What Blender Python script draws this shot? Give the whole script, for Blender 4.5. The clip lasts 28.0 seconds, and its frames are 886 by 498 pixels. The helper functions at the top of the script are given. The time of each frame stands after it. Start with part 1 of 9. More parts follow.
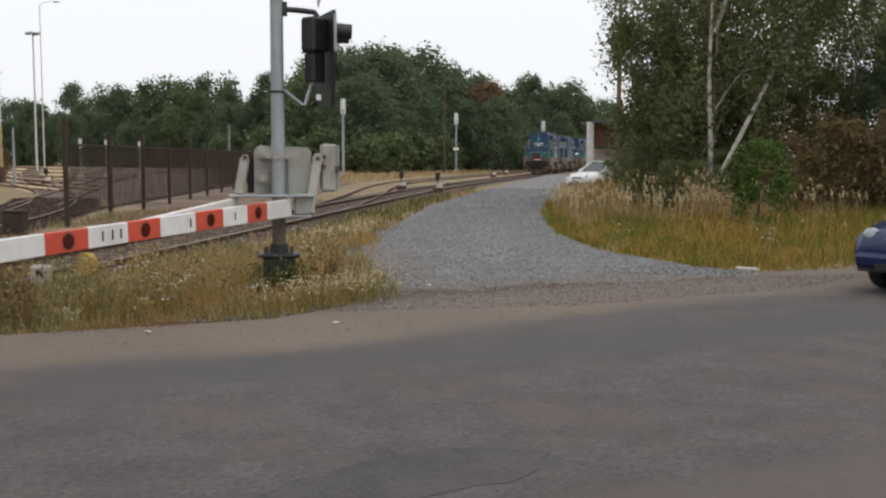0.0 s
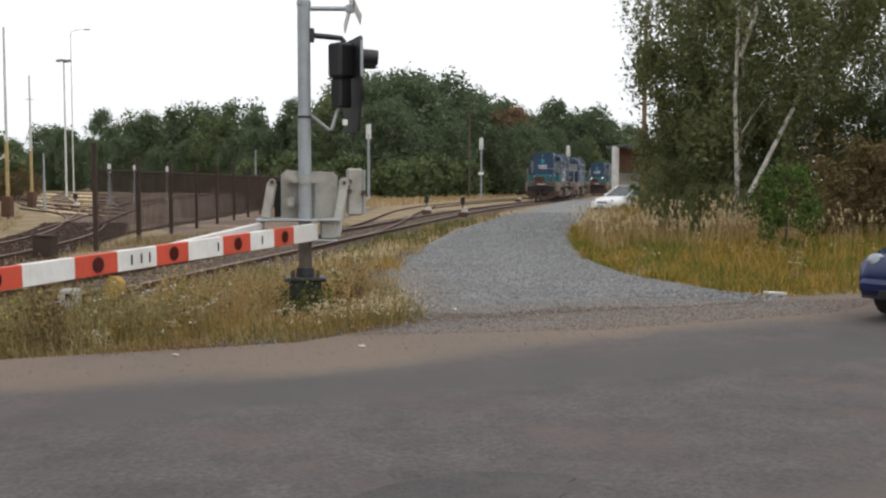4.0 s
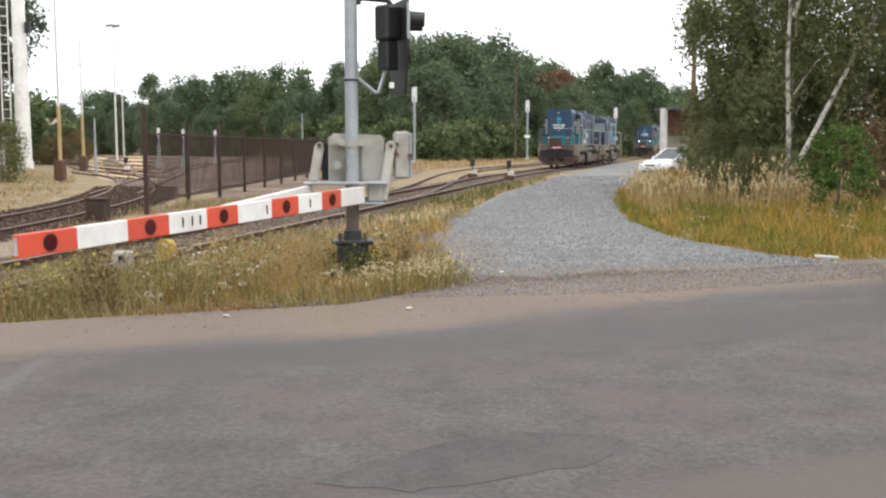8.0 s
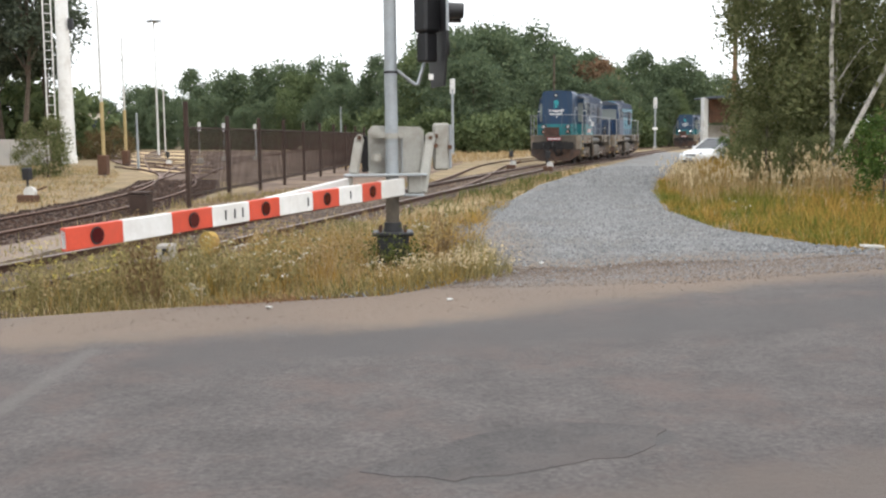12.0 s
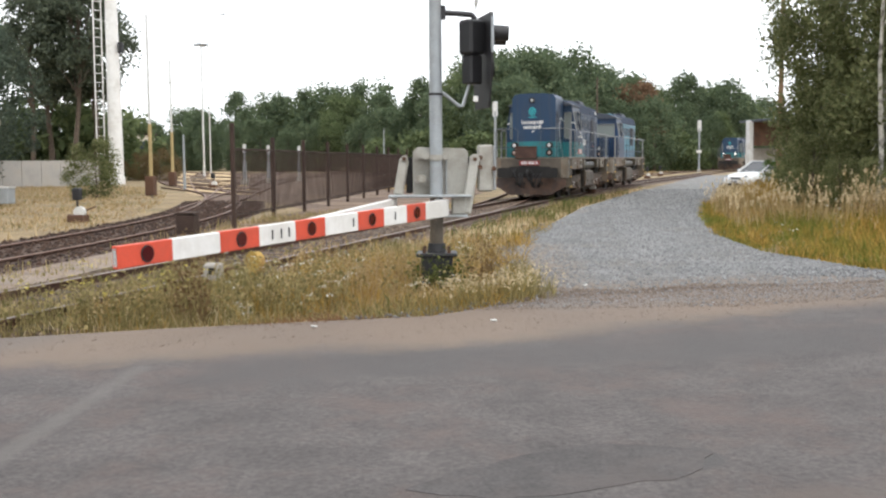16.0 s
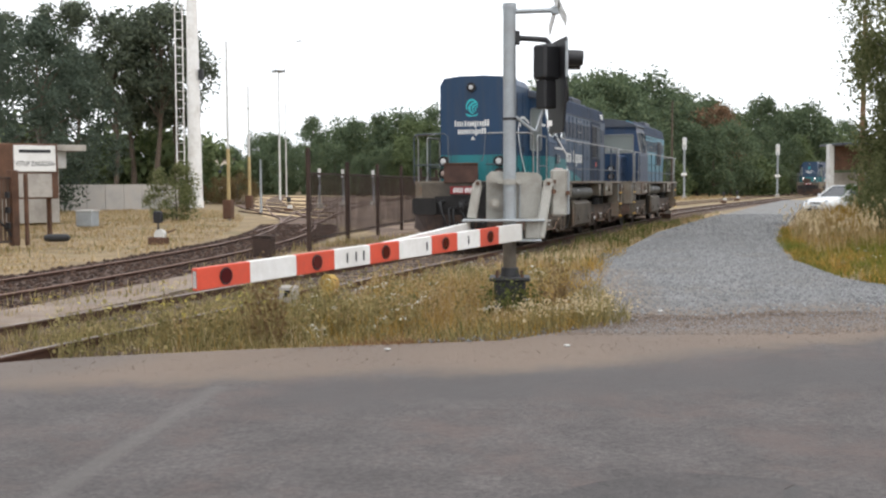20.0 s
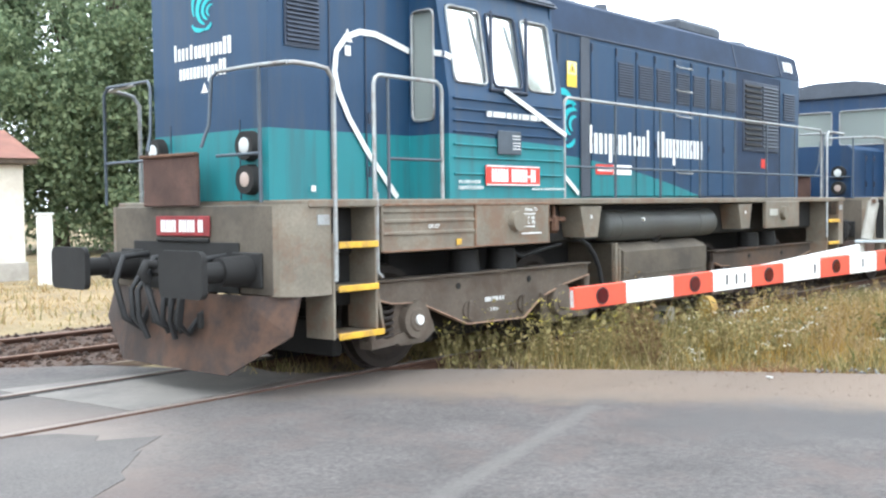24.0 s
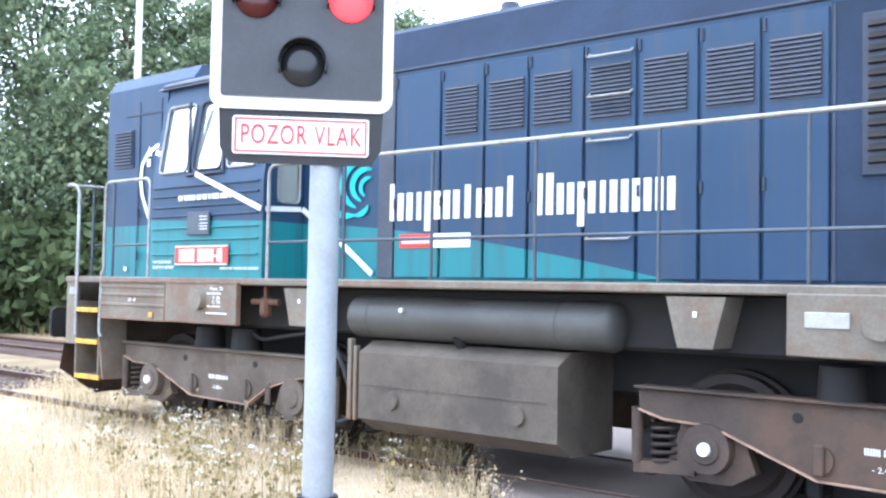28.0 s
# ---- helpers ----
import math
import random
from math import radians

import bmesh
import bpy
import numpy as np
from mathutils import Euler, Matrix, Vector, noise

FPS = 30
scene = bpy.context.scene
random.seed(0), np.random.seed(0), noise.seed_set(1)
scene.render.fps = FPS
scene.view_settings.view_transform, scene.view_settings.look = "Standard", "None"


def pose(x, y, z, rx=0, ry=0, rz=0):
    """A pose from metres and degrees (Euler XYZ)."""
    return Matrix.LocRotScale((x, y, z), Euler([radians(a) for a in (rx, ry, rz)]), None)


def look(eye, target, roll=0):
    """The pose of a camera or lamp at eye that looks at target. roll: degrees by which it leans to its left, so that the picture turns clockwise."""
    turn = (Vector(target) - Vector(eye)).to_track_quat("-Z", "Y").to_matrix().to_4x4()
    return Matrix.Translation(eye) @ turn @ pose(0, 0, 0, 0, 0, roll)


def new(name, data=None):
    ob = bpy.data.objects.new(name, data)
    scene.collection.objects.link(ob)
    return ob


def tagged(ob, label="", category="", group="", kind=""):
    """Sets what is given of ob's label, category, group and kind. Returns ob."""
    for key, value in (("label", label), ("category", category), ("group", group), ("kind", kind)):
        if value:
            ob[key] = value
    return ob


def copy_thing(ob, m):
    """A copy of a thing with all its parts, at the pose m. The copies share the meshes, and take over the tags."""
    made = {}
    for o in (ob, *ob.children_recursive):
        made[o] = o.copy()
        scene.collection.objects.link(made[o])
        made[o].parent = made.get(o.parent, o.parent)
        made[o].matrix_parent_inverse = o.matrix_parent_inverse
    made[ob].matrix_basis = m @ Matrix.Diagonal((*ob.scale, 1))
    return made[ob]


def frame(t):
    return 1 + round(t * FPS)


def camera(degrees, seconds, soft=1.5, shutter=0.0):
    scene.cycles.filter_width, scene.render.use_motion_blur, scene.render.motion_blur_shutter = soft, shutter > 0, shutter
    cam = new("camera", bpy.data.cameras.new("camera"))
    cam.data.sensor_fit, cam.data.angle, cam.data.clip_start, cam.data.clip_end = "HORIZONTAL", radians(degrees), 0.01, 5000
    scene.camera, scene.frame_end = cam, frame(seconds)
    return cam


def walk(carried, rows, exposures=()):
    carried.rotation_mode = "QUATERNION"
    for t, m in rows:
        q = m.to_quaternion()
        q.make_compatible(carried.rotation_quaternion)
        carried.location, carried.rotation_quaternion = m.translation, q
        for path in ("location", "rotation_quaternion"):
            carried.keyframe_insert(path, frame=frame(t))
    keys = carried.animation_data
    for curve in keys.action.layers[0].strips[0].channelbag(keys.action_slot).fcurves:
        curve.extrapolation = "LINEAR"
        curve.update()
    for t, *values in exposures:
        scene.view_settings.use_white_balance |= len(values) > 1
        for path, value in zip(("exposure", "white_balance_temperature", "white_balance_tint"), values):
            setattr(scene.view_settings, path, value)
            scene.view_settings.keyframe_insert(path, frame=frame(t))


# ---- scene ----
LENS = 47.4
cam = camera(LENS, 28.0, soft=2.3)
TURNS = (
    (0, 0.103, 0.083, 1.579, 0.17, -5.18, -0.21), (0.5, 0.103, 0.081, 1.578, 0.58, -6.07, -0.25), (1, 0.102, 0.080, 1.578, 1.00, -5.55, -0.14), (1.5, 0.101, 0.078, 1.577, 1.11, -3.97, -0.57),
    (2, 0.100, 0.076, 1.577, 0.69, -2.85, -0.55), (2.5, 0.098, 0.074, 1.576, -0.12, -2.62, -0.29), (3, 0.097, 0.071, 1.575, 0.71, -3.36, -0.16), (3.5, 0.096, 0.068, 1.574, 1.15, -3.61, -0.21),
    (4.5, 0.093, 0.062, 1.572, 2.18, -4.01, 0.10), (5.5, 0.090, 0.055, 1.571, 3.13, -4.47, 0.41), (6, 0.089, 0.052, 1.570, 3.25, -5.00, 0.27), (6.5, 0.088, 0.049, 1.569, 3.97, -5.33, 0.81),
    (7, 0.087, 0.047, 1.568, 3.83, -6.78, 0.64), (7.5, 0.086, 0.045, 1.568, 3.86, -6.39, -0.29), (8, 0.085, 0.043, 1.567, 4.17, -5.86, 0.02), (8.5, 0.084, 0.041, 1.567, 4.44, -6.14, 0.56),
    (9, 0.083, 0.039, 1.567, 4.81, -6.49, 0.59), (9.5, 0.082, 0.037, 1.566, 5.04, -6.18, 0.67), (10, 0.080, 0.035, 1.566, 4.95, -5.90, 0.48), (10.5, 0.078, 0.033, 1.565, 5.08, -5.94, -0.44),
    (11, 0.075, 0.031, 1.564, 5.79, -6.23, -0.00), (11.5, 0.072, 0.028, 1.563, 6.17, -6.28, 0.39), (12, 0.069, 0.025, 1.562, 6.32, -6.31, 0.53), (12.5, 0.066, 0.022, 1.561, 6.46, -6.02, 0.42),
    (13.5, 0.059, 0.014, 1.558, 7.00, -5.51, 0.26), (14.5, 0.052, 0.007, 1.554, 7.71, -5.10, 0.09), (15, 0.049, 0.003, 1.553, 8.56, -4.78, 0.18), (15.5, 0.047, -0.000, 1.551, 8.86, -4.83, 0.42),
    (16, 0.044, -0.003, 1.550, 8.70, -5.03, 0.37), (16.5, 0.043, -0.006, 1.550, 9.04, -4.90, 0.36), (17, 0.041, -0.009, 1.549, 9.66, -4.85, 0.45), (17.5, 0.040, -0.011, 1.549, 10.70, -4.66, 0.63),
    (18, 0.039, -0.013, 1.549, 11.13, -4.46, 0.53), (18.5, 0.038, -0.016, 1.549, 12.18, -4.13, -0.08), (19, 0.037, -0.018, 1.550, 12.37, -4.45, 0.18), (19.5, 0.037, -0.020, 1.551, 12.58, -4.00, 0.71),
    (20, 0.036, -0.022, 1.552, 12.81, -3.64, 0.31), (20.5, 0.036, -0.024, 1.554, 13.21, -3.48, 0.59), (21.5, 0.035, -0.029, 1.557, 15.18, -3.25, 0.58), (22.5, 0.035, -0.034, 1.561, 18.26, -3.01, 0.56),
    (23, 0.027, -0.025, 1.563, 20.57, -2.94, 0.87), (23.5, 0.018, -0.017, 1.565, 26.42, -1.81, 0.94), (24, 0.000, 0.000, 1.570, 33.80, -2.43, 0.69), (24.5, 0.000, 0.000, 1.570, 41.80, -1.72, 0.50),
    (25, 0.000, 0.000, 1.570, 52.26, -1.12, 0.18), (25.2, 0.000, 0.000, 1.570, 57.81, -1.17, 0.25), (25.5, 0.000, 0.000, 1.570, 67.71, -1.22, -0.17), (25.8, 0.000, 0.000, 1.570, 77.98, -0.89, -0.58),
    (26, 0.000, 0.000, 1.570, 86.59, -1.42, -0.43), (26.5, 0.000, 0.000, 1.570, 100.80, -1.07, -0.45), (27, 0.000, 0.000, 1.570, 109.18, 0.53, -1.50), (27.2, 0.000, 0.000, 1.570, 110.80, 0.12, -1.18),
    (27.5, 0.000, 0.000, 1.570, 114.24, 0.43, -0.70), (28, 0.000, 0.000, 1.570, 121.43, 2.27, -1.09))
PATH = [(t, pose(x, y, z, 90 + pitch, roll, yaw)) for t, x, y, z, yaw, pitch, roll in TURNS]
walk(cam, PATH, exposures=((0, -0.52, 6450, 12), (1, -0.2, 6400, 12), (2, -0.2, 6450, 12), (3, -0.45, 6450, 11), (6, -0.1, 6500, 12), (7, -0.15, 6450, 11), (8, 0.32, 6450, 11), (10, 0.32, 6400, 11), (16, 0.3, 6400, 11), (19, 0.12, 6350, 12), (20, 0.12, 6350, 12), (23, 0.58, 5950, 8), (24, 1.3, 5850, 6), (25, 1.6, 6100, 10), (26, 1.7, 6100, 13), (27, 1.7, 5550, 12), (28, 1.45, 5200, 13)))

# ---- light ----
SUN_UP, SUN_ROUND = 62.0, 150.0
world = bpy.data.worlds.new("overcast_sky")
scene.world = world
world.use_nodes = True
wn = world.node_tree
wn.nodes.clear()
sky = wn.nodes.new("ShaderNodeTexSky")
sky.sky_type, sky.sun_disc = "NISHITA", False
sky.sun_elevation, sky.sun_rotation = radians(SUN_UP), radians(SUN_ROUND)
sky.dust_density, sky.air_density, sky.ozone_density = 6.0, 1.0, 1.0
pale = wn.nodes.new("ShaderNodeHueSaturation")
pale.inputs["Saturation"].default_value = 0.4
clear = wn.nodes.new("ShaderNodeBackground")
clear.inputs["Strength"].default_value = 0.1
cloud = wn.nodes.new("ShaderNodeBackground")
cloud.inputs["Color"].default_value = (0.96, 0.985, 1.0, 1)
# an overcast sky is brighter overhead than at the horizon
where = wn.nodes.new("ShaderNodeTexCoord")
height = wn.nodes.new("ShaderNodeSeparateXYZ")
rise = wn.nodes.new("ShaderNodeMapRange")
rise.inputs["To Min"].default_value, rise.inputs["To Max"].default_value = 1.6, 1.72
wn.links.new(where.outputs["Generated"], height.inputs[0])
wn.links.new(height.outputs["Z"], rise.inputs["Value"])
wn.links.new(rise.outputs["Result"], cloud.inputs["Strength"])
cover = wn.nodes.new("ShaderNodeMixShader")
cover.inputs["Fac"].default_value = 0.85
wout = wn.nodes.new("ShaderNodeOutputWorld")
wn.links.new(sky.outputs[0], pale.inputs["Color"])
wn.links.new(pale.outputs[0], clear.inputs["Color"])
wn.links.new(clear.outputs[0], cover.inputs[1])
wn.links.new(cloud.outputs[0], cover.inputs[2])
wn.links.new(cover.outputs[0], wout.inputs["Surface"])
sun = new("sun", bpy.data.lights.new("sun", "SUN"))
sun.data.energy, sun.data.angle, sun.data.color = 0.6, radians(12), (1.0, 0.95, 0.88)
# the sky's sun stands at SUN_ROUND clockwise from +y
sd = Vector((math.sin(radians(SUN_ROUND)) * math.cos(radians(SUN_UP)), math.cos(radians(SUN_ROUND)) * math.cos(radians(SUN_UP)), math.sin(radians(SUN_UP))))
sun.matrix_world = look(sd * 50, (0, 0, 0))
# ---- materials ----
def paint(name, rgb, rough=0.6, metal=0.0, var=0.12, scale=3.0, fine=40.0, bump=0.15, stain=None, stain_amount=0.5, stain_scale=1.2, per_piece=0.0, wear=0.5, trans=0.0, speck=0.8):
    """A surface with grain, broad mottling and, if given, stains of a second colour."""
    m = bpy.data.materials.new(name)
    m.use_nodes = True
    nt = m.node_tree
    b = nt.nodes["Principled BSDF"]
    b.inputs["Roughness"].default_value, b.inputs["Metallic"].default_value = rough, metal
    co = nt.nodes.new("ShaderNodeTexCoord")

    def noisy(s, detail=4.0, rgh=0.6):
        n = nt.nodes.new("ShaderNodeTexNoise")
        n.inputs["Scale"].default_value, n.inputs["Detail"].default_value, n.inputs["Roughness"].default_value = s, detail, rgh
        nt.links.new(co.outputs["Object"], n.inputs["Vector"])
        return n.outputs["Fac"]

    def ramp(fac, a, c):
        r = nt.nodes.new("ShaderNodeMapRange")
        r.inputs["From Min"].default_value, r.inputs["From Max"].default_value = 0.3, 0.7
        r.inputs["To Min"].default_value, r.inputs["To Max"].default_value = a, c
        nt.links.new(fac, r.inputs["Value"])
        return r.outputs["Result"]

    def mixed(kind, fac, a, c):
        x = nt.nodes.new("ShaderNodeMix")
        x.data_type, x.blend_type = "RGBA", kind
        for sock, val in ((x.inputs["Factor"], fac), (x.inputs["A"], a), (x.inputs["B"], c)):
            if isinstance(val, bpy.types.NodeSocket):
                nt.links.new(val, sock)
            else:
                sock.default_value = val if isinstance(val, float) else (*val[:3], 1)
        return x.outputs["Result"]

    def grey(val):
        cmb = nt.nodes.new("ShaderNodeCombineColor")
        for i in range(3):
            nt.links.new(val, cmb.inputs[i])
        return cmb.outputs[0]

    broad = ramp(noisy(scale), 1 - var, 1 + var)
    grain = noisy(fine, 6.0, 0.7)
    col = mixed("MULTIPLY", 1.0, rgb, grey(broad))
    col = mixed("MULTIPLY", 1.0, col, grey(ramp(grain, 1 - var * speck, 1 + var * speck)))
    if stain:
        s = nt.nodes.new("ShaderNodeMapRange")
        s.inputs["From Min"].default_value, s.inputs["From Max"].default_value = 0.62 - 0.3 * wear, 0.72 - 0.2 * wear
        s.inputs["To Max"].default_value = stain_amount
        nt.links.new(noisy(stain_scale, 8.0, 0.72), s.inputs["Value"])
        col = mixed("MIX", s.outputs["Result"], col, stain)
    if per_piece:
        info = nt.nodes.new("ShaderNodeObjectInfo")
        r = nt.nodes.new("ShaderNodeMapRange")
        r.inputs["To Min"].default_value, r.inputs["To Max"].default_value = 1 - per_piece, 1 + per_piece
        nt.links.new(info.outputs["Random"], r.inputs["Value"])
        col = mixed("MULTIPLY", 1.0, col, grey(r.outputs["Result"]))
    nt.links.new(col, b.inputs["Base Color"])
    rr = nt.nodes.new("ShaderNodeMapRange")
    rr.inputs["To Min"].default_value, rr.inputs["To Max"].default_value = max(0.02, rough - 0.12), min(1, rough + 0.12)
    nt.links.new(grain, rr.inputs["Value"])
    nt.links.new(rr.outputs["Result"], b.inputs["Roughness"])
    if bump:
        bp = nt.nodes.new("ShaderNodeBump")
        bp.inputs["Strength"].default_value, bp.inputs["Distance"].default_value = bump, 0.6 / fine
        nt.links.new(grain, bp.inputs["Height"])
        nt.links.new(bp.outputs["Normal"], b.inputs["Normal"])
    return m


def islands(name, low, high, rough=0.8, trans=0.25, mid=None):
    """Leaves, blades and stones: each island takes its own colour between two."""
    m = bpy.data.materials.new(name)
    m.use_nodes = True
    nt = m.node_tree
    b = nt.nodes["Principled BSDF"]
    b.inputs["Roughness"].default_value = rough
    g = nt.nodes.new("ShaderNodeNewGeometry")
    r = nt.nodes.new("ShaderNodeValToRGB")
    r.color_ramp.elements[0].color, r.color_ramp.elements[1].color = (*low, 1), (*high, 1)
    if mid:
        e = r.color_ramp.elements.new(0.5)
        e.color = (*mid, 1)
    nt.links.new(g.outputs["Random Per Island"], r.inputs["Fac"])
    nt.links.new(r.outputs["Color"], b.inputs["Base Color"])
    b.inputs["Specular IOR Level"].default_value = 0.25
    if trans:
        tr = nt.nodes.new("ShaderNodeBsdfTranslucent")
        mx = nt.nodes.new("ShaderNodeMixShader")
        mx.inputs["Fac"].default_value = trans
        nt.links.new(r.outputs["Color"], tr.inputs["Color"])
        nt.links.new(b.outputs[0], mx.inputs[1])
        nt.links.new(tr.outputs[0], mx.inputs[2])
        nt.links.new(mx.outputs[0], nt.nodes["Material Output"].inputs["Surface"])
    return m


def glowing(name, rgb, strength):
    m = bpy.data.materials.new(name)
    m.use_nodes = True
    b = m.node_tree.nodes["Principled BSDF"]
    b.inputs["Base Color"].default_value = (*rgb, 1)
    b.inputs["Emission Color"].default_value = (*rgb, 1)
    b.inputs["Emission Strength"].default_value = strength
    return m


# ---- mesh builder ----
class Mesh:
    def __init__(self):
        self.v, self.f, self.smooth = [], [], []

    def add(self, verts, faces, smooth=False):
        n = len(self.v)
        self.v += [tuple(p) for p in verts]
        self.f += [tuple(i + n for i in q) for q in faces]
        self.smooth += [smooth] * len(faces)
        return self

    def box(self, c, s, bev=0.0, m=None):
        """A block with chamfered edges, about c, of size s."""
        hx, hy, hz = s[0] / 2, s[1] / 2, s[2] / 2
        b = min(bev, hx * 0.9, hy * 0.9, hz * 0.9)
        vs, fs = [], []
        if b <= 0:
            vs = [(x, y, z) for x in (-hx, hx) for y in (-hy, hy) for z in (-hz, hz)]
            fs = [(0, 1, 3, 2), (4, 6, 7, 5), (0, 4, 5, 1), (2, 3, 7, 6), (0, 2, 6, 4), (1, 5, 7, 3)]
        else:
            idx = {}
            for x in (-1, 1):
                for y in (-1, 1):
                    for z in (-1, 1):
                        for ax in range(3):
                            p = [x * (hx - b), y * (hy - b), z * (hz - b)]
                            p[ax] = (x * hx, y * hy, z * hz)[ax]
                            idx[x, y, z, ax] = len(vs)
                            vs.append(tuple(p))
            for ax in range(3):
                o = [a for a in range(3) if a != ax]
                for sg in (-1, 1):
                    ring = []
                    for a, c2 in ((-1, -1), (1, -1), (1, 1), (-1, 1)):
                        k = [0, 0, 0]
                        k[ax], k[o[0]], k[o[1]] = sg, a, c2
                        ring.append(idx[k[0], k[1], k[2], ax])
                    flip = (sg > 0) != (ax == 1)
                    fs.append(tuple(ring if flip else ring[::-1]))
            for ax in range(3):
                o = [a for a in range(3) if a != ax]
                for a in (-1, 1):
                    for c2 in (-1, 1):
                        k0, k1 = [0, 0, 0], [0, 0, 0]
                        k0[ax], k1[ax] = -1, 1
                        k0[o[0]] = k1[o[0]] = a
                        k0[o[1]] = k1[o[1]] = c2
                        q = (idx[(*k0, o[0])], idx[(*k1, o[0])], idx[(*k1, o[1])], idx[(*k0, o[1])])
                        flip = (a * c2 > 0) != (ax == 1)
                        fs.append(q if not flip else q[::-1])
            for x in (-1, 1):
                for y in (-1, 1):
                    for z in (-1, 1):
                        q = (idx[x, y, z, 0], idx[x, y, z, 1], idx[x, y, z, 2])
                        fs.append(q if x * y * z > 0 else q[::-1])
        mat = Matrix.Translation(c) @ (m.to_4x4() if m else Matrix.Identity(4))
        return self.add([mat @ Vector(p) for p in vs], fs)

    def bar(self, a, b, w, h, bev=0.0):
        """A rectangular bar from a to b, w wide (level) and h high."""
        a, b = Vector(a), Vector(b)
        d = (b - a)
        x = d.normalized()
        up = Vector((0, 0, 1)) if abs(x.z) < 0.95 else Vector((0, 1, 0))
        y = up.cross(x).normalized()
        z = x.cross(y)
        return self.box((a + b) / 2, (d.length, w, h), bev, Matrix((x, y, z)).transposed())

    def cyl(self, a, b, r0, r1=None, n=12, caps=True):
        r1 = r0 if r1 is None else r1
        a, b = Vector(a), Vector(b)
        x = (b - a).normalized()
        up = Vector((0, 0, 1)) if abs(x.z) < 0.9 else Vector((1, 0, 0))
        y = up.cross(x).normalized()
        z = x.cross(y)
        ring = [y * math.cos(2 * math.pi * i / n) + z * math.sin(2 * math.pi * i / n) for i in range(n)]
        self.add([a + q * r0 for q in ring] + [b + q * r1 for q in ring], [(i, (i + 1) % n, n + (i + 1) % n, n + i) for i in range(n)], True)
        if caps:
            self.add([a + q * r0 for q in ring], [tuple(range(n))[::-1]])
            self.add([b + q * r1 for q in ring], [tuple(range(n))])
        return self

    def tube(self, pts, r, n=8, radii=None):
        """A bent pipe through pts."""
        pts = [Vector(p) for p in pts]
        vs, fs = [], []
        side = None
        for i, p in enumerate(pts):
            t = (pts[min(i + 1, len(pts) - 1)] - pts[max(i - 1, 0)]).normalized()
            if side is None:
                up = Vector((0, 0, 1)) if abs(t.z) < 0.9 else Vector((1, 0, 0))
                side = up.cross(t).normalized()
            side = (side - t * side.dot(t)).normalized()
            other = t.cross(side)
            rr = radii[i] if radii else r
            vs += [p + side * rr * math.cos(2 * math.pi * k / n) + other * rr * math.sin(2 * math.pi * k / n) for k in range(n)]
        for i in range(len(pts) - 1):
            fs += [(i * n + k, i * n + (k + 1) % n, (i + 1) * n + (k + 1) % n, (i + 1) * n + k) for k in range(n)]
        self.add(vs, fs, True)
        self.add(vs[:n], [tuple(range(n))[::-1]])
        return self.add(vs[-n:], [tuple(range(n))])

    def prism(self, poly, axis, a, b):
        """The outline poly, drawn in the plane across axis, drawn out from a to b."""
        n = len(poly)

        def at(p, d):
            return {"x": (d, p[0], p[1]), "y": (p[0], d, p[1]), "z": (p[0], p[1], d)}[axis]
        area = sum(poly[i][0] * poly[(i + 1) % n][1] - poly[(i + 1) % n][0] * poly[i][1] for i in range(n))
        ccw = (area > 0) != (axis == "y")
        pl = list(poly) if ccw else list(poly)[::-1]
        self.add([at(p, a) for p in pl] + [at(p, b) for p in pl],
                 [tuple(range(n))[::-1], tuple(range(n, 2 * n))] + [(i, (i + 1) % n, n + (i + 1) % n, n + i) for i in range(n)])
        return self

    def ball(self, c, r, n=12, k=8, squash=(1, 1, 1)):
        vs = [(c[0], c[1], c[2] - r * squash[2])]
        for j in range(1, k):
            a = math.pi * j / k - math.pi / 2
            vs += [(c[0] + r * squash[0] * math.cos(a) * math.cos(2 * math.pi * i / n), c[1] + r * squash[1] * math.cos(a) * math.sin(2 * math.pi * i / n), c[2] + r * squash[2] * math.sin(a)) for i in range(n)]
        vs.append((c[0], c[1], c[2] + r * squash[2]))
        fs = [(0, 1 + (i + 1) % n, 1 + i) for i in range(n)]
        for j in range(k - 2):
            fs += [(1 + j * n + i, 1 + j * n + (i + 1) % n, 1 + (j + 1) * n + (i + 1) % n, 1 + (j + 1) * n + i) for i in range(n)]
        e = 1 + (k - 2) * n
        fs += [(e + i, e + (i + 1) % n, len(vs) - 1) for i in range(n)]
        return self.add(vs, fs, True)

    def data(self, name, material):
        me = bpy.data.meshes.new(name)
        me.from_pydata(self.v, [], self.f)
        me.polygons.foreach_set("use_smooth", self.smooth)
        me.materials.append(material)
        me.update()
        return me


def part(name, mesh, material, parent=None, label=""):
    """Links a built mesh as one object under its thing."""
    ob = new(name, mesh.data(name, material))
    ob.parent = parent
    return tagged(ob, label) if label else ob


def empty(name, m, label, category, group="", kind=""):
    ob = new(name)
    ob.empty_display_size = 0.2
    ob.matrix_basis = m
    return tagged(ob, label, category, group, kind)


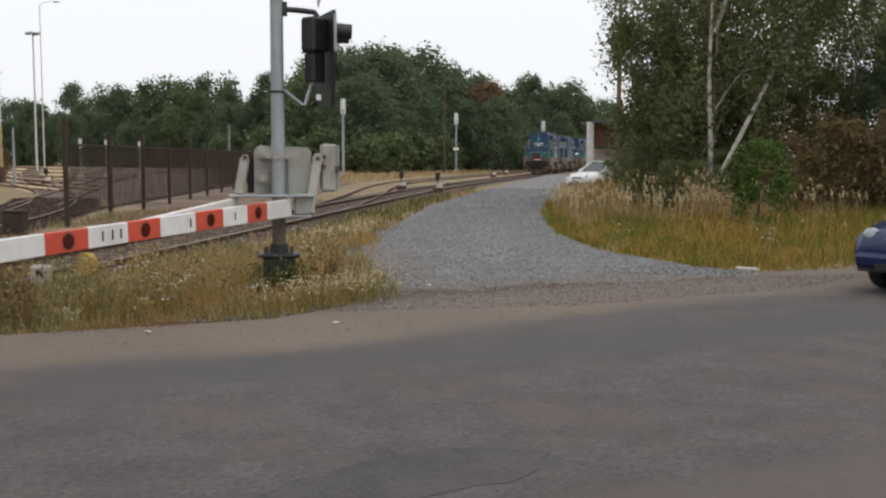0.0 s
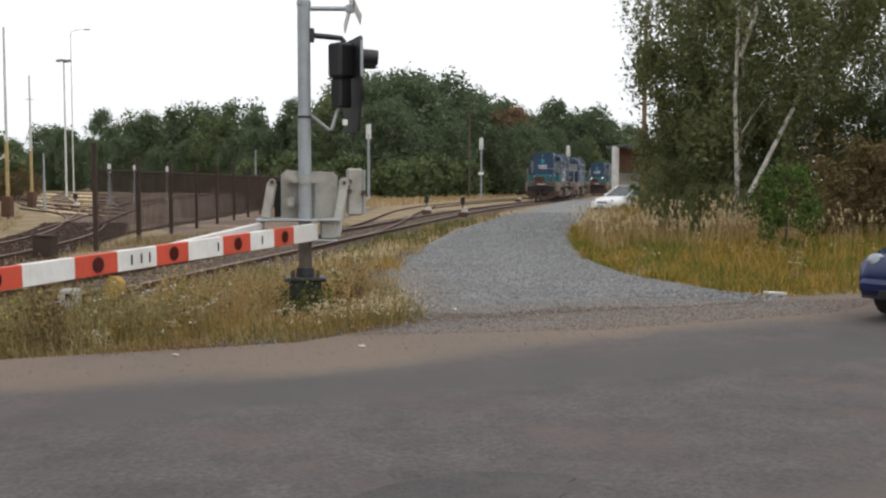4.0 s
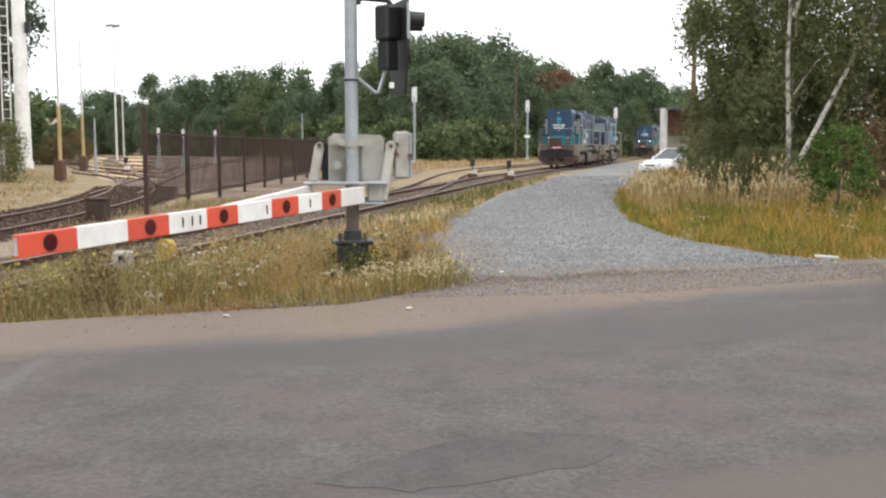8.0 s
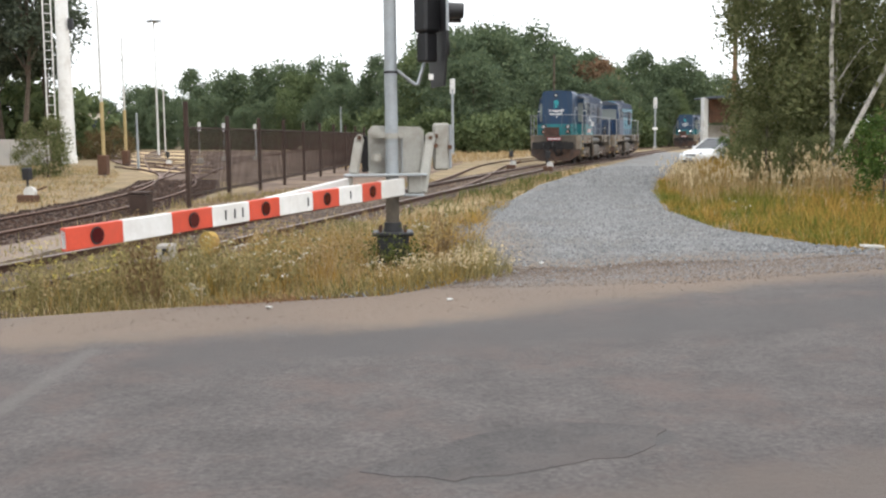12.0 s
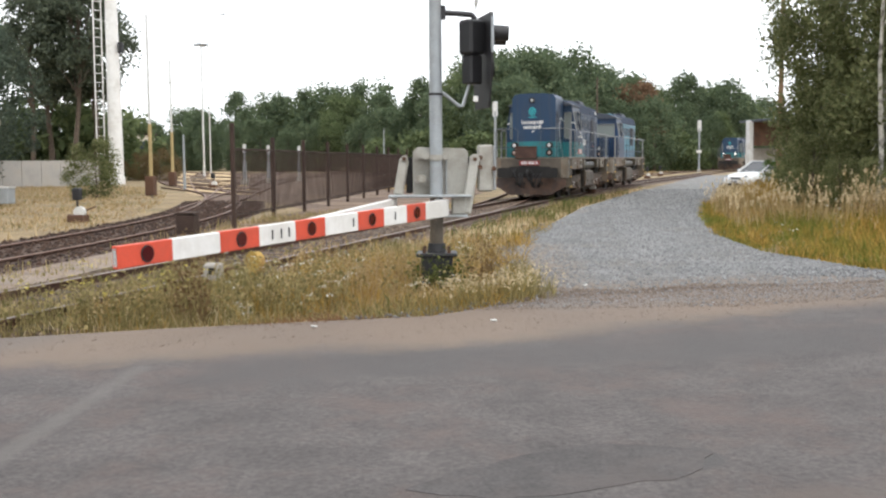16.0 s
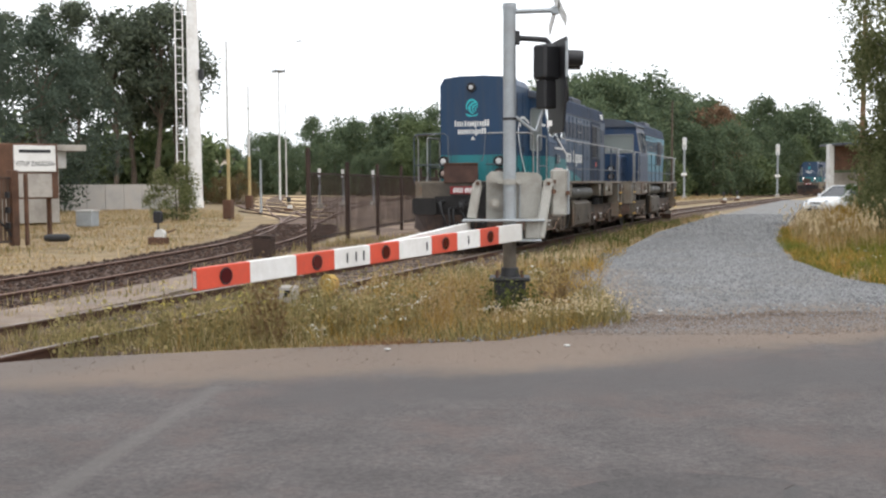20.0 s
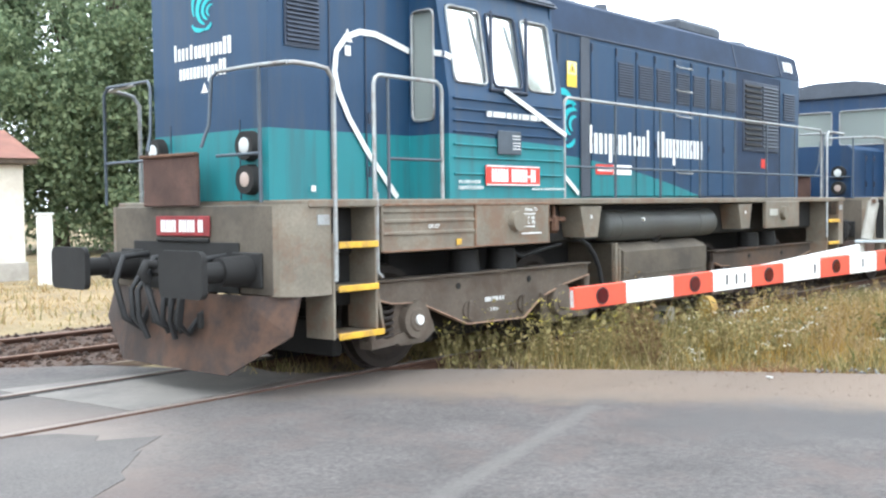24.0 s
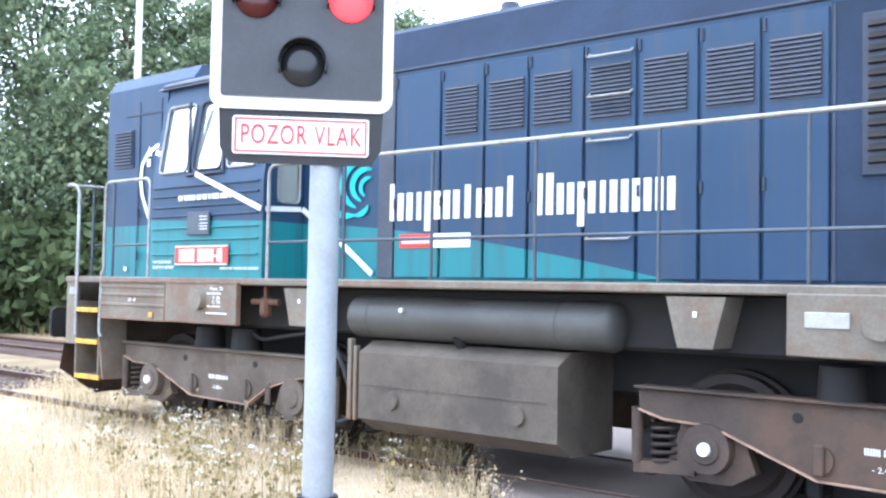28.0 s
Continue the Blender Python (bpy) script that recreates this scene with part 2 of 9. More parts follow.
def soup(name, verts, faces, material):
    """A large joined mesh from arrays; all faces have the same number of corners."""
    k = faces.shape[1]
    me = bpy.data.meshes.new(name)
    me.vertices.add(len(verts))
    me.vertices.foreach_set("co", np.ascontiguousarray(verts, dtype=np.float32).ravel())
    me.loops.add(faces.size)
    me.loops.foreach_set("vertex_index", np.ascontiguousarray(faces, dtype=np.int32).ravel())
    me.polygons.add(len(faces))
    me.polygons.foreach_set("loop_start", np.arange(0, faces.size, k, dtype=np.int32))
    me.materials.append(material)
    me.update(calc_edges=True)
    return me


def words(name, text, size, m, material, parent, depth=0.004, align="CENTER"):
    cu = bpy.data.curves.new(name, "FONT")
    cu.body, cu.size, cu.align_x, cu.align_y, cu.extrude = text, size, align, "CENTER", depth / 2
    cu.materials.append(material)
    ob = new(name, cu)
    ob.parent = parent
    ob.matrix_basis = m
    return ob


# ---- the plan: one straight line of track, with a bend far off ----
TURN = radians(-7.49)
FAR = Vector((-math.sin(TURN), math.cos(TURN), 0))
SIDE = Vector((math.cos(TURN), math.sin(TURN), 0))
OFF_D = (-400, -30, -10, -2, 48, 58, 68, 80, 92, 104, 121, 134, 170, 400)
OFF_L = (23.6, 8.84, 8.04, 7.72, 7.72, 7.5, 6.85, 5.85, 4.75, 3.75, 2.2, 0.6, -6.0, -52.0)


def offset(d):
    return float(np.mean([np.interp(d + k, OFF_D, OFF_L) for k in (-8, -5, -2.5, 0, 2.5, 5, 8)]))


def on_track(d, q=0.0, z=0.0):
    """The place d metres along the line and q metres from its middle, to the side where the watcher stands."""
    return FAR * d + SIDE * (q - offset(d)) + Vector((0, 0, z))


# ---- materials of the place ----
ASPHALT = paint("asphalt", (0.086, 0.0755, 0.072), 0.85, var=0.24, scale=1.6, fine=30, bump=0.7, stain=(0.118, 0.085, 0.075), stain_amount=0.65, stain_scale=0.9, wear=0.45, speck=2.2)
GRAVEL = paint("gravel", (0.19, 0.19, 0.187), 0.95, var=0.3, scale=1.2, fine=22, bump=0.9, stain=(0.16, 0.13, 0.10), stain_amount=0.5, stain_scale=0.5)
SOIL = paint("dry_grass_ground", (0.255, 0.185, 0.10), 0.95, var=0.3, scale=0.9, fine=16, bump=0.8, stain=(0.12, 0.105, 0.045), stain_amount=0.7, stain_scale=0.22, wear=0.45)
BALLAST = paint("rusty_ballast", (0.135, 0.088, 0.062), 0.95, var=0.35, scale=2.0, fine=18, bump=0.9, stain=(0.06, 0.045, 0.038), stain_amount=0.6, stain_scale=0.7)
DARK_BED = paint("oily_dark_ballast", (0.062, 0.035, 0.023), 0.95, var=0.35, scale=2.0, fine=18, bump=0.9, stain=(0.13, 0.09, 0.07), stain_amount=0.5, stain_scale=0.7)
RAIL_STEEL = paint("rail_rust", (0.085, 0.042, 0.028), 0.75, 0.3, var=0.2, scale=4, fine=60)
RAIL_DULL = paint("rusty_rail_head", (0.19, 0.11, 0.078), 0.55, 0.3, var=0.15, scale=3, fine=90, bump=0.05)
RAIL_TOP = paint("worn_rail_head", (0.25, 0.205, 0.18), 0.5, 0.6, var=0.15, scale=3, fine=90, bump=0.05)
SLEEPER = paint("old_sleeper", (0.085, 0.062, 0.047), 0.9, var=0.3, scale=3, fine=30, bump=0.6, per_piece=0.3)
CONCRETE = paint("concrete", (0.40, 0.37, 0.33), 0.85, var=0.15, scale=1.5, fine=35, bump=0.3, stain=(0.22, 0.2, 0.17), stain_amount=0.5)
GALV = paint("galvanised_grey", (0.36, 0.39, 0.41), 0.5, 0.35, var=0.12, scale=3, fine=45, bump=0.08, stain=(0.26, 0.25, 0.23), stain_amount=0.4)
BOXGREY = paint("cast_grey_paint", (0.40, 0.39, 0.35), 0.55, 0.1, var=0.12, scale=3, fine=40, bump=0.12, stain=(0.2, 0.17, 0.13), stain_amount=0.5)
BLACK = paint("black_paint", (0.018, 0.018, 0.02), 0.5, 0.0, var=0.2, scale=4, fine=50)
# black lifted to blue-grey: the sky's sheen on the board is in the colour
SKYLIT_BLACK = paint("skylit_black_paint", (0.046, 0.049, 0.056), 0.4, 0.0, var=0.2, scale=3, fine=50, bump=0.05)
WHITE = paint("white_paint", (0.80, 0.79, 0.76), 0.45, var=0.06, scale=3, fine=40, bump=0.05, stain=(0.5, 0.46, 0.4), stain_amount=0.4)
RED = paint("red_paint", (0.62, 0.075, 0.035), 0.45, var=0.1, scale=3, fine=40, bump=0.05, stain=(0.4, 0.08, 0.05), stain_amount=0.4)
RUST = paint("rusty_steel", (0.13, 0.068, 0.042), 0.85, 0.2, var=0.3, scale=2.5, fine=35, bump=0.35, stain=(0.06, 0.04, 0.03), stain_amount=0.6)
BARK = paint("bark", (0.10, 0.075, 0.055), 0.95, var=0.3, scale=4, fine=25, bump=0.8)
BIRCH = paint("birch_bark", (0.52, 0.49, 0.43), 0.8, var=0.15, scale=6, fine=30, bump=0.4, stain=(0.05, 0.04, 0.035), stain_amount=0.9, stain_scale=3.5)
PLASTER = paint("pale_plaster", (0.68, 0.63, 0.54), 0.9, var=0.1, scale=1.2, fine=30, bump=0.2, stain=(0.45, 0.36, 0.28), stain_amount=0.5, stain_scale=0.8)
ROOF = paint("red_roof", (0.2, 0.085, 0.06), 0.85, var=0.2, scale=2, fine=20, bump=0.4)
LEAF = islands("oak_leaves", (0.075, 0.108, 0.066), (0.17, 0.205, 0.108), mid=(0.112, 0.152, 0.085), trans=0.35)
LEAF_NEAR = islands("acacia_leaves", (0.085, 0.12, 0.068), (0.31, 0.36, 0.21), mid=(0.175, 0.225, 0.125), trans=0.5)
# oak leaves again, darkened so the colour carries the shade by the gate
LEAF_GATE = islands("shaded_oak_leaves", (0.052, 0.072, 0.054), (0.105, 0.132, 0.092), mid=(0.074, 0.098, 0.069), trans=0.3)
LEAF2 = islands("ash_leaves", (0.085, 0.116, 0.054), (0.18, 0.215, 0.095), mid=(0.125, 0.16, 0.07), trans=0.35)
LEAF_RED = islands("dry_leaves", (0.14, 0.1, 0.06), (0.27, 0.16, 0.095), mid=(0.2, 0.125, 0.075))
LEAF_BIRCH = islands("birch_leaves", (0.1, 0.115, 0.046), (0.25, 0.255, 0.12), mid=(0.165, 0.18, 0.08), trans=0.5)
PINE = islands("pine_needles", (0.07, 0.09, 0.066), (0.165, 0.19, 0.125), trans=0.4)
BUSH = islands("bush_leaves", (0.035, 0.07, 0.014), (0.13, 0.19, 0.045), mid=(0.07, 0.12, 0.025))
HAY = islands("dry_grass", (0.25, 0.17, 0.08), (0.58, 0.45, 0.26), mid=(0.41, 0.295, 0.15), trans=0.45)
GREEN_GRASS = islands("green_grass", (0.06, 0.08, 0.02), (0.2, 0.2, 0.065), mid=(0.11, 0.13, 0.036), trans=0.35)
PALE_HAY = islands("pale_dry_grass", (0.5, 0.39, 0.23), (0.8, 0.68, 0.47), mid=(0.62, 0.5, 0.31), trans=0.5)
BLOOM = islands("white_flowers", (0.6, 0.58, 0.48), (0.8, 0.78, 0.7))
YELLOW_BLOOM = islands("yellow_flowers", (0.45, 0.38, 0.05), (0.6, 0.5, 0.12))

def streak(material, a, b, width, soft, rgb, amount, ragged=0.5):
    """A worn or dusty band with ragged edges along the line from a to b."""
    nt = material.node_tree
    bs = nt.nodes["Principled BSDF"]
    old = bs.inputs["Base Color"].links[0].from_socket
    co = nt.nodes.new("ShaderNodeTexCoord")
    nz = nt.nodes.new("ShaderNodeTexNoise")
    nz.inputs["Scale"].default_value, nz.inputs["Detail"].default_value, nz.inputs["Roughness"].default_value = 1.6, 8.0, 0.7
    nt.links.new(co.outputs["Object"], nz.inputs["Vector"])

    def vec(op, p, q=None, scale=None):
        n = nt.nodes.new("ShaderNodeVectorMath")
        n.operation = op
        for i, v in enumerate((p, q)):
            if v is None:
                continue
            if isinstance(v, bpy.types.NodeSocket):
                nt.links.new(v, n.inputs[i])
            else:
                n.inputs[i].default_value = v
        if scale is not None:
            nt.links.new(scale, n.inputs["Scale"])
        return n.outputs["Value" if op in ("DOT_PRODUCT", "LENGTH") else "Vector"]

    def num(op, p, q, clamp=False):
        n = nt.nodes.new("ShaderNodeMath")
        n.operation, n.use_clamp = op, clamp
        for i, v in enumerate((p, q)):
            if isinstance(v, bpy.types.NodeSocket):
                nt.links.new(v, n.inputs[i])
            else:
                n.inputs[i].default_value = v
        return n.outputs[0]
    ab = Vector((b[0] - a[0], b[1] - a[1], 0))
    flatp = vec("MULTIPLY", co.outputs["Object"], (1, 1, 0))
    rel = vec("SUBTRACT", flatp, (a[0], a[1], 0))
    along = num("DIVIDE", vec("DOT_PRODUCT", rel, tuple(ab)), ab.length_squared, True)
    foot = vec("SCALE", tuple(ab), None, along)
    away = vec("LENGTH", vec("SUBTRACT", rel, foot))
    away = num("ADD", away, num("MULTIPLY", num("SUBTRACT", nz.outputs["Fac"], 0.5), 2 * ragged))
    r = nt.nodes.new("ShaderNodeMapRange")
    r.interpolation_type = "SMOOTHSTEP"
    r.inputs["From Min"].default_value, r.inputs["From Max"].default_value = width, width + soft
    r.inputs["To Min"].default_value, r.inputs["To Max"].default_value = amount, 0.0
    nt.links.new(away, r.inputs["Value"])
    x = nt.nodes.new("ShaderNodeMix")
    x.data_type = "RGBA"
    x.inputs["B"].default_value = (*rgb, 1)
    nt.links.new(r.outputs["Result"], x.inputs["Factor"])
    nt.links.new(old, x.inputs["A"])
    nt.links.new(x.outputs["Result"], bs.inputs["Base Color"])


SANDY = (0.182, 0.137, 0.104)
streak(ASPHALT, (-2.4, 7.2), (5.0, 10.4), 0.3, 0.5, (0.075, 0.068, 0.066), 0.75, 0.4)
for sa, sb in (((-6.4, 7.2), (-4.1, 8.3)), ((-4.1, 8.3), (-1.4, 9.35)), ((-1.4, 9.35), (1.2, 11.4)), ((1.2, 11.4), (6.5, 14.3)), ((6.5, 14.3), (15, 18.3))):
    streak(ASPHALT, sa, sb, 0.55, 0.75, SANDY, 0.85, 0.6)
streak(ASPHALT, (0.7, 3.1), (4.8, 5.2), 1.15, 0.4, (0.118, 0.094, 0.08), 0.7, 0.35)
streak(ASPHALT, (-0.35, 4.65), (0.55, 5.35), 0.16, 0.05, (0.068, 0.064, 0.062), 0.8, 0.12)
streak(ASPHALT, (-6.7, 3.3), (-8.3, 0.5), 1.0, 1.4, (0.23, 0.19, 0.165), 0.85, 0.7)
streak(ASPHALT, (-8.3, 0.5), (-10, -6), 1.6, 1.4, (0.25, 0.2, 0.172), 0.9, 0.7)
streak(ASPHALT, (-3.42, 7.2), (-3.05, 4.4), 0.02, 0.1, (0.14, 0.127, 0.118), 0.5, 0.06)
streak(ASPHALT, (-8.0, 4.6), (-5.6, 8.2), 0.5, 0.8, (0.12, 0.108, 0.1), 0.5, 0.5)
streak(ASPHALT, (-0.3, 11.4), (3.9, 13.4), 0.15, 0.9, (0.165, 0.155, 0.145), 0.75, 0.7)
streak(GRAVEL, (-0.8, 11.9), (4.2, 14.0), 0.35, 0.9, SANDY, 0.8, 0.6)
streak(GRAVEL, (-0.75, 12.2), (-1.25, 18.5), 0.25, 0.8, (0.21, 0.165, 0.125), 0.85, 0.5)
streak(GRAVEL, (0.9, 16), (1.0, 40), 0.1, 0.7, (0.23, 0.228, 0.225), 0.6, 0.4)

# ---- ground, road, gravel track ----
def sheet(name, ring, z, material, label, category, thick=0.3, kind="structure"):
    me = Mesh().prism([(p[0], p[1]) for p in ring], "z", z - thick, z)
    ob = new(name, me.data(name, material))
    return tagged(ob, label, category, kind=kind)


def ground_height(x, y):
    d = x * FAR.x + y * FAR.y
    q = x * SIDE.x + y * SIDE.y + offset(d)
    z = -0.10
    # the bank to the right of the gravel track rises a little
    r = (x - 5.0) * 0.9 - abs(y - 24) * 0.12
    z += 0.5 * max(0.0, min(1.0, r / 9.0))
    return z - 0.08 * math.exp(-(q / 2.6) ** 2)


def build_ground():
    xs = np.concatenate([[-3000, -1200, -500, -250, -150, -100, -70, -50], np.arange(-40, 41, 2.0), [50, 70, 100, 150, 250, 500, 1200, 3000]])
    ys = np.concatenate([[-3000, -1200, -500, -250, -120, -70, -45], np.arange(-30, 91, 2.0), [100, 120, 150, 200, 300, 500, 1200, 3000]])
    vs = [(x, y, ground_height(x, y) if abs(x) < 60 and abs(y) < 110 else -0.1) for y in ys for x in xs]
    w = len(xs)
    fs = [(j * w + i, j * w + i + 1, (j + 1) * w + i + 1, (j + 1) * w + i) for j in range(len(ys) - 1) for i in range(w - 1)]
    me = Mesh().add(vs, fs, True)
    tagged(new("ground", me.data("ground", SOIL)), "dry brown and green grassy ground round the crossing", "ground", kind="structure")


build_ground()
ROAD_FAR = [(60, 47), (14, 18.6), (6.6, 15.1), (4.3, 14.2), (3.9, 13.5), (-0.5, 11.5), (-1.6, 10.0), (-4.0, 8.95), (-5.5, 8.15), (-6.5, 7.3), (-8.7, 6.6), (-11, 4.7), (-40, -14.5)]
ROAD_NEAR = [(-40, -25.2), (-6.9, -3.7), (-3.5, -1.75), (0, 0.55), (12, 8.5), (60, 40)]
sheet("road", ROAD_FAR + ROAD_NEAR, -0.022, ASPHALT, "worn grey asphalt road across the level crossing", "road", 0.3)
GRAVEL_L = [(-0.6, 11.3), (-0.75, 12.8), (-1.3, 15.7), (-1.4, 18.9), (-1.1, 24.8), (-0.45, 33.8), (1.16, 44.7), (3.6, 60), (6.2, 76), (10, 98)]
GRAVEL_R = [(14.5, 98), (9.2, 76), (6.9, 59.5), (3.75, 36.3), (2.9, 28.9), (2.5, 22.0), (2.8, 17.9), (3.7, 15.6), (4.1, 13.6), (3.9, 13.0)]
sheet("gravel_track", GRAVEL_L + GRAVEL_R, -0.035, GRAVEL, "grey crushed gravel track beside the railway", "track", 0.3)

# ---- railway ----
def rail_profile(z):
    return [(-0.07, z - 0.155), (0.07, z - 0.155), (0.07, z - 0.14), (0.012, z - 0.115), (0.012, z - 0.045), (0.036, z - 0.03), (0.036, z - 0.006), (-0.036, z - 0.006), (-0.036, z - 0.03), (-0.012, z - 0.045), (-0.012, z - 0.115), (-0.07, z - 0.14)]


def sweep(pts, prof):
    """prof: (across, height) outline carried along the level path pts."""
    me = Mesh()
    rings = []
    for i, p in enumerate(pts):
        t = (pts[min(i + 1, len(pts) - 1)] - pts[max(i - 1, 0)]).normalized()
        r = Vector((t.y, -t.x, 0))
        rings += [p + r * a + Vector((0, 0, h)) for a, h in prof]
    n = len(prof)
    fs = [(i * n + k, i * n + (k + 1) % n, (i + 1) * n + (k + 1) % n, (i + 1) * n + k) for i in range(len(pts) - 1) for k in range(n)]
    return me.add(rings, fs + [tuple(range(n)), tuple(range(len(rings) - n, len(rings)))[::-1]])


def railway(name, pts, label, ballast, width=3.2, sleepers=(), z=0.0, head=None, bed=-0.13):
    root = tagged(new(name, sweep(pts, [(-width / 2 - 0.5, z - 0.4), (width / 2 + 0.5, z - 0.4), (width / 2, z + bed), (-width / 2, z + bed)]).data("ballast", ballast)), label, "railway", kind="structure")
    for q in (-0.754, 0.754):
        line = []
        for i, p in enumerate(pts):
            t = (pts[min(i + 1, len(pts) - 1)] - pts[max(i - 1, 0)]).normalized()
            line.append(p + Vector((t.y, -t.x, 0)) * q)
        rail = part("rail", sweep(line, rail_profile(z)), RAIL_STEEL, root)
        part("rail_head", sweep(line, [(-0.032, z - 0.0065), (0.032, z - 0.0065), (0.028, z), (-0.028, z)]), head or RAIL_TOP, rail, "shiny worn running surface")
    if sleepers:
        me = Mesh().box((0, 0, 0), (0.26, 2.5, 0.16), 0.015).data("sleeper", SLEEPER)
        for p, ang in sleepers:
            ob = new("sleeper", me)
            ob.parent = root
            ob.matrix_basis = Matrix.Translation((p.x, p.y, z - 0.19)) @ Matrix.Rotation(ang, 4, "Z")
    return root


def steps(a, b, d):
    return [a + (b - a) * i / max(1, round((b - a) / d)) for i in range(max(1, round((b - a) / d)) + 1)]


def line_sleepers(pts, spacing=0.62):
    out, acc = [], 0.0
    for a, b in zip(pts, pts[1:]):
        d = (b - a).length
        while acc < d:
            out.append((a + (b - a) * (acc / d), math.atan2((b - a).y, (b - a).x)))
            acc += spacing
        acc -= d
    return out


def smooth_line(ctrl, n=10):
    """A curve through the points of ctrl."""
    c = [Vector((*p, 0)) for p in ctrl]
    c = [2 * c[0] - c[1]] + c + [2 * c[-1] - c[-2]]
    out = []
    for i in range(1, len(c) - 2):
        for k in range(n):
            t = k / n
            out.append(0.5 * ((2 * c[i]) + (-c[i - 1] + c[i + 1]) * t + (2 * c[i - 1] - 5 * c[i] + 4 * c[i + 1] - c[i + 2]) * t * t + (-c[i - 1] + 3 * c[i] - 3 * c[i + 1] + c[i + 2]) * t ** 3))
    return out + [c[-2]]


MAIN = [on_track(d) for d in steps(-80, 200, 4)]
railway("main_track", MAIN, "rusty railway track with worn steel rails on brown ballast", BALLAST, sleepers=[s for s in line_sleepers(MAIN) if 8.5 < s[0].dot(FAR) < 100 or -34 < s[0].dot(FAR) < -4])
SECOND = smooth_line([(-23, -60), (-16.2, -20), (-13.2, -6), (-11.2, 4), (-10.55, 8), (-10.2, 14), (-10.7, 22), (-12.1, 30), (-14.6, 38), (-18.2, 47), (-23.5, 57), (-33, 75), (-50, 110), (-70, 150)])
NEAR_BEND = [p for p in SECOND if p.y < 40]
FAR_BEND = [p for p in SECOND if p.y > 37]
railway("second_track", NEAR_BEND, "rusty siding track curving away behind the fence", DARK_BED, bed=-0.07, head=RAIL_DULL, sleepers=[s for s in line_sleepers(SECOND) if 9 < s[0].y < 46 or -30 < s[0].y < -3])
railway("yard_track", FAR_BEND, "rusty yard track running off through straw", BALLAST, 1.5, bed=-0.069, head=RAIL_DULL)
for k, ctrl in enumerate((((-13.2, 32.5), (-15.8, 42), (-19, 54), (-26.5, 85), (-37, 150)), ((-14.6, 38), (-17.9, 47.5), (-21.8, 59), (-31, 90), (-48, 150)), ((-18.2, 47), (-22.8, 57), (-30.5, 75), (-43, 105), (-60, 150)))):
    railway("yard_track", smooth_line(ctrl), "rusty yard track running off through straw", BALLAST, 1.5, head=RAIL_DULL, bed=-0.074 - 0.005 * k)
LOOP = [on_track(d, -0.02 - 4.6 * (lambda u: u * u * (3 - 2 * u))(min(1, max(0, (d - 26) / 46)))) for d in steps(30, 190, 4)]
railway("loop_track", LOOP, "rusty siding track that leaves the main line beside the wood", BALLAST, 2.1, z=-0.015, head=RAIL_DULL)

YARD_SOIL = paint("rusty_yard_ground", (0.14, 0.092, 0.065), 0.95, var=0.3, scale=0.6, fine=14, bump=0.8, stain=(0.30, 0.22, 0.145), stain_amount=0.7, stain_scale=0.3, wear=0.45)
STRAW_SOIL = paint("straw_covered_ground", (0.5, 0.37, 0.21), 0.95, var=0.25, scale=0.7, fine=12, bump=0.7, stain=(0.22, 0.15, 0.09), stain_amount=0.6, stain_scale=0.5, wear=0.4)
CINDER = paint("pale_cinder_path", (0.235, 0.185, 0.145), 0.95, var=0.3, scale=1.3, fine=20, bump=0.6, stain=(0.2, 0.14, 0.1), stain_amount=0.6, stain_scale=0.8)


def bearing(az, d):
    return (-math.sin(radians(az)) * d, math.cos(radians(az)) * d)


sheet("yard_ground", [(-9.25, 24.5), (-9.6, 33), bearing(20.2, 48), bearing(20.3, 90), bearing(20.3, 150), bearing(9, 132), on_track(66, -7.6)[:2], on_track(48, -4.4)[:2], on_track(34, -2.2)[:2], on_track(26, -2.2)[:2]], -0.0915, YARD_SOIL, "dark rusty ground of the yard behind the fence", "ground", 0.1)
sheet("straw_ground", [bearing(20.35, 46), bearing(21.6, 48), bearing(22.9, 55), bearing(23.4, 75), bearing(23.4, 160), bearing(20.35, 160)], -0.097, STRAW_SOIL, "bright straw-covered ground between the yard tracks", "ground", 0.1)
sheet("cinder_path", [(-10.4, 5.5), (-9.0, 11), (-9.05, 13.2), (-8.7, 17.5), (-8.9, 21), (-8.3, 21), (-7.6, 17.4), (-7.45, 13.5), (-7.6, 10.6), (-8.6, 8.2), (-9.4, 5.9)], -0.078, CINDER, "pale trodden cinder path between the tracks", "path", 0.1)
for k, d in enumerate((52, 60, 70, 84, 104, 132)):
    rail_run = [Vector((*bearing(a, d * (1 + 0.045 * (a - 20.4) + 0.012 * (a - 20.4) ** 2)), 0)) for a in (19.6, 20.2, 20.9, 21.6, 22.3, 23.0, 23.6)]
    railway("yard_track", rail_run, "rusty yard track crossing pale straw", STRAW_SOIL, 1.2, z=-0.012 - 0.002 * k, bed=-0.05, head=RAIL_STEEL)
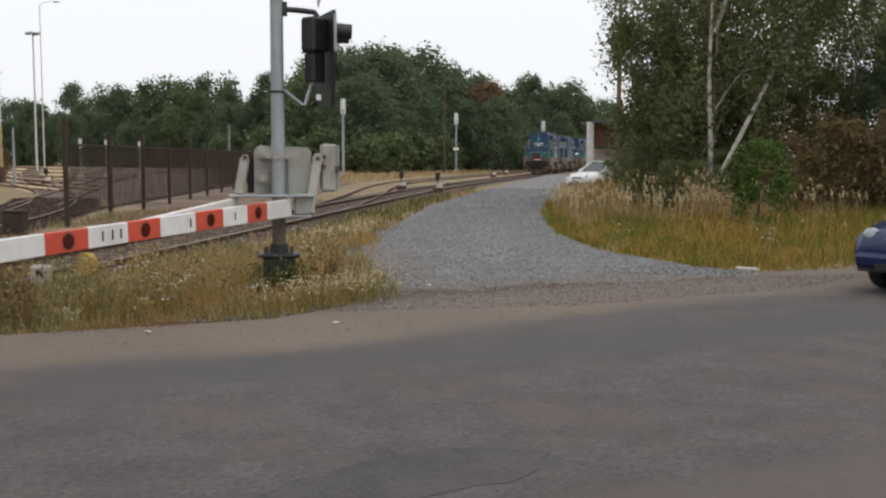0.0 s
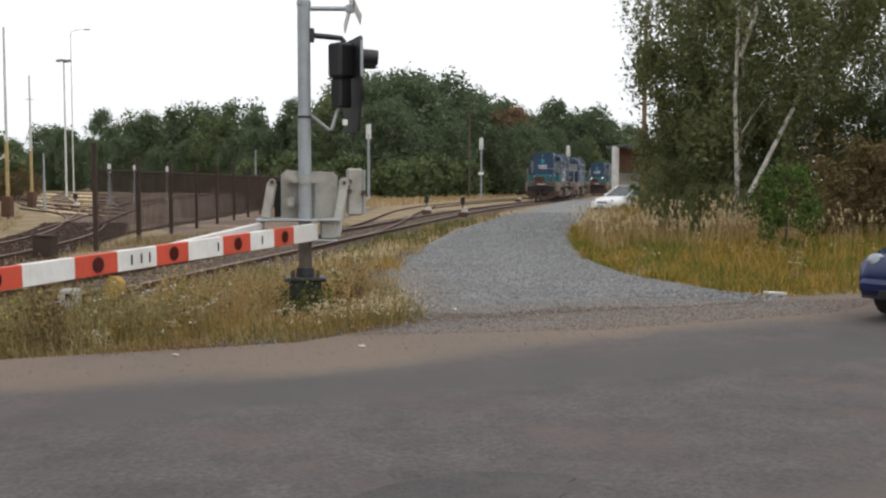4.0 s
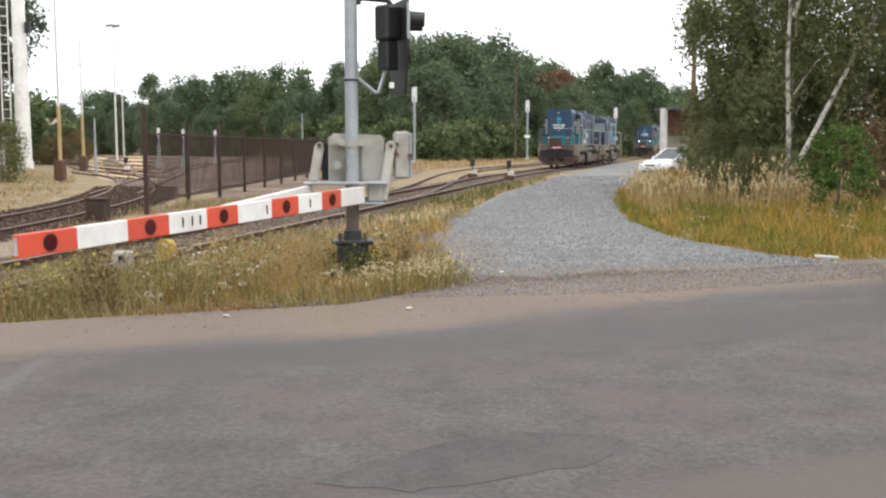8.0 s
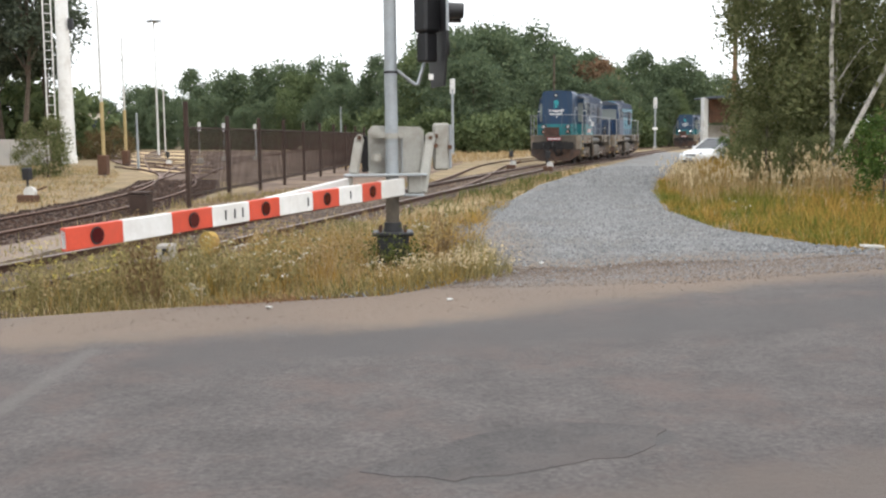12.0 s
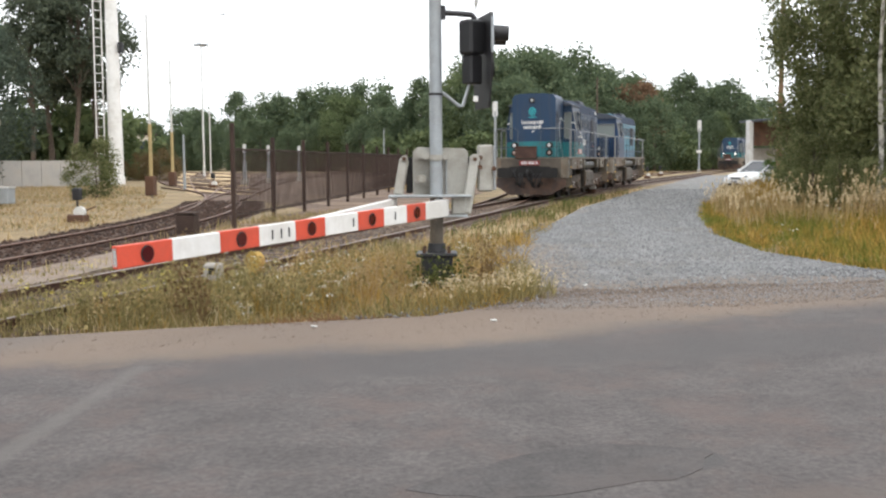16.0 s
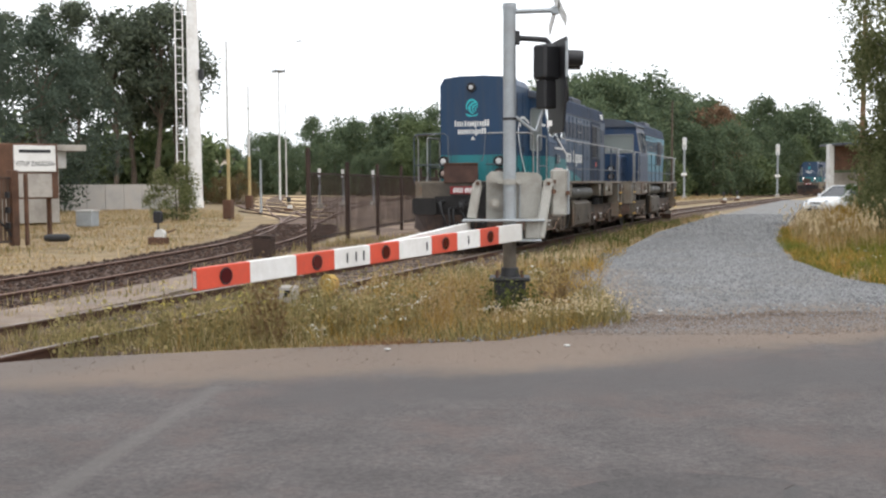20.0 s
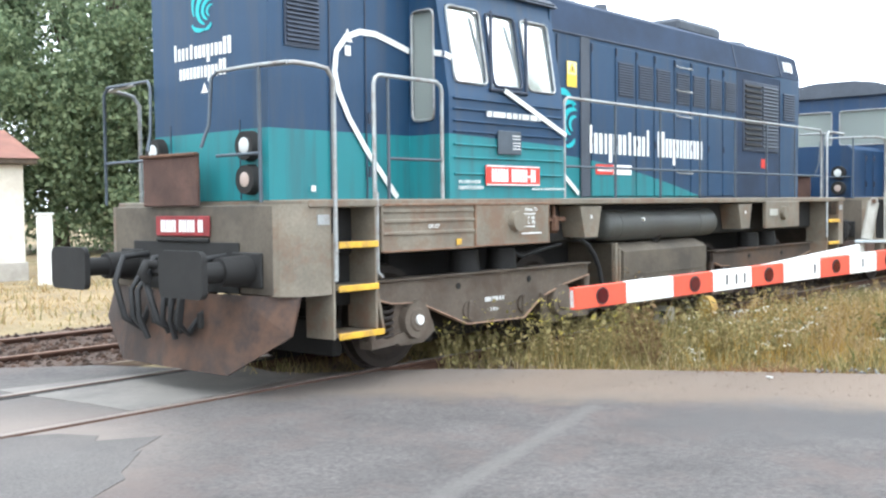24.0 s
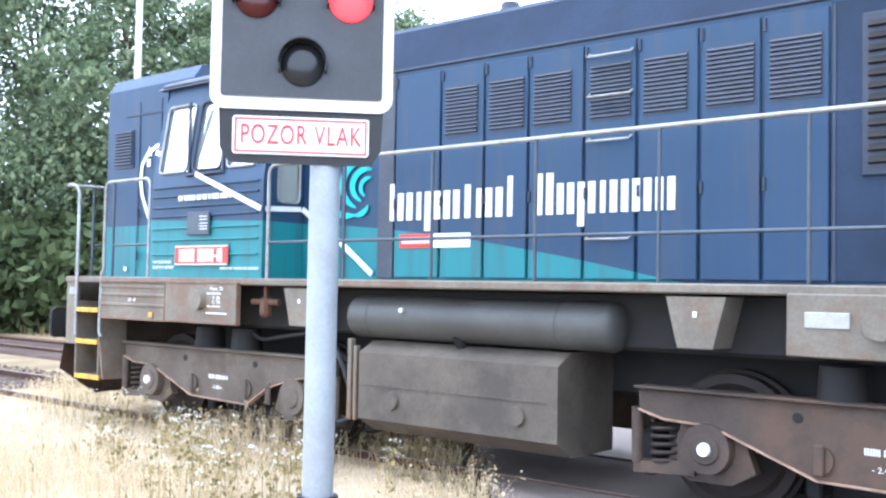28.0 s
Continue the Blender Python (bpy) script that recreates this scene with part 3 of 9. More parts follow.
# ---- trees ----
def leaves(centres, radii, per, size, rng, droop=0.0, flat=1.0):
    """Small quads strewn through clumps."""
    c = np.repeat(centres, per, axis=0)
    r = np.repeat(radii, per)
    p = rng.normal(size=(len(c), 3))
    p /= np.linalg.norm(p, axis=1, keepdims=True)
    p *= (rng.random(len(c)) ** 0.5 * r)[:, None]
    p[:, 2] *= flat
    p = p + c
    if droop:
        p[:, 2] -= rng.random(len(c)) ** 2 * droop
    a = rng.normal(size=(len(c), 3))
    a /= np.linalg.norm(a, axis=1, keepdims=True)
    b = np.cross(a, rng.normal(size=(len(c), 3)))
    b /= np.linalg.norm(b, axis=1, keepdims=True)
    s = (size * (0.6 + 0.8 * rng.random(len(c))))[:, None]
    q = np.stack([p - a * s, p + b * s * 0.55, p + a * s, p - b * s * 0.55], axis=1)
    return q.reshape(-1, 3), np.arange(len(c) * 4).reshape(-1, 4)


def tree(name, label, seed, height, spread, crown_from, clumps, per, size, leaf, bark, trunk_r=0.2, lean=0.0, clump_r=1.2, shape="round", limbs=9, droop=0.0, group="", category="tree"):
    rng = np.random.default_rng(seed)
    root = empty(name, Matrix.Identity(4), label, category, group)
    me = Mesh()
    top = Vector((lean, rng.normal() * 0.3, height * 0.92))
    pts = [Vector((0, 0, -0.2)) + (top - Vector((0, 0, -0.2))) * t + Vector((math.sin(t * 5 + seed) * 0.012 * height, math.cos(t * 4 + seed) * 0.012 * height, 0)) * (t * (1.2 - t)) * 4 for t in (0, 0.15, 0.35, 0.55, 0.75, 1.0)]
    me.tube(pts, 0, 9, [trunk_r * 1.35, trunk_r, trunk_r * 0.8, trunk_r * 0.58, trunk_r * 0.36, 0.03])
    part("trunk", me, bark, root)
    z0 = height * crown_from
    cs, rs = [], []
    for i in range(clumps):
        u = rng.random()
        z = z0 + (height - z0) * u
        if shape == "round":
            w = math.sin(math.pi * min(1, 0.16 + 0.84 * u)) ** 0.6
        elif shape == "cone":
            w = 1.05 - u
        elif shape == "umbrella":
            w = 0.35 + 0.65 * math.sin(math.pi * u) ** 0.7
        else:
            w = 0.55 + 0.45 * math.sin(math.pi * u)
        ang = rng.random() * 6.283
        rad = spread * w * (0.35 + 0.65 * rng.random() ** 0.5) * (1 + 0.22 * math.sin(3 * ang + seed))
        cs.append((lean * z / height + math.cos(ang) * rad, math.sin(ang) * rad, z - 0.25 * clump_r))
        rs.append(clump_r * (0.55 + 0.8 * rng.random()))
    for i in range(min(limbs, clumps)):
        c = Vector(cs[i * clumps // limbs])
        st = Vector(pts[0]).lerp(Vector(pts[-1]), min(0.9, max(0.2, (c.z / height) * 0.78)))
        part("limb", Mesh().tube([st, st.lerp(c, 0.5) + Vector((0, 0, 0.25)), c], 0, 5, [trunk_r * 0.34, trunk_r * 0.2, 0.015]), bark, root)
    v, f = leaves(np.array(cs), np.array(rs), per, size, rng, droop)
    ob = new("crown", soup("crown", v, f, leaf))
    ob.parent = root
    return root


def wood(protos, spots, group):
    """Plants copies of the trees of protos at (x, y, z, size, which)."""
    for i, (x, y, z, s, k) in enumerate(spots):
        rot = (i * 2.399) % 6.283
        m = Matrix.Translation((x, y, z)) @ Matrix.Rotation(rot, 4, "Z")
        ob = protos[k] if protos[k].get("free", 1) else copy_thing(protos[k], m)
        if protos[k].get("free", 1):
            protos[k]["free"] = 0
            ob.matrix_basis = m
        ob.scale = (s, s, s)
        if "free" in ob:
            ob["free"] = 0


def pol(az, d):
    return -math.sin(radians(az)) * d, math.cos(radians(az)) * d


FAR_LEAVES = "tall leafy tree in the wood behind the yard"
protos = [
    tree("oak_tree", FAR_LEAVES, 1, 17, 5.2, 0.12, 105, 80, 0.24, LEAF, BARK, 0.3, clump_r=1.7, group="wood beyond the tracks"),
    tree("oak_tree", FAR_LEAVES, 2, 15, 5.8, 0.1, 105, 80, 0.24, LEAF, BARK, 0.3, clump_r=1.8, group="wood beyond the tracks"),
    tree("ash_tree", "lighter green leafy tree in the far wood", 3, 15, 4.6, 0.08, 95, 80, 0.23, LEAF2, BARK, 0.26, clump_r=1.6, group="wood beyond the tracks"),
    tree("maple_tree", "tree with dry reddish-brown leaves in the wood", 4, 16, 4.2, 0.3, 80, 70, 0.24, LEAF_RED, BARK, 0.26, clump_r=1.5),
    tree("oak_tree", FAR_LEAVES, 6, 13, 4.6, 0.02, 100, 80, 0.24, LEAF, BARK, 0.26, clump_r=1.6, shape="column", group="wood beyond the tracks"),
]
rs = random.Random(5)
spots = []
# top of the wood, by bearing: height of the tree tops above the eye in degrees
TOP_AZ = (-12, -9.3, -8.6, -7.5, -6, -4.5, -3, -1.5, 0, 1.5, 3, 4.5, 6, 7.5, 9, 10.5, 12, 13.5, 15, 16.5, 18, 19.5, 21, 22.5, 24, 26)
TOP_EL = (2.9, 2.9, 3.1, 4.2, 4.6, 4.6, 4.4, 4.8, 4.9, 5.9, 6.2, 6.9, 6.3, 5.2, 4.0, 4.3, 4.1, 4.0, 3.9, 3.7, 3.6, 4.0, 3.0, 2.8, 2.4, 2.0)
TOP_D = (185, 185, 180, 165, 155, 150, 145, 138, 130, 122, 116, 112, 112, 118, 130, 138, 145, 150, 155, 160, 165, 170, 180, 185, 190, 190)
az = -12.0
while az < 26:
    for row in range(3):
        a = az + rs.uniform(-0.7, 0.7)
        d = float(np.interp(a, TOP_AZ, TOP_D)) + row * 9 + rs.uniform(-3, 3)
        h = 1.57 + math.tan(radians(float(np.interp(a, TOP_AZ, TOP_EL)))) * d
        k = rs.choice((0, 1, 2, 4, 0, 1))
        x, y = pol(a, d)
        hh = (17, 15, 15, 16, 13)[k]
        spots.append((x, y, -0.1, h * rs.uniform(0.74, 1.06) / hh * (0.72 if row == 0 else 1.0), k))
    az += 1.2
for a, d, h in ((-2.4, 136, 11.5), (-1.4, 138, 11.0)):
    x, y = pol(a, d)
    spots.append((x, y, -0.1, h / 16, 3))
for a, d, h in ((-3.1, 131, 9.3), (-2.2, 128, 8.4), (-1.3, 130, 8.6), (-0.5, 132, 9.4)):
    x, y = pol(a, d)
    spots.append((x, y, -0.1, h / 15, 1))
wood(protos, spots, "")
# undergrowth along the foot of the wood
hedge = tree("shrub", "dense green shrub at the foot of the wood", 7, 4.2, 2.6, 0.0, 55, 40, 0.26, LEAF2, BARK, 0.08, clump_r=1.0, shape="column", limbs=4, group="shrubs at the wood's foot", category="shrub")
hs = []
for a in np.arange(-5.5, 13, 1.25):
    d = float(np.interp(a, TOP_AZ, TOP_D)) - 7
    hs.append((*pol(a + rs.uniform(-0.3, 0.3), d), -0.1, rs.uniform(0.6, 1.25), 0))
for a in np.arange(26.6, 38, 1.3):
    hs.append((*pol(a + rs.uniform(-0.4, 0.4), 100 + rs.uniform(-3, 3)), -0.1, rs.uniform(1.1, 1.75), 0))
for a in np.arange(122, 152, 3.1):
    hs.append((*pol(a + rs.uniform(-0.7, 0.7), 36 + rs.uniform(-1, 1)), -0.1, rs.uniform(0.75, 1.15), 0))
wood([hedge], hs, "")

# trees behind the white mast, pines among them
pines = [
    tree("pine_tree", "tall dark pine with a bare lower trunk", 11, 18, 3.8, 0.44, 58, 135, 0.2, PINE, BARK, 0.28, clump_r=1.25, shape="umbrella", limbs=14, group="pines by the mast"),
    tree("pine_tree", "tall dark pine with a bare lower trunk", 12, 20, 3.4, 0.5, 52, 135, 0.2, PINE, BARK, 0.28, lean=1.2, clump_r=1.2, shape="umbrella", limbs=14, group="pines by the mast"),
    tree("acacia_tree", "large leafy tree beside the yard gate", 13, 15, 5.5, 0.1, 125, 210, 0.14, LEAF_NEAR, BARK, 0.3, clump_r=1.4, group="trees by the gate"),
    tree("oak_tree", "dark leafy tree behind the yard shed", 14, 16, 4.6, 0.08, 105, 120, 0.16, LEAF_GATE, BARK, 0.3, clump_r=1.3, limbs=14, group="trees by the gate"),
]
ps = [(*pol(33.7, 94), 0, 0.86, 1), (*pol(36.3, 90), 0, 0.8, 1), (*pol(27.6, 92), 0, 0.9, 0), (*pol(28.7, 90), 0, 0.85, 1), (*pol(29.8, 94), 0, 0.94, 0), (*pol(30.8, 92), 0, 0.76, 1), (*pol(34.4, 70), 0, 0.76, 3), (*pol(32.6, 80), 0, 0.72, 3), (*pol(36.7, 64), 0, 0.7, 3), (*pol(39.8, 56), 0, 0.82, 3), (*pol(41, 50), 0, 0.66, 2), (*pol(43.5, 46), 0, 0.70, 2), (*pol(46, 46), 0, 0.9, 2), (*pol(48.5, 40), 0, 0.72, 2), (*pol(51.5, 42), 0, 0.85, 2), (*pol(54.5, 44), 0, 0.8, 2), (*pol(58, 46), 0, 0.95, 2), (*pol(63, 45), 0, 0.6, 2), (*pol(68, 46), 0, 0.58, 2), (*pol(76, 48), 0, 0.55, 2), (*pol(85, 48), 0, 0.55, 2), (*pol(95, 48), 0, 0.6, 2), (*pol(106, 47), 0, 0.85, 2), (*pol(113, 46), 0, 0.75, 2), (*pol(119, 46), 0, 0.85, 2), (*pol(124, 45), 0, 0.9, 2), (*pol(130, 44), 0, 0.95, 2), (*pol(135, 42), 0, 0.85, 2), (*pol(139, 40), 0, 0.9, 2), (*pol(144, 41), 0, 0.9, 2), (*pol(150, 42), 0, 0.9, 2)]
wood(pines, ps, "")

# birches on the bank to the right
birch = [
    tree("birch_tree", "birch with drooping green twigs on the grassy bank", 21, 12.5, 2.5, 0.12, 70, 330, 0.075, LEAF_BIRCH, BIRCH, 0.075, lean=0.4, clump_r=0.75, shape="column", limbs=22, droop=1.6, group="birches on the bank"),
    tree("birch_tree", "birch with drooping green twigs on the grassy bank", 22, 13.5, 2.6, 0.18, 64, 330, 0.075, LEAF_BIRCH, BIRCH, 0.075, lean=0.9, clump_r=0.75, shape="column", limbs=22, droop=1.5, group="birches on the bank"),
    tree("acacia_tree", "dark leafy tree behind the birches", 23, 12, 3.2, 0.05, 95, 240, 0.085, LEAF, BARK, 0.2, clump_r=1.1, shape="column", limbs=16),
]
# the last three low trees are added for the dark shade under the birches
bs = [(*pol(-11.7, 38), 0, 0.9, 0), (*pol(-14.6, 43), 0, 0.5, 2), (*pol(-17, 42), 0, 0.52, 2), (*pol(-22.5, 39), 0.2, 0.5, 2), (*pol(-24.5, 34), 0.2, 0.45, 2), (*pol(-12.7, 36), 0.1, 0.9, 0), (*pol(-13.6, 46), 0, 0.62, 2), (*pol(-15.0, 34), 0.1, 0.95, 0), (*pol(-18.2, 37), 0.2, 0.8, 1), (*pol(-19.5, 42), 0.2, 0.56, 2), (*pol(-21.9, 35), 0.3, 0.62, 0), (*pol(-26, 36), 0.3, 0.58, 2), (*pol(-11.9, 43), 0, 0.34, 2), (*pol(-13.4, 41), 0, 0.36, 2), (*pol(-15.8, 40), 0, 0.36, 2)]
wood(birch, bs, "")
bush = tree("bush", "bright green leafy bush on the bank", 31, 3.0, 1.1, 0.0, 45, 110, 0.06, BUSH, BARK, 0.05, clump_r=0.42, shape="column", limbs=6, category="bush")
wood([bush], [(*pol(-17.35, 24.0), 0.05, 0.64, 0), (*pol(-9.6, 49), 0.0, 0.5, 0), (*pol(-10.5, 47), 0.0, 0.62, 0), (*pol(-11.4, 45), 0.0, 0.62, 0), (*pol(-12.4, 43), 0.0, 0.5, 0)], "")

# the pale trunks that stand out of the birches: one leans far over, one forks
lean_birch = tree("birch_tree", "white-stemmed birch leaning far over the bank", 27, 12.0, 1.7, 0.45, 36, 330, 0.075, LEAF_BIRCH, BIRCH, 0.07, lean=6.0, clump_r=0.8, shape="column", limbs=12, droop=1.6, group="birches on the bank")
lean_birch.location = (*pol(-13.9, 30), 0.0)
fork_birch = tree("birch_tree", "white-stemmed forked birch on the bank", 28, 13.0, 2.2, 0.3, 46, 320, 0.075, LEAF_BIRCH, BIRCH, 0.07, lean=0.1, clump_r=0.8, shape="column", limbs=12, droop=1.6, group="birches on the bank")
fork_birch.location = (*pol(-14.75, 31.0), 0.0)
part("trunk_fork", Mesh().tube([(0.02, 0, 5.2), (0.35, 0, 6.2), (0.75, 0.1, 7.6), (1.1, 0.2, 9.5)], 0, 8, [0.06, 0.055, 0.045, 0.02]), BIRCH, fork_birch)
RUSTY_LEAF = islands("rusty_shrub_leaves", (0.095, 0.07, 0.032), (0.2, 0.145, 0.065), mid=(0.14, 0.1, 0.045))
brown_bush = tree("bush", "low reddish-brown shrub under the birches", 33, 2.6, 1.7, 0.0, 50, 120, 0.06, RUSTY_LEAF, BARK, 0.05, clump_r=0.55, shape="column", limbs=6, category="bush", group="brown shrubs")
wood([brown_bush], [(*pol(-20.6, 29), 0.1, 1.0, 0), (*pol(-23.3, 29), 0.15, 1.1, 0), (*pol(-26.5, 29), 0.15, 1.15, 0), (*pol(-17.8, 31), 0.05, 0.6, 0), (*pol(24.3, 92), -0.1, 1.1, 0), (*pol(25.1, 95), -0.1, 0.95, 0)], "")
scrub = tree("bush", "dark green undergrowth at the foot of the birches", 34, 3.0, 1.2, 0.0, 48, 150, 0.055, LEAF_BIRCH, BARK, 0.05, clump_r=0.45, shape="column", limbs=6, category="bush", group="undergrowth")
wood([scrub], [(*pol(-11.5, 33), 0, 0.75, 0), (*pol(-12.8, 31), 0, 0.5, 0), (*pol(-14.4, 30), 0, 0.5, 0), (*pol(-10.5, 42), -0.1, 0.5, 0), (*pol(-11.2, 40), -0.1, 0.62, 0), (*pol(-9.3, 45), -0.1, 0.36, 0), (*pol(27.6, 50), -0.1, 0.9, 0), (*pol(-15.8, 32), 0, 0.6, 0), (*pol(-21, 33), 0, 0.9, 0)], "")
# ---- locomotives ----
def livery(name, upper, lower, slope=True, level=2.26, rough=0.45):
    """Two coats of paint; the lower one ends along a line that falls towards the long hood's end."""
    m = paint(name, upper, rough, 0.0, var=0.1, scale=1.3, fine=60, bump=0.03)
    nt = m.node_tree
    b = nt.nodes["Principled BSDF"]
    b.inputs["Specular IOR Level"].default_value = 0.42
    top = b.inputs["Base Color"].links[0].from_socket
    co = nt.nodes.new("ShaderNodeTexCoord")
    sep = nt.nodes.new("ShaderNodeSeparateXYZ")
    nt.links.new(co.outputs["Object"], sep.inputs[0])

    def calc(op, a, c, clamp=False):
        n = nt.nodes.new("ShaderNodeMath")
        n.operation, n.use_clamp = op, clamp
        for i, v in enumerate((a, c)):
            if isinstance(v, (int, float)):
                n.inputs[i].default_value = v
            else:
                nt.links.new(v, n.inputs[i])
        return n.outputs[0]
    u = calc("SUBTRACT", sep.outputs["X"], 3.35)
    if slope:
        w0 = calc("MINIMUM", calc("MAXIMUM", calc("SUBTRACT", 0.95, u), 0.0), 1.95)
        w1 = calc("MAXIMUM", calc("SUBTRACT", -1.0, u), 0.0)
        line = calc("SUBTRACT", calc("SUBTRACT", level, calc("MULTIPLY", w0, 0.03)), calc("ADD", calc("MULTIPLY", w1, 0.05), calc("MULTIPLY", calc("MULTIPLY", w1, w1), 0.02)))
        under = calc("MULTIPLY", calc("SUBTRACT", line, sep.outputs["Z"]), 400.0, True)
    else:
        under = calc("MULTIPLY", calc("SUBTRACT", level, sep.outputs["Z"]), 400.0, True)
    x = nt.nodes.new("ShaderNodeMix")
    x.data_type = "RGBA"
    x.inputs["B"].default_value = (*lower, 1)
    nt.links.new(under, x.inputs["Factor"])
    nt.links.new(top, x.inputs["A"])
    # streaks of grime running down
    mp = nt.nodes.new("ShaderNodeMapping")
    mp.inputs["Scale"].default_value = (9, 9, 0.7)
    nt.links.new(co.outputs["Object"], mp.inputs["Vector"])
    nz = nt.nodes.new("ShaderNodeTexNoise")
    nz.inputs["Scale"].default_value, nz.inputs["Detail"].default_value = 1.0, 8.0
    nt.links.new(mp.outputs[0], nz.inputs["Vector"])
    mr = nt.nodes.new("ShaderNodeMapRange")
    mr.inputs["From Min"].default_value, mr.inputs["From Max"].default_value = 0.48, 0.75
    mr.inputs["To Max"].default_value = 0.5
    nt.links.new(nz.outputs["Fac"], mr.inputs["Value"])
    g = nt.nodes.new("ShaderNodeMix")
    g.data_type = "RGBA"
    g.inputs["B"].default_value = (0.055, 0.06, 0.075, 1)
    nt.links.new(mr.outputs[0], g.inputs["Factor"])
    nt.links.new(x.outputs["Result"], g.inputs["A"])
    nt.links.new(g.outputs["Result"], b.inputs["Base Color"])
    return m


LOCO_BLUE, LOCO_TEAL = (0.015, 0.046, 0.1), (0.023, 0.185, 0.205)
SKIN = livery("blue_and_turquoise_paint", LOCO_BLUE, LOCO_TEAL)
SKIN_2 = livery("blue_and_pale_blue_paint", (0.014, 0.042, 0.1), (0.014, 0.042, 0.1), False)
SKIN_2H = livery("pale_turquoise_paint", (0.05, 0.22, 0.30), (0.03, 0.12, 0.2), False, 2.1)
HOOD_TOP = paint("sooty_dark_blue_paint", (0.016, 0.03, 0.062), 0.85, var=0.25, scale=1.5, fine=40, bump=0.1)
ROOF_GREY = paint("sooty_roof_paint", (0.055, 0.065, 0.085), 0.6, var=0.25, scale=2, fine=40)
FRAME_GREY = paint("grimy_grey_paint", (0.168, 0.144, 0.11), 0.6, var=0.24, scale=2.2, fine=40, bump=0.1, stain=(0.15, 0.085, 0.05), stain_amount=0.75, stain_scale=2.6, wear=0.5)
RUST_EDGE = paint("rust_brown_edge", (0.16, 0.085, 0.05), 0.8, var=0.3, scale=9, fine=50, bump=0.2, stain=(0.19, 0.15, 0.11), stain_amount=0.8, stain_scale=6)
PEACH = paint("rust_worn_edge", (0.36, 0.235, 0.16), 0.6, var=0.2, scale=8, fine=50, bump=0.1, stain=(0.16, 0.1, 0.07), stain_amount=0.7, stain_scale=5)
FUEL_GREY = paint("oily_tank_paint", (0.098, 0.08, 0.06), 0.65, var=0.25, scale=1.6, fine=40, bump=0.12, stain=(0.04, 0.033, 0.027), stain_amount=0.75, stain_scale=1.3)
BOGIE_GREY = paint("brown_grimed_bogie_paint", (0.112, 0.089, 0.069), 0.75, 0.1, var=0.22, scale=3, fine=40, bump=0.2, stain=(0.075, 0.05, 0.035), stain_amount=0.7, stain_scale=2.2)
BOGIE_DARK = paint("dark_brown_bogie_paint", (0.058, 0.042, 0.032), 0.7, 0.1, var=0.28, scale=2.2, fine=40, bump=0.2, stain=(0.13, 0.075, 0.045), stain_amount=0.6)
UNDER = paint("oily_black_steel", (0.013, 0.012, 0.0115), 0.75, 0.1, var=0.3, scale=4, fine=40, bump=0.2)
WHEEL = paint("worn_wheel_steel", (0.03, 0.022, 0.018), 0.65, 0.3, var=0.2, scale=6, fine=60, bump=0.1)
TANK = paint("tank_grey_blue", (0.072, 0.072, 0.066), 0.5, 0.1, var=0.2, scale=2, fine=40, stain=(0.05, 0.045, 0.04), stain_amount=0.5)
PLOUGH = paint("rusted_plough", (0.05, 0.036, 0.031), 0.8, 0.2, var=0.25, scale=2.5, fine=35, bump=0.25, stain=(0.14, 0.072, 0.042), stain_amount=0.55, stain_scale=1.8)
FLAP_RUST = paint("dark_rusted_plate", (0.08, 0.043, 0.033), 0.85, 0.1, var=0.3, scale=3, fine=40, bump=0.3, stain=(0.05, 0.03, 0.025), stain_amount=0.6)
HANDRAIL = paint("handrail_grey", (0.33, 0.34, 0.34), 0.45, 0.4, var=0.15, scale=6, fine=60, bump=0.05, stain=(0.16, 0.11, 0.08), stain_amount=0.5, stain_scale=5)
DARK_RAIL = paint("handrail_dark", (0.07, 0.085, 0.105), 0.5, 0.2, var=0.15, scale=6, fine=60, bump=0.05)
YELLOW = paint("yellow_step_paint", (0.62, 0.36, 0.03), 0.55, var=0.15, scale=8, fine=60, stain=(0.2, 0.13, 0.06), stain_amount=0.6, stain_scale=7)
PLATE_RED = paint("red_plate_enamel", (0.58, 0.045, 0.03), 0.35, var=0.08, scale=5, fine=60, bump=0.03)
PLATE_DULL = paint("sooty_red_enamel", (0.26, 0.025, 0.03), 0.5, var=0.2, scale=5, fine=60, bump=0.03, stain=(0.08, 0.02, 0.02), stain_amount=0.5, stain_scale=4)
MARK_WHITE = paint("white_lettering", (0.74, 0.74, 0.72), 0.5, var=0.1, scale=5, fine=60, bump=0.0)
MARK_TEAL = paint("turquoise_emblem", (0.03, 0.42, 0.46), 0.45, var=0.05, scale=5, fine=60, bump=0.0)
MARK_PALE = paint("faded_yellow_warning", (0.72, 0.66, 0.36), 0.5, var=0.05, scale=5, fine=60, bump=0.0)
MARK_YELLOW = paint("yellow_warning", (0.72, 0.52, 0.06), 0.5, var=0.05, scale=5, fine=60, bump=0.0)
LOUVRE = paint("louvre_dark", (0.03, 0.04, 0.065), 0.55, var=0.2, scale=6, fine=60)
RUBBER = paint("rubber", (0.015, 0.015, 0.016), 0.7, var=0.2, scale=8, fine=60)
LENS_OFF = paint("lamp_glass", (0.55, 0.56, 0.55), 0.12, var=0.05, scale=10, fine=80, bump=0.0)
LENS_TAIL = paint("tail_lamp_glass", (0.42, 0.33, 0.29), 0.15, var=0.05, scale=10, fine=80, bump=0.0)
LENS_ON = glowing("lit_headlamp", (1.0, 0.97, 0.9), 3.0)
CABIN = paint("cab_interior", (0.42, 0.44, 0.42), 0.7, var=0.1, scale=3, fine=40)
PANE = bpy.data.materials.new("window_glass")
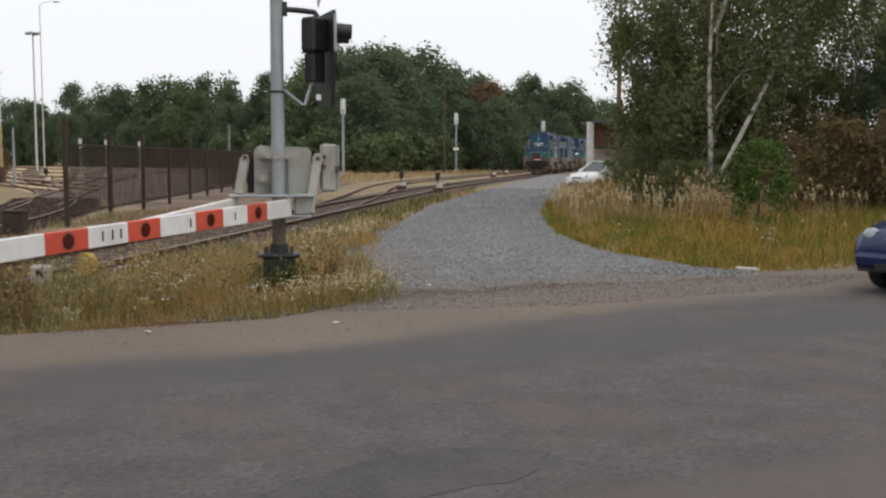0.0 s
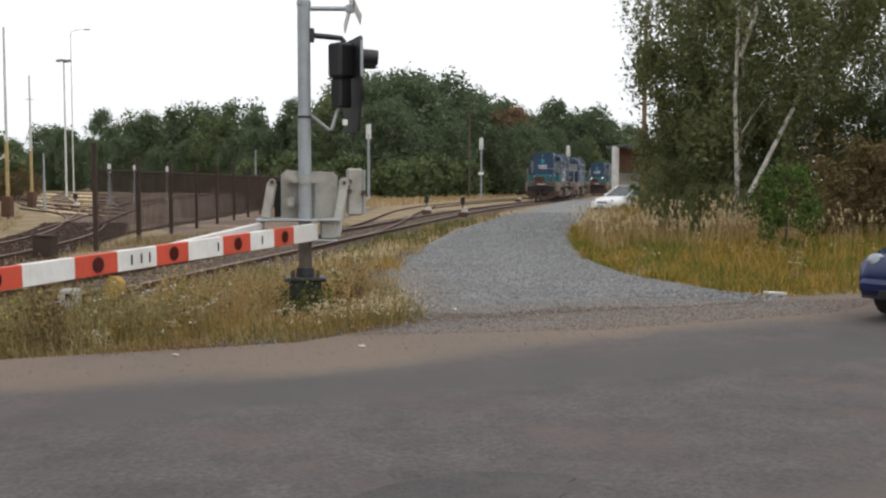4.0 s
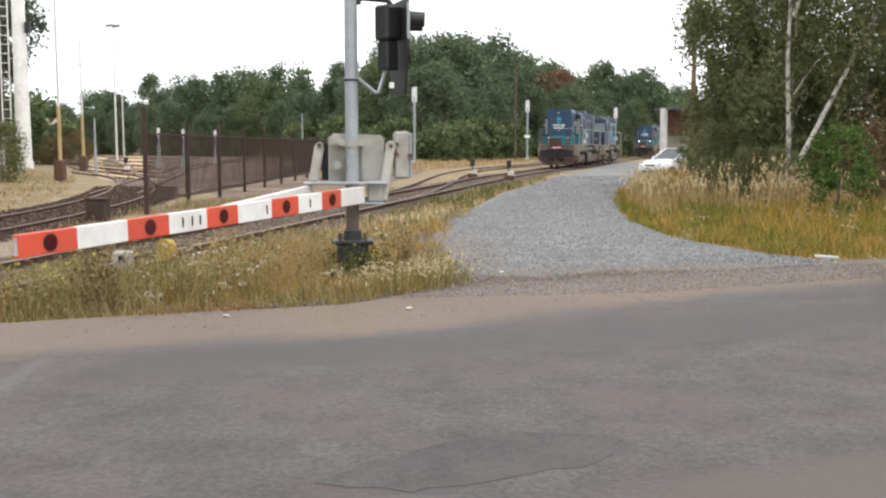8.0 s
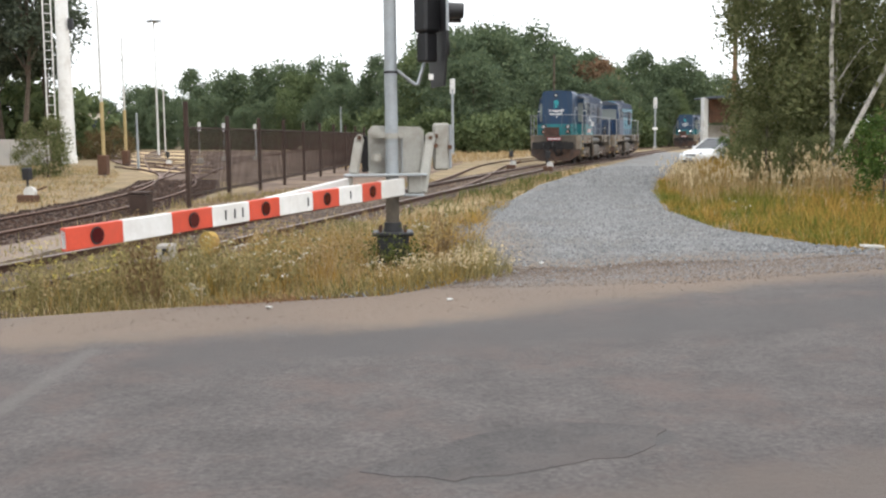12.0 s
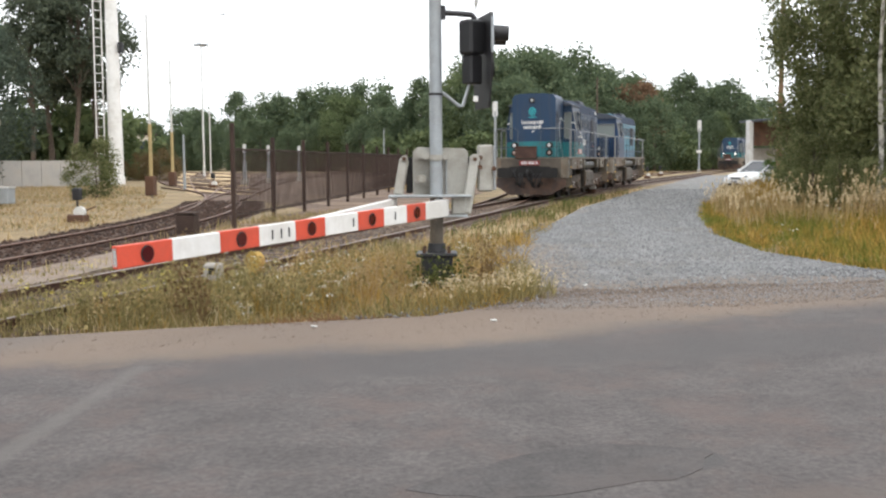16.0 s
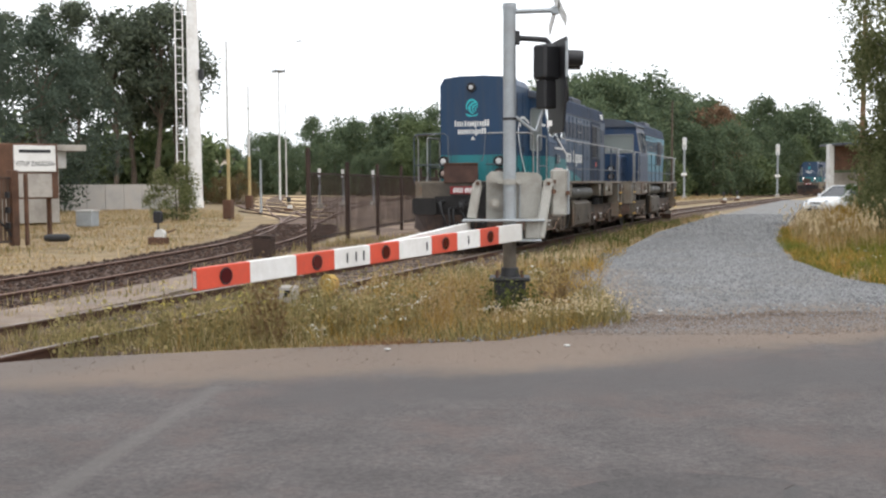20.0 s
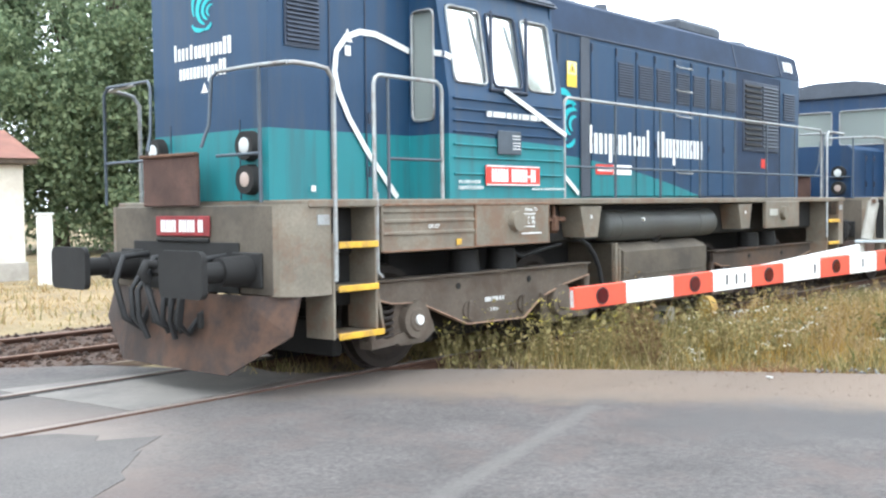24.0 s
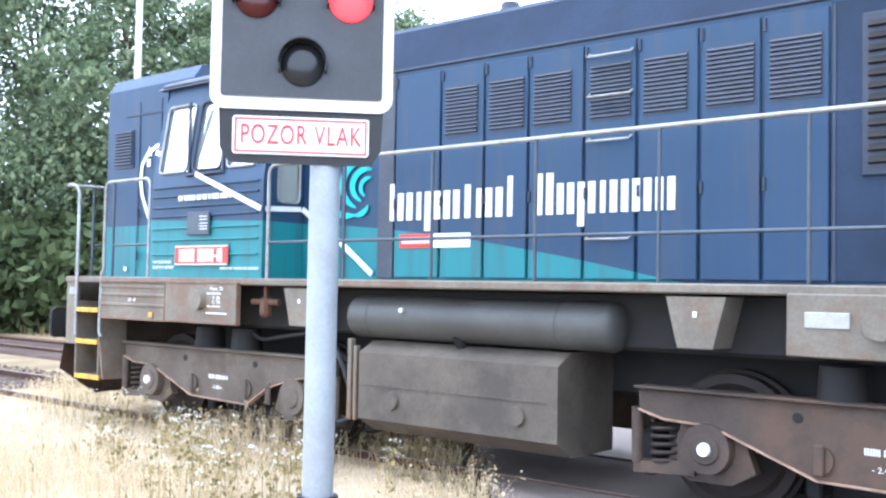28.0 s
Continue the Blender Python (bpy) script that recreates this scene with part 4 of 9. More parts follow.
PANE.use_nodes = True
_b = PANE.node_tree.nodes["Principled BSDF"]
_b.inputs["Transmission Weight"].default_value, _b.inputs["Roughness"].default_value, _b.inputs["IOR"].default_value = 1.0, 0.03, 1.45
_b.inputs["Base Color"].default_value = (0.46, 0.52, 0.5, 1)
_n, _l = PANE.node_tree.nodes, PANE.node_tree.links
# a pale milky layer mixed into the clear glass
_milky = _n.new("ShaderNodeBsdfTranslucent")
_milky.inputs["Color"].default_value = (0.66, 0.71, 0.68, 1)
_film = _n.new("ShaderNodeBsdfDiffuse")
_film.inputs["Color"].default_value = (0.6, 0.64, 0.62, 1)
_veil, _mix = _n.new("ShaderNodeMixShader"), _n.new("ShaderNodeMixShader")
_veil.inputs[0].default_value, _mix.inputs[0].default_value = 0.5, 0.42
_l.new(_milky.outputs[0], _veil.inputs[1])
_l.new(_film.outputs[0], _veil.inputs[2])
_l.new(_b.outputs[0], _mix.inputs[1])
_l.new(_veil.outputs[0], _mix.inputs[2])
_l.new(_mix.outputs[0], _n["Material Output"].inputs["Surface"])


def U(u):
    return u + 3.35


def rounded(x0, x1, z0, z1, r, n=4):
    out = []
    for cx, cz, a0 in ((x1 - r, z1 - r, 0), (x0 + r, z1 - r, 90), (x0 + r, z0 + r, 180), (x1 - r, z0 + r, 270)):
        out += [(cx + r * math.cos(radians(a0 + 90 * k / n)), cz + r * math.sin(radians(a0 + 90 * k / n))) for k in range(n + 1)]
    return out


def ribbon(pts, w, y, t=0.004):
    """A painted line in the plane y: points (x, z), width w."""
    me = Mesh()
    p = [Vector((a, 0, b)) for a, b in pts]
    ring = []
    for i, q in enumerate(p):
        d = (p[min(i + 1, len(p) - 1)] - p[max(i - 1, 0)]).normalized()
        n = Vector((-d.z, 0, d.x)) * w / 2
        ring.append((q + n, q - n))
    n = len(p)
    vs = [(a.x, y, a.z) for a, _ in ring] + [(c.x, y, c.z) for _, c in ring] + [(a.x, y - t, a.z) for a, _ in ring] + [(c.x, y - t, c.z) for _, c in ring]
    fs = []
    for i in range(n - 1):
        fs += [(i, i + 1, n + i + 1, n + i), (2 * n + i, 3 * n + i, 3 * n + i + 1, 2 * n + i + 1), (i, 2 * n + i, 2 * n + i + 1, i + 1), (n + i, n + i + 1, 3 * n + i + 1, 3 * n + i)]
    return me.add(vs, fs)


def loop_rail(a, b, z0, z1, y, r=0.018):
    """A handrail bent out of one pipe: up at a, along at z1, down at b."""
    k = 0.07 if b > a else -0.07
    pts = [(a, y, z0), (a, y, z1 - 0.08), (a + k * 0.3, y, z1 - 0.03), (a + k, y, z1), (b - k, y, z1), (b - k * 0.3, y, z1 - 0.03), (b, y, z1 - 0.08), (b, y, z0)]
    return Mesh().tube(pts, r, 8)


def louvres(me, u0, u1, z0, z1, y, n, out=1):
    for i in range(n):
        z = z0 + (z1 - z0) * (i + 0.5) / n
        me.box((U((u0 + u1) / 2), y, z), (abs(u1 - u0), 0.02, (z1 - z0) / n * 0.55), 0.0, Matrix.Rotation(radians(28 * out), 3, "X"))
    return me


STEM_WIDTH = {"x": 1.0, "d": 1.08, "p": 1.0, "i": 0.5, "I": 0.5, "t": 0.62, "-": 0.6, " ": 0.55}


def letter_bars(root, name, x0, x1, z0, z1, y, pattern, material, axis="y"):
    """Lettering as plain upright bars, one or two to a letter: x low, d tall, p dropping, i and t thin, - a dash, a space a gap."""
    unit = (x1 - x0) / sum(STEM_WIDTH[c] for c in pattern)
    hgt = z1 - z0
    at = x0
    for c in pattern:
        w = STEM_WIDTH[c] * unit
        hi = z0 + hgt * (1.0 if c in "dI" else (0.86 if c == "t" else 0.74))
        if c == "-":
            spans = ((0.12, 0.88, z0 + 0.36 * hgt, z0 + 0.52 * hgt),)
        elif c in "iIt":
            spans = ((0.28, 0.74, z0, hi),)
        elif c != " ":
            spans = ((0.08, 0.40, z0 - (0.3 * hgt if c == "p" else 0), hi), (0.58, 0.90, z0, hi))
        else:
            spans = ()
        for a, b, lo, top in spans:
            m, wide = at + w * (a + b) / 2, abs(w) * (b - a)
            ctr, size = (m, y, (lo + top) / 2), (wide, 0.006, top - lo)
            if axis == "x":
                ctr, size = (y, m, (lo + top) / 2), (0.006, wide, top - lo)
            part(name, Mesh().box(ctr, size), material, root)
        at += w


def emblem(root, cx, cz, s, y, axis="y"):
    """Nested tapering crescents over a curved foot."""
    way = -1 if axis == "y" and y > 0 else 1
    put = (lambda r, z, o: (cx + way * r * s, y + o, cz + z * s)) if axis == "y" else (lambda r, z, o: (y + o, cx + r * s, cz + z * s))
    lift = 0.004 if y > 0 else -0.004
    for mr, mz, ra, rb, a0, a1, w in ((0.0, 0.06, 0.33, 0.38, 15, 212, 0.115), (0.2, -0.04, 0.36, 0.32, 62, 255, 0.125), (0.3, -0.06, 0.27, 0.22, 70, 250, 0.105), (0.36, -0.09, 0.17, 0.13, 80, 240, 0.075), (-0.03, -0.29, 0.33, 0.17, 188, 292, 0.10), (0.1, -0.28, 0.24, 0.18, 262, 345, 0.08)):
        n = 15
        vs = []
        for o in (lift, 0):
            for k in range(n):
                a = radians(a0 + (a1 - a0) * k / (n - 1))
                h = 0.5 * w * math.sin(math.pi * (0.03 + 0.94 * k / (n - 1))) ** 0.7
                for sg in (1, -1):
                    vs.append(put(mr + math.cos(a) * (ra + sg * h), mz + math.sin(a) * (rb + sg * h), o))
        fs = []
        for k in range(n - 1):
            q, m2 = 2 * k, 2 * n
            fs += [(q, q + 1, q + 3, q + 2), (q, q + 2, m2 + q + 2, m2 + q), (q + 1, m2 + q + 1, m2 + q + 3, q + 3)]
        part("emblem_blade", Mesh().add(vs, fs), MARK_TEAL, root, "turquoise crescent of the emblem")


def bogie(root, u0, steel):
    """A two-axle bogie about u0; returns it and its wheelsets."""
    bg = empty("bogie", Matrix.Translation((U(u0), 0, 0)), "", "")
    for key in ("label", "category"):
        if key in bg:
            del bg[key]
    bg.parent = root
    outline = [(-1.77, 0.885), (1.74, 0.87), (1.73, 0.73), (1.53, 0.675), (1.17, 0.66), (0.44, 0.385), (-0.50, 0.365), (-0.83, 0.565), (-1.21, 0.665), (-1.77, 0.755)]
    sets = []
    for s in (1, -1):
        before = set(bg.children)
        part("side_frame", Mesh().prism(outline, "y", s * 1.06 - 0.025, s * 1.06 + 0.025), steel, bg)
        part("top_flange", Mesh().box((0, s * 1.06, 0.893), (3.5, 0.16, 0.022), 0.004), steel, bg)
        low = [p for p in outline[2:]]
        edge = Mesh()
        for a, b in zip(low, low[1:]):
            edge.bar((a[0], s * 1.075, a[1]), (b[0], s * 1.075, b[1]), 0.07, 0.012)
        part("frame_edge", edge, PEACH, bg, "pale worn lower edge of the side frame")
        for a in (-1.2, 1.2):
            box = Mesh().prism([(a - 0.33, 0.36), (a - 0.22, 0.66), (a + 0.22, 0.66), (a + 0.33, 0.36), (a + 0.16, 0.26), (a - 0.16, 0.26)], "y", s * 0.95, s * 1.04)
            ab = part("axle_box", box, steel, bg)
            part("axle_cover", Mesh().cyl((a, s * 1.04, 0.5), (a, s * 1.12, 0.5), 0.185, 0.175, 20).cyl((a, s * 1.12, 0.5), (a, s * 1.135, 0.5), 0.11, 0.10, 16), steel, ab)
            if a > 0:
                part("hub_cap", Mesh().cyl((a, s * 1.13, 0.5), (a, s * 1.16, 0.5), 0.05, 0.045, 12), WHITE, ab, "white painted hub cap")
            o = 1 if a > 0 else -1
            sp = Mesh()
            turns = [(a + o * 0.36 + 0.11 * math.cos(k * 0.7), s * 1.0 + 0.085 * math.sin(k * 0.7), 0.36 + k * 0.0064) for k in range(47)]
            sp.tube(turns, 0.017, 6)
            part("coil_spring", sp, WHEEL, bg)
            part("spring_seat", Mesh().prism([(a + o * 0.1, 0.30), (a + o * 0.58, 0.27), (a + o * 0.58, 0.35), (a + o * 0.1, 0.40)], "y", s * 0.92, s * 1.08), steel, bg)
            part("damper", Mesh().cyl((a + o * 0.56, s * 1.06, 0.34), (a + o * 0.56, s * 1.06, 0.74), 0.04, 0.045, 10), steel, bg)
        for h in (0.57, -0.61):
            part("lifting_hole", Mesh().cyl((h, s * 1.085, 0.775), (h, s * 1.092, 0.775), 0.034, n=14), UNDER, bg, "round lifting hole")
        for h in (0.42, -0.48):
            part("brake_hanger", Mesh().cyl((h, s * 1.08, 0.52), (h, s * 1.11, 0.52), 0.09, n=14).box((h, s * 1.12, 0.52), (0.07, 0.03, 0.2), 0.01), steel, bg)
        part("bracket", Mesh().box((-0.83, s * 1.1, 0.5), (0.07, 0.03, 0.22), 0.01).cyl((-0.83, s * 1.11, 0.57), (-0.83, s * 1.125, 0.57), 0.016, n=8).cyl((-0.83, s * 1.11, 0.43), (-0.83, s * 1.125, 0.43), 0.016, n=8), steel, bg)
        letter_bars(bg, "bogie_number", 0.15, -0.17, 0.585, 0.63, s * 1.088, "ddd ddd-d-II", MARK_WHITE)
        wd = words("wheelbase_lettering", "- 2.40m -", 0.055, pose(0, s * 1.088, 0.50, 90, 0, 180 if s > 0 else 0), MARK_WHITE, bg)
        for h in (0.32, -0.3):
            part("bolster_block", Mesh().cyl((h, s * 0.95, 0.88), (h, s * 0.95, 1.12), 0.17, 0.15, 16), UNDER, bg)
        for ob in set(bg.children) - before:
            ob.location.y += s * 0.13
    part("transom", Mesh().box((0, 0, 0.70), (0.9, 2.0, 0.3), 0.03).box((1.66, 0, 0.78), (0.12, 2.0, 0.16), 0.02).box((-1.66, 0, 0.78), (0.12, 2.0, 0.16), 0.02), UNDER, bg)
    # oversized, mostly unseen blocks, added to shut out light beneath the bogie
    part("bolster", Mesh().box((0, 0, 0.52), (1.1, 1.5, 0.5), 0.04), UNDER, bg)
    for a in (0.6, -0.6, 1.86, -1.86):
        part("brake_beam", Mesh().box((a, 0, 0.36), (0.12, 1.7, 0.34), 0.02), UNDER, bg)
    part("brake_rigging", Mesh().box((0, 0, 0.3), (1.5, 1.3, 0.26), 0.03), UNDER, bg)
    for a in (-1.2, 1.2):
        part("gear_case", Mesh().box((a, 0, 0.4), (1.0, 1.16, 0.5), 0.06), UNDER, bg)
    for a in (0.75, -0.75):
        part("traction_motor", Mesh().cyl((a, -0.5, 0.5), (a, 0.5, 0.5), 0.3, n=14), UNDER, bg)
    for a in (-1.2, 1.2):
        half = [(0.085, 0.0), (0.085, 0.60), (0.16, 0.62), (0.16, 0.66), (0.36, 0.70), (0.53, 0.69), (0.528, 0.712), (0.501, 0.722), (0.498, 0.82), (0.43, 0.825), (0.38, 0.79), (0.18, 0.80), (0.15, 0.88), (0.085, 0.89), (0.085, 1.0)]
        prof = [(r, -y) for r, y in half[:0:-1]] + half
        n = 28
        vs = [(r * math.cos(2 * math.pi * k / n), y, r * math.sin(2 * math.pi * k / n)) for r, y in prof for k in range(n)]
        fs = [(i * n + k, (i + 1) * n + k, (i + 1) * n + (k + 1) % n, i * n + (k + 1) % n) for i in range(len(prof) - 1) for k in range(n)]
        ws = Mesh().add(vs, fs + [tuple(range(n)), tuple(range(len(vs) - n, len(vs)))[::-1]])
        ob = part("wheelset", ws, WHEEL, bg)
        ob.matrix_basis = Matrix.Translation((a, 0, 0.5))
        sets.append((ob, a))
    return bg, sets


def wall_with_windows(me, x0, x1, z0, z1, wins, place):
    """A flat wall with rectangular openings; place(x, z, inner) puts a point of it."""
    xs = sorted({x0, x1, *[x for w in wins for x in w[:2] if x0 < x < x1]})
    zs = sorted({z0, z1, *[w[2] for w in wins], *[w[3] for w in wins]})
    nx, nz = len(xs), len(zs)

    def solid(i, j):
        if not (0 <= i < nx - 1 and 0 <= j < nz - 1):
            return False
        mx, mz = (xs[i] + xs[i + 1]) / 2, (zs[j] + zs[j + 1]) / 2
        return not any(w[0] < mx < w[1] and w[2] < mz < w[3] for w in wins)
    vs = [place(x, z, k) for k in (0, 1) for z in zs for x in xs]
    N = nx * nz
    fs = []
    for j in range(nz - 1):
        for i in range(nx - 1):
            if not solid(i, j):
                continue
            p, q, r, s = j * nx + i, j * nx + i + 1, (j + 1) * nx + i + 1, (j + 1) * nx + i
            fs += [(p, q, r, s), (N + s, N + r, N + q, N + p)]
            for (di, dj), (u, v) in (((0, -1), (p, q)), ((1, 0), (q, r)), ((0, 1), (r, s)), ((-1, 0), (s, p))):
                if not solid(i + di, j + dj):
                    fs.append((u, N + u, N + v, v))
    used = sorted({k for f in fs for k in f})
    at = {k: n for n, k in enumerate(used)}
    return me.add([vs[k] for k in used], [tuple(at[k] for k in f) for f in fs])


def pane_frame(wn, place, r=0.06, t=0.014):
    """A rounded sealing strip round a window opening."""
    pts = rounded(wn[0], wn[1], wn[2], wn[3], r, 3)
    loop = [place(x, z, -0.25) for x, z in pts]
    return Mesh().tube(loop + [loop[0]], t, 6)


def flank(s, y):
    """The nose hood stands out further on the driver's walkway side."""
    return y if s > 0 else -(y - 0.17)


def locomotive(skin, hood_skin, low_nose=False, lit=False, detail=True, label="", number=True):
    root = empty("locomotive", Matrix.Identity(4), label, "locomotive")
    wheels = []
    for u0 in (0, -6.7):
        wheels += bogie(root, u0, BOGIE_GREY if u0 == 0 else BOGIE_DARK)[1]
    # underframe and platform
    part("platform", Mesh().box((U(-3.35), 0, 1.605), (12.1, 2.92, 0.07), 0.012), FRAME_GREY, root)
    part("underframe", Mesh().box((U(-3.35), 0, 1.36), (11.6, 2.3, 0.44), 0.03).box((U(-3.35), 0, 1.0), (8.6, 1.2, 0.5), 0.03), UNDER, root)
    for s in (1, -1):
        o = s * 1.44
        # sill panels
        pan = part("ribbed_panel", Mesh().box((U(1.24), o, 1.38), (1.28, 0.05, 0.44), 0.008), FRAME_GREY, root)
        for z in (1.53, 1.44, 1.33):
            part("rib", Mesh().box((U(1.24), o + s * 0.03, z), (1.26, 0.02, 0.035), 0.008), FRAME_GREY, pan)
        part("data_panel", Mesh().box((U(-0.01), o + s * 0.012, 1.385), (1.22, 0.06, 0.43), 0.01), FRAME_GREY, root)
        part("filler_cap", Mesh().cyl((U(-0.02), o + s * 0.03, 1.41), (U(-0.02), o + s * 0.11, 1.41), 0.105, 0.10, 20), FRAME_GREY, root)
        data = Mesh()
        for i, z in enumerate((1.48, 1.35)):
            data.box((U(-0.29), o + s * 0.046, z), (0.16 - 0.02 * (i % 2), 0.004, 0.012)).box((U(-0.17), o + s * 0.046, z), (0.05, 0.004, 0.014))
        data.box((U(-0.3), o + s * 0.046, 1.28), (0.34, 0.004, 0.013))
        part("data_lettering", data, MARK_WHITE, root)
        face = 180 if s > 0 else 0
        for txt, z in (("Hmot. 72t", 1.527), ("P  48t", 1.437), ("G  34t", 1.394)):
            words("data_words", txt, 0.05, pose(U(-0.30), o + s * 0.046, z, 90, 0, face), MARK_WHITE, root)
        words("panel_words", "OK-GP", 0.05, pose(U(1.22), o + s * 0.045, 1.385, 90, 0, face), MARK_WHITE, root)
        part("rusty_edge", Mesh().box((U(0.62), o + s * 0.022, 1.588), (2.5, 0.055, 0.022), 0.004).box((U(0.605), o + s * 0.02, 1.38), (0.018, 0.055, 0.42), 0.003).box((U(-0.615), o + s * 0.02, 1.38), (0.014, 0.055, 0.42), 0.003), RUST_EDGE, root, "rust-streaked panel edges")
        part("rusty_edge", Mesh().box((U(1.24), o + s * 0.022, 1.172), (1.28, 0.05, 0.016), 0.003).box((U(-0.01), o + s * 0.03, 1.178), (1.22, 0.05, 0.016), 0.003), RUST_EDGE, root, "rust-streaked panel edges")
        part("yellow_mark", Mesh().box((U(0.86), o + s * 0.042, 1.23), (0.07, 0.006, 0.055)), YELLOW, root)
        part("rear_panel", Mesh().box((U(-6.77), o, 1.385), (1.24, 0.06, 0.40), 0.01), FRAME_GREY, root)
        part("rear_filler_cap", Mesh().cyl((U(-6.74), o + s * 0.03, 1.41), (U(-6.74), o + s * 0.1, 1.41), 0.1, n=18), FRAME_GREY, root)
        part("maker_plate", Mesh().box((U(-6.41), o + s * 0.035, 1.42), (0.28, 0.01, 0.1), 0.004), BOXGREY, root, "tarnished brass maker's plate")
        for a in (-1.5, -5.51):
            part("sand_box", Mesh().prism([(U(a - 0.22), 1.55), (U(a + 0.22), 1.55), (U(a + 0.13), 1.20), (U(a - 0.13), 1.20)], "y", o - s * 0.32, o), FRAME_GREY, root)
            part("sand_box_mark", Mesh().box((U(a), o + s * 0.004, 1.43), (0.03, 0.006, 0.04)), MARK_WHITE, root)
        part("air_reservoir", Mesh().cyl((U(-2.1), s * 1.19, 1.31), (U(-4.74), s * 1.19, 1.31), 0.19, n=24).ball((U(-2.1), s * 1.19, 1.31), 0.19, 20, 8, (0.5, 1, 1)).ball((U(-4.74), s * 1.19, 1.31), 0.19, 20, 8, (0.5, 1, 1)), TANK, root)
        for a in (-2.3, -4.3):
            part("reservoir_strap", Mesh().cyl((U(a - 0.02), s * 1.19, 1.31), (U(a + 0.02), s * 1.19, 1.31), 0.194, n=24), TANK, root)
        part("reservoir_valve", Mesh().cyl((U(-2.75), s * 1.37, 1.38), (U(-2.75), s * 1.40, 1.38), 0.022, n=8), MARK_WHITE, root)
        part("pipe_cock", Mesh().box((U(-0.9), o - s * 0.1, 1.36), (0.12, 0.1, 0.2), 0.03).cyl((U(-0.7), o - s * 0.1, 1.41), (U(-1.1), o - s * 0.1, 1.41), 0.03, n=8).cyl((U(-0.9), o - s * 0.1, 1.45), (U(-0.9), o - s * 0.1, 1.56), 0.025, n=8), RUST, root)
        part("hose", Mesh().tube([(U(-1.45), s * 1.2, 1.2), (U(-1.58), s * 1.23, 1.17), (U(-1.72), s * 1.25, 1.1), (U(-1.84), s * 1.26, 0.98), (U(-1.94), s * 1.26, 0.82), (U(-2.01), s * 1.25, 0.65), (U(-2.03), s * 1.24, 0.5), (U(-1.99), s * 1.22, 0.39), (U(-1.88), s * 1.2, 0.33), (U(-1.6), s * 1.15, 0.30)], 0.028, 8), RUBBER, root)
        part("conduit", Mesh().tube([(U(-0.2), s * 1.1, 1.15), (U(-0.6), s * 1.12, 1.02), (U(-1.0), s * 1.12, 1.08), (U(-1.35), s * 1.12, 1.12)], 0.022, 6), RUBBER, root)
        # steps at both ends
        for e in (1, -1):
            def E(u, e=e):
                return U(u) if e > 0 else U(-6.7 - u)
            st = part("stairs", Mesh().box((E(1.94), o - s * 0.17, 1.05), (0.03, 0.36, 1.1), 0.006), FRAME_GREY, root)
            flare = Mesh().prism([(E(1.955), 0.92), (E(1.925), 0.92), (E(1.83), 0.46), (E(1.86), 0.46)], "y", o - s * 0.36, o + s * 0.0)
            part("side_plate", flare, FRAME_GREY, st)
            part("side_plate", Mesh().box((E(2.44), o - s * 0.17, 0.9), (0.025, 0.36, 0.9), 0.006), FRAME_GREY, st)
            part("riser", Mesh().box((E(2.18), o - s * 0.33, 1.15), (0.5, 0.02, 0.9), 0.004), UNDER, st)
            for z in (1.255, 0.885, 0.48):
                ex = 0.06 if z < 0.6 else 0
                tr = part("tread", Mesh().box((E(2.17 - ex / 2), o - s * 0.16, z), (0.48 + ex, 0.36, 0.03), 0.006), FRAME_GREY, st)
                part("nosing", Mesh().box((E(2.17 - ex / 2), o + s * 0.025, z - 0.005), (0.47 + ex, 0.025, 0.055), 0.006), YELLOW, tr, "yellow painted step edge")
            # corner of the end beam, bent round
            arc = [(E(2.46), o), (E(2.62), o)] + [(E(2.62 + 0.27 * math.sin(radians(k))), o - s * 0.27 * (1 - math.cos(radians(k)))) for k in (20, 45, 70, 90)]
            inner = [(p[0] - (0.05 if i > 2 else 0) * e, p[1] - s * 0.05) for i, p in enumerate(arc)][::-1]
            part("end_corner", Mesh().prism(arc + inner, "z", 0.84, 1.6), FRAME_GREY, root)
            part("corner_plate", Mesh().box((E(2.55), o + s * 0.004, 1.47), (0.13, 0.008, 0.085)), HANDRAIL, root, "small pale plate")
            # buffers
            bf = part("buffer", Mesh().cyl((E(2.88), s * 0.875, 1.05), (E(3.2), s * 0.875, 1.05), 0.135, 0.12, 18).cyl((E(3.2), s * 0.875, 1.05), (E(3.52), s * 0.875, 1.05), 0.085, n=16), UNDER, root)
            part("buffer_plate", Mesh().prism(rounded(s * 0.875 - 0.3, s * 0.875 + 0.3, 0.86, 1.24, 0.07), "x", E(3.52), E(3.57)), UNDER, bf, "black greased buffer head")
            part("buffer_base", Mesh().box((E(2.9), s * 0.875, 1.05), (0.03, 0.4, 0.3), 0.01), UNDER, bf)
        # handrails
        part("handrail", loop_rail(U(1.92), U(1.02), 1.62, 2.73, s * 1.42, 0.02), HANDRAIL, root)
        part("handrail_post", Mesh().tube([(U(1.92), s * 1.445, 1.7), (U(1.93), s * 1.45, 1.0), (U(1.87), s * 1.45, 0.95)], 0.018, 8), HANDRAIL, root)
        part("handrail_bar", Mesh().cyl((U(1.74), s * 1.42, 2.0), (U(1.04), s * 1.42, 2.0), 0.014, n=8).cyl((U(1.74), s * 1.42, 1.62), (U(1.74), s * 1.42, 2.72), 0.016, n=8), DARK_RAIL, root)
        long = part("long_handrail", loop_rail(U(-1.0), U(-8.42), 1.63, 2.74, s * 1.42, 0.019), HANDRAIL, root)
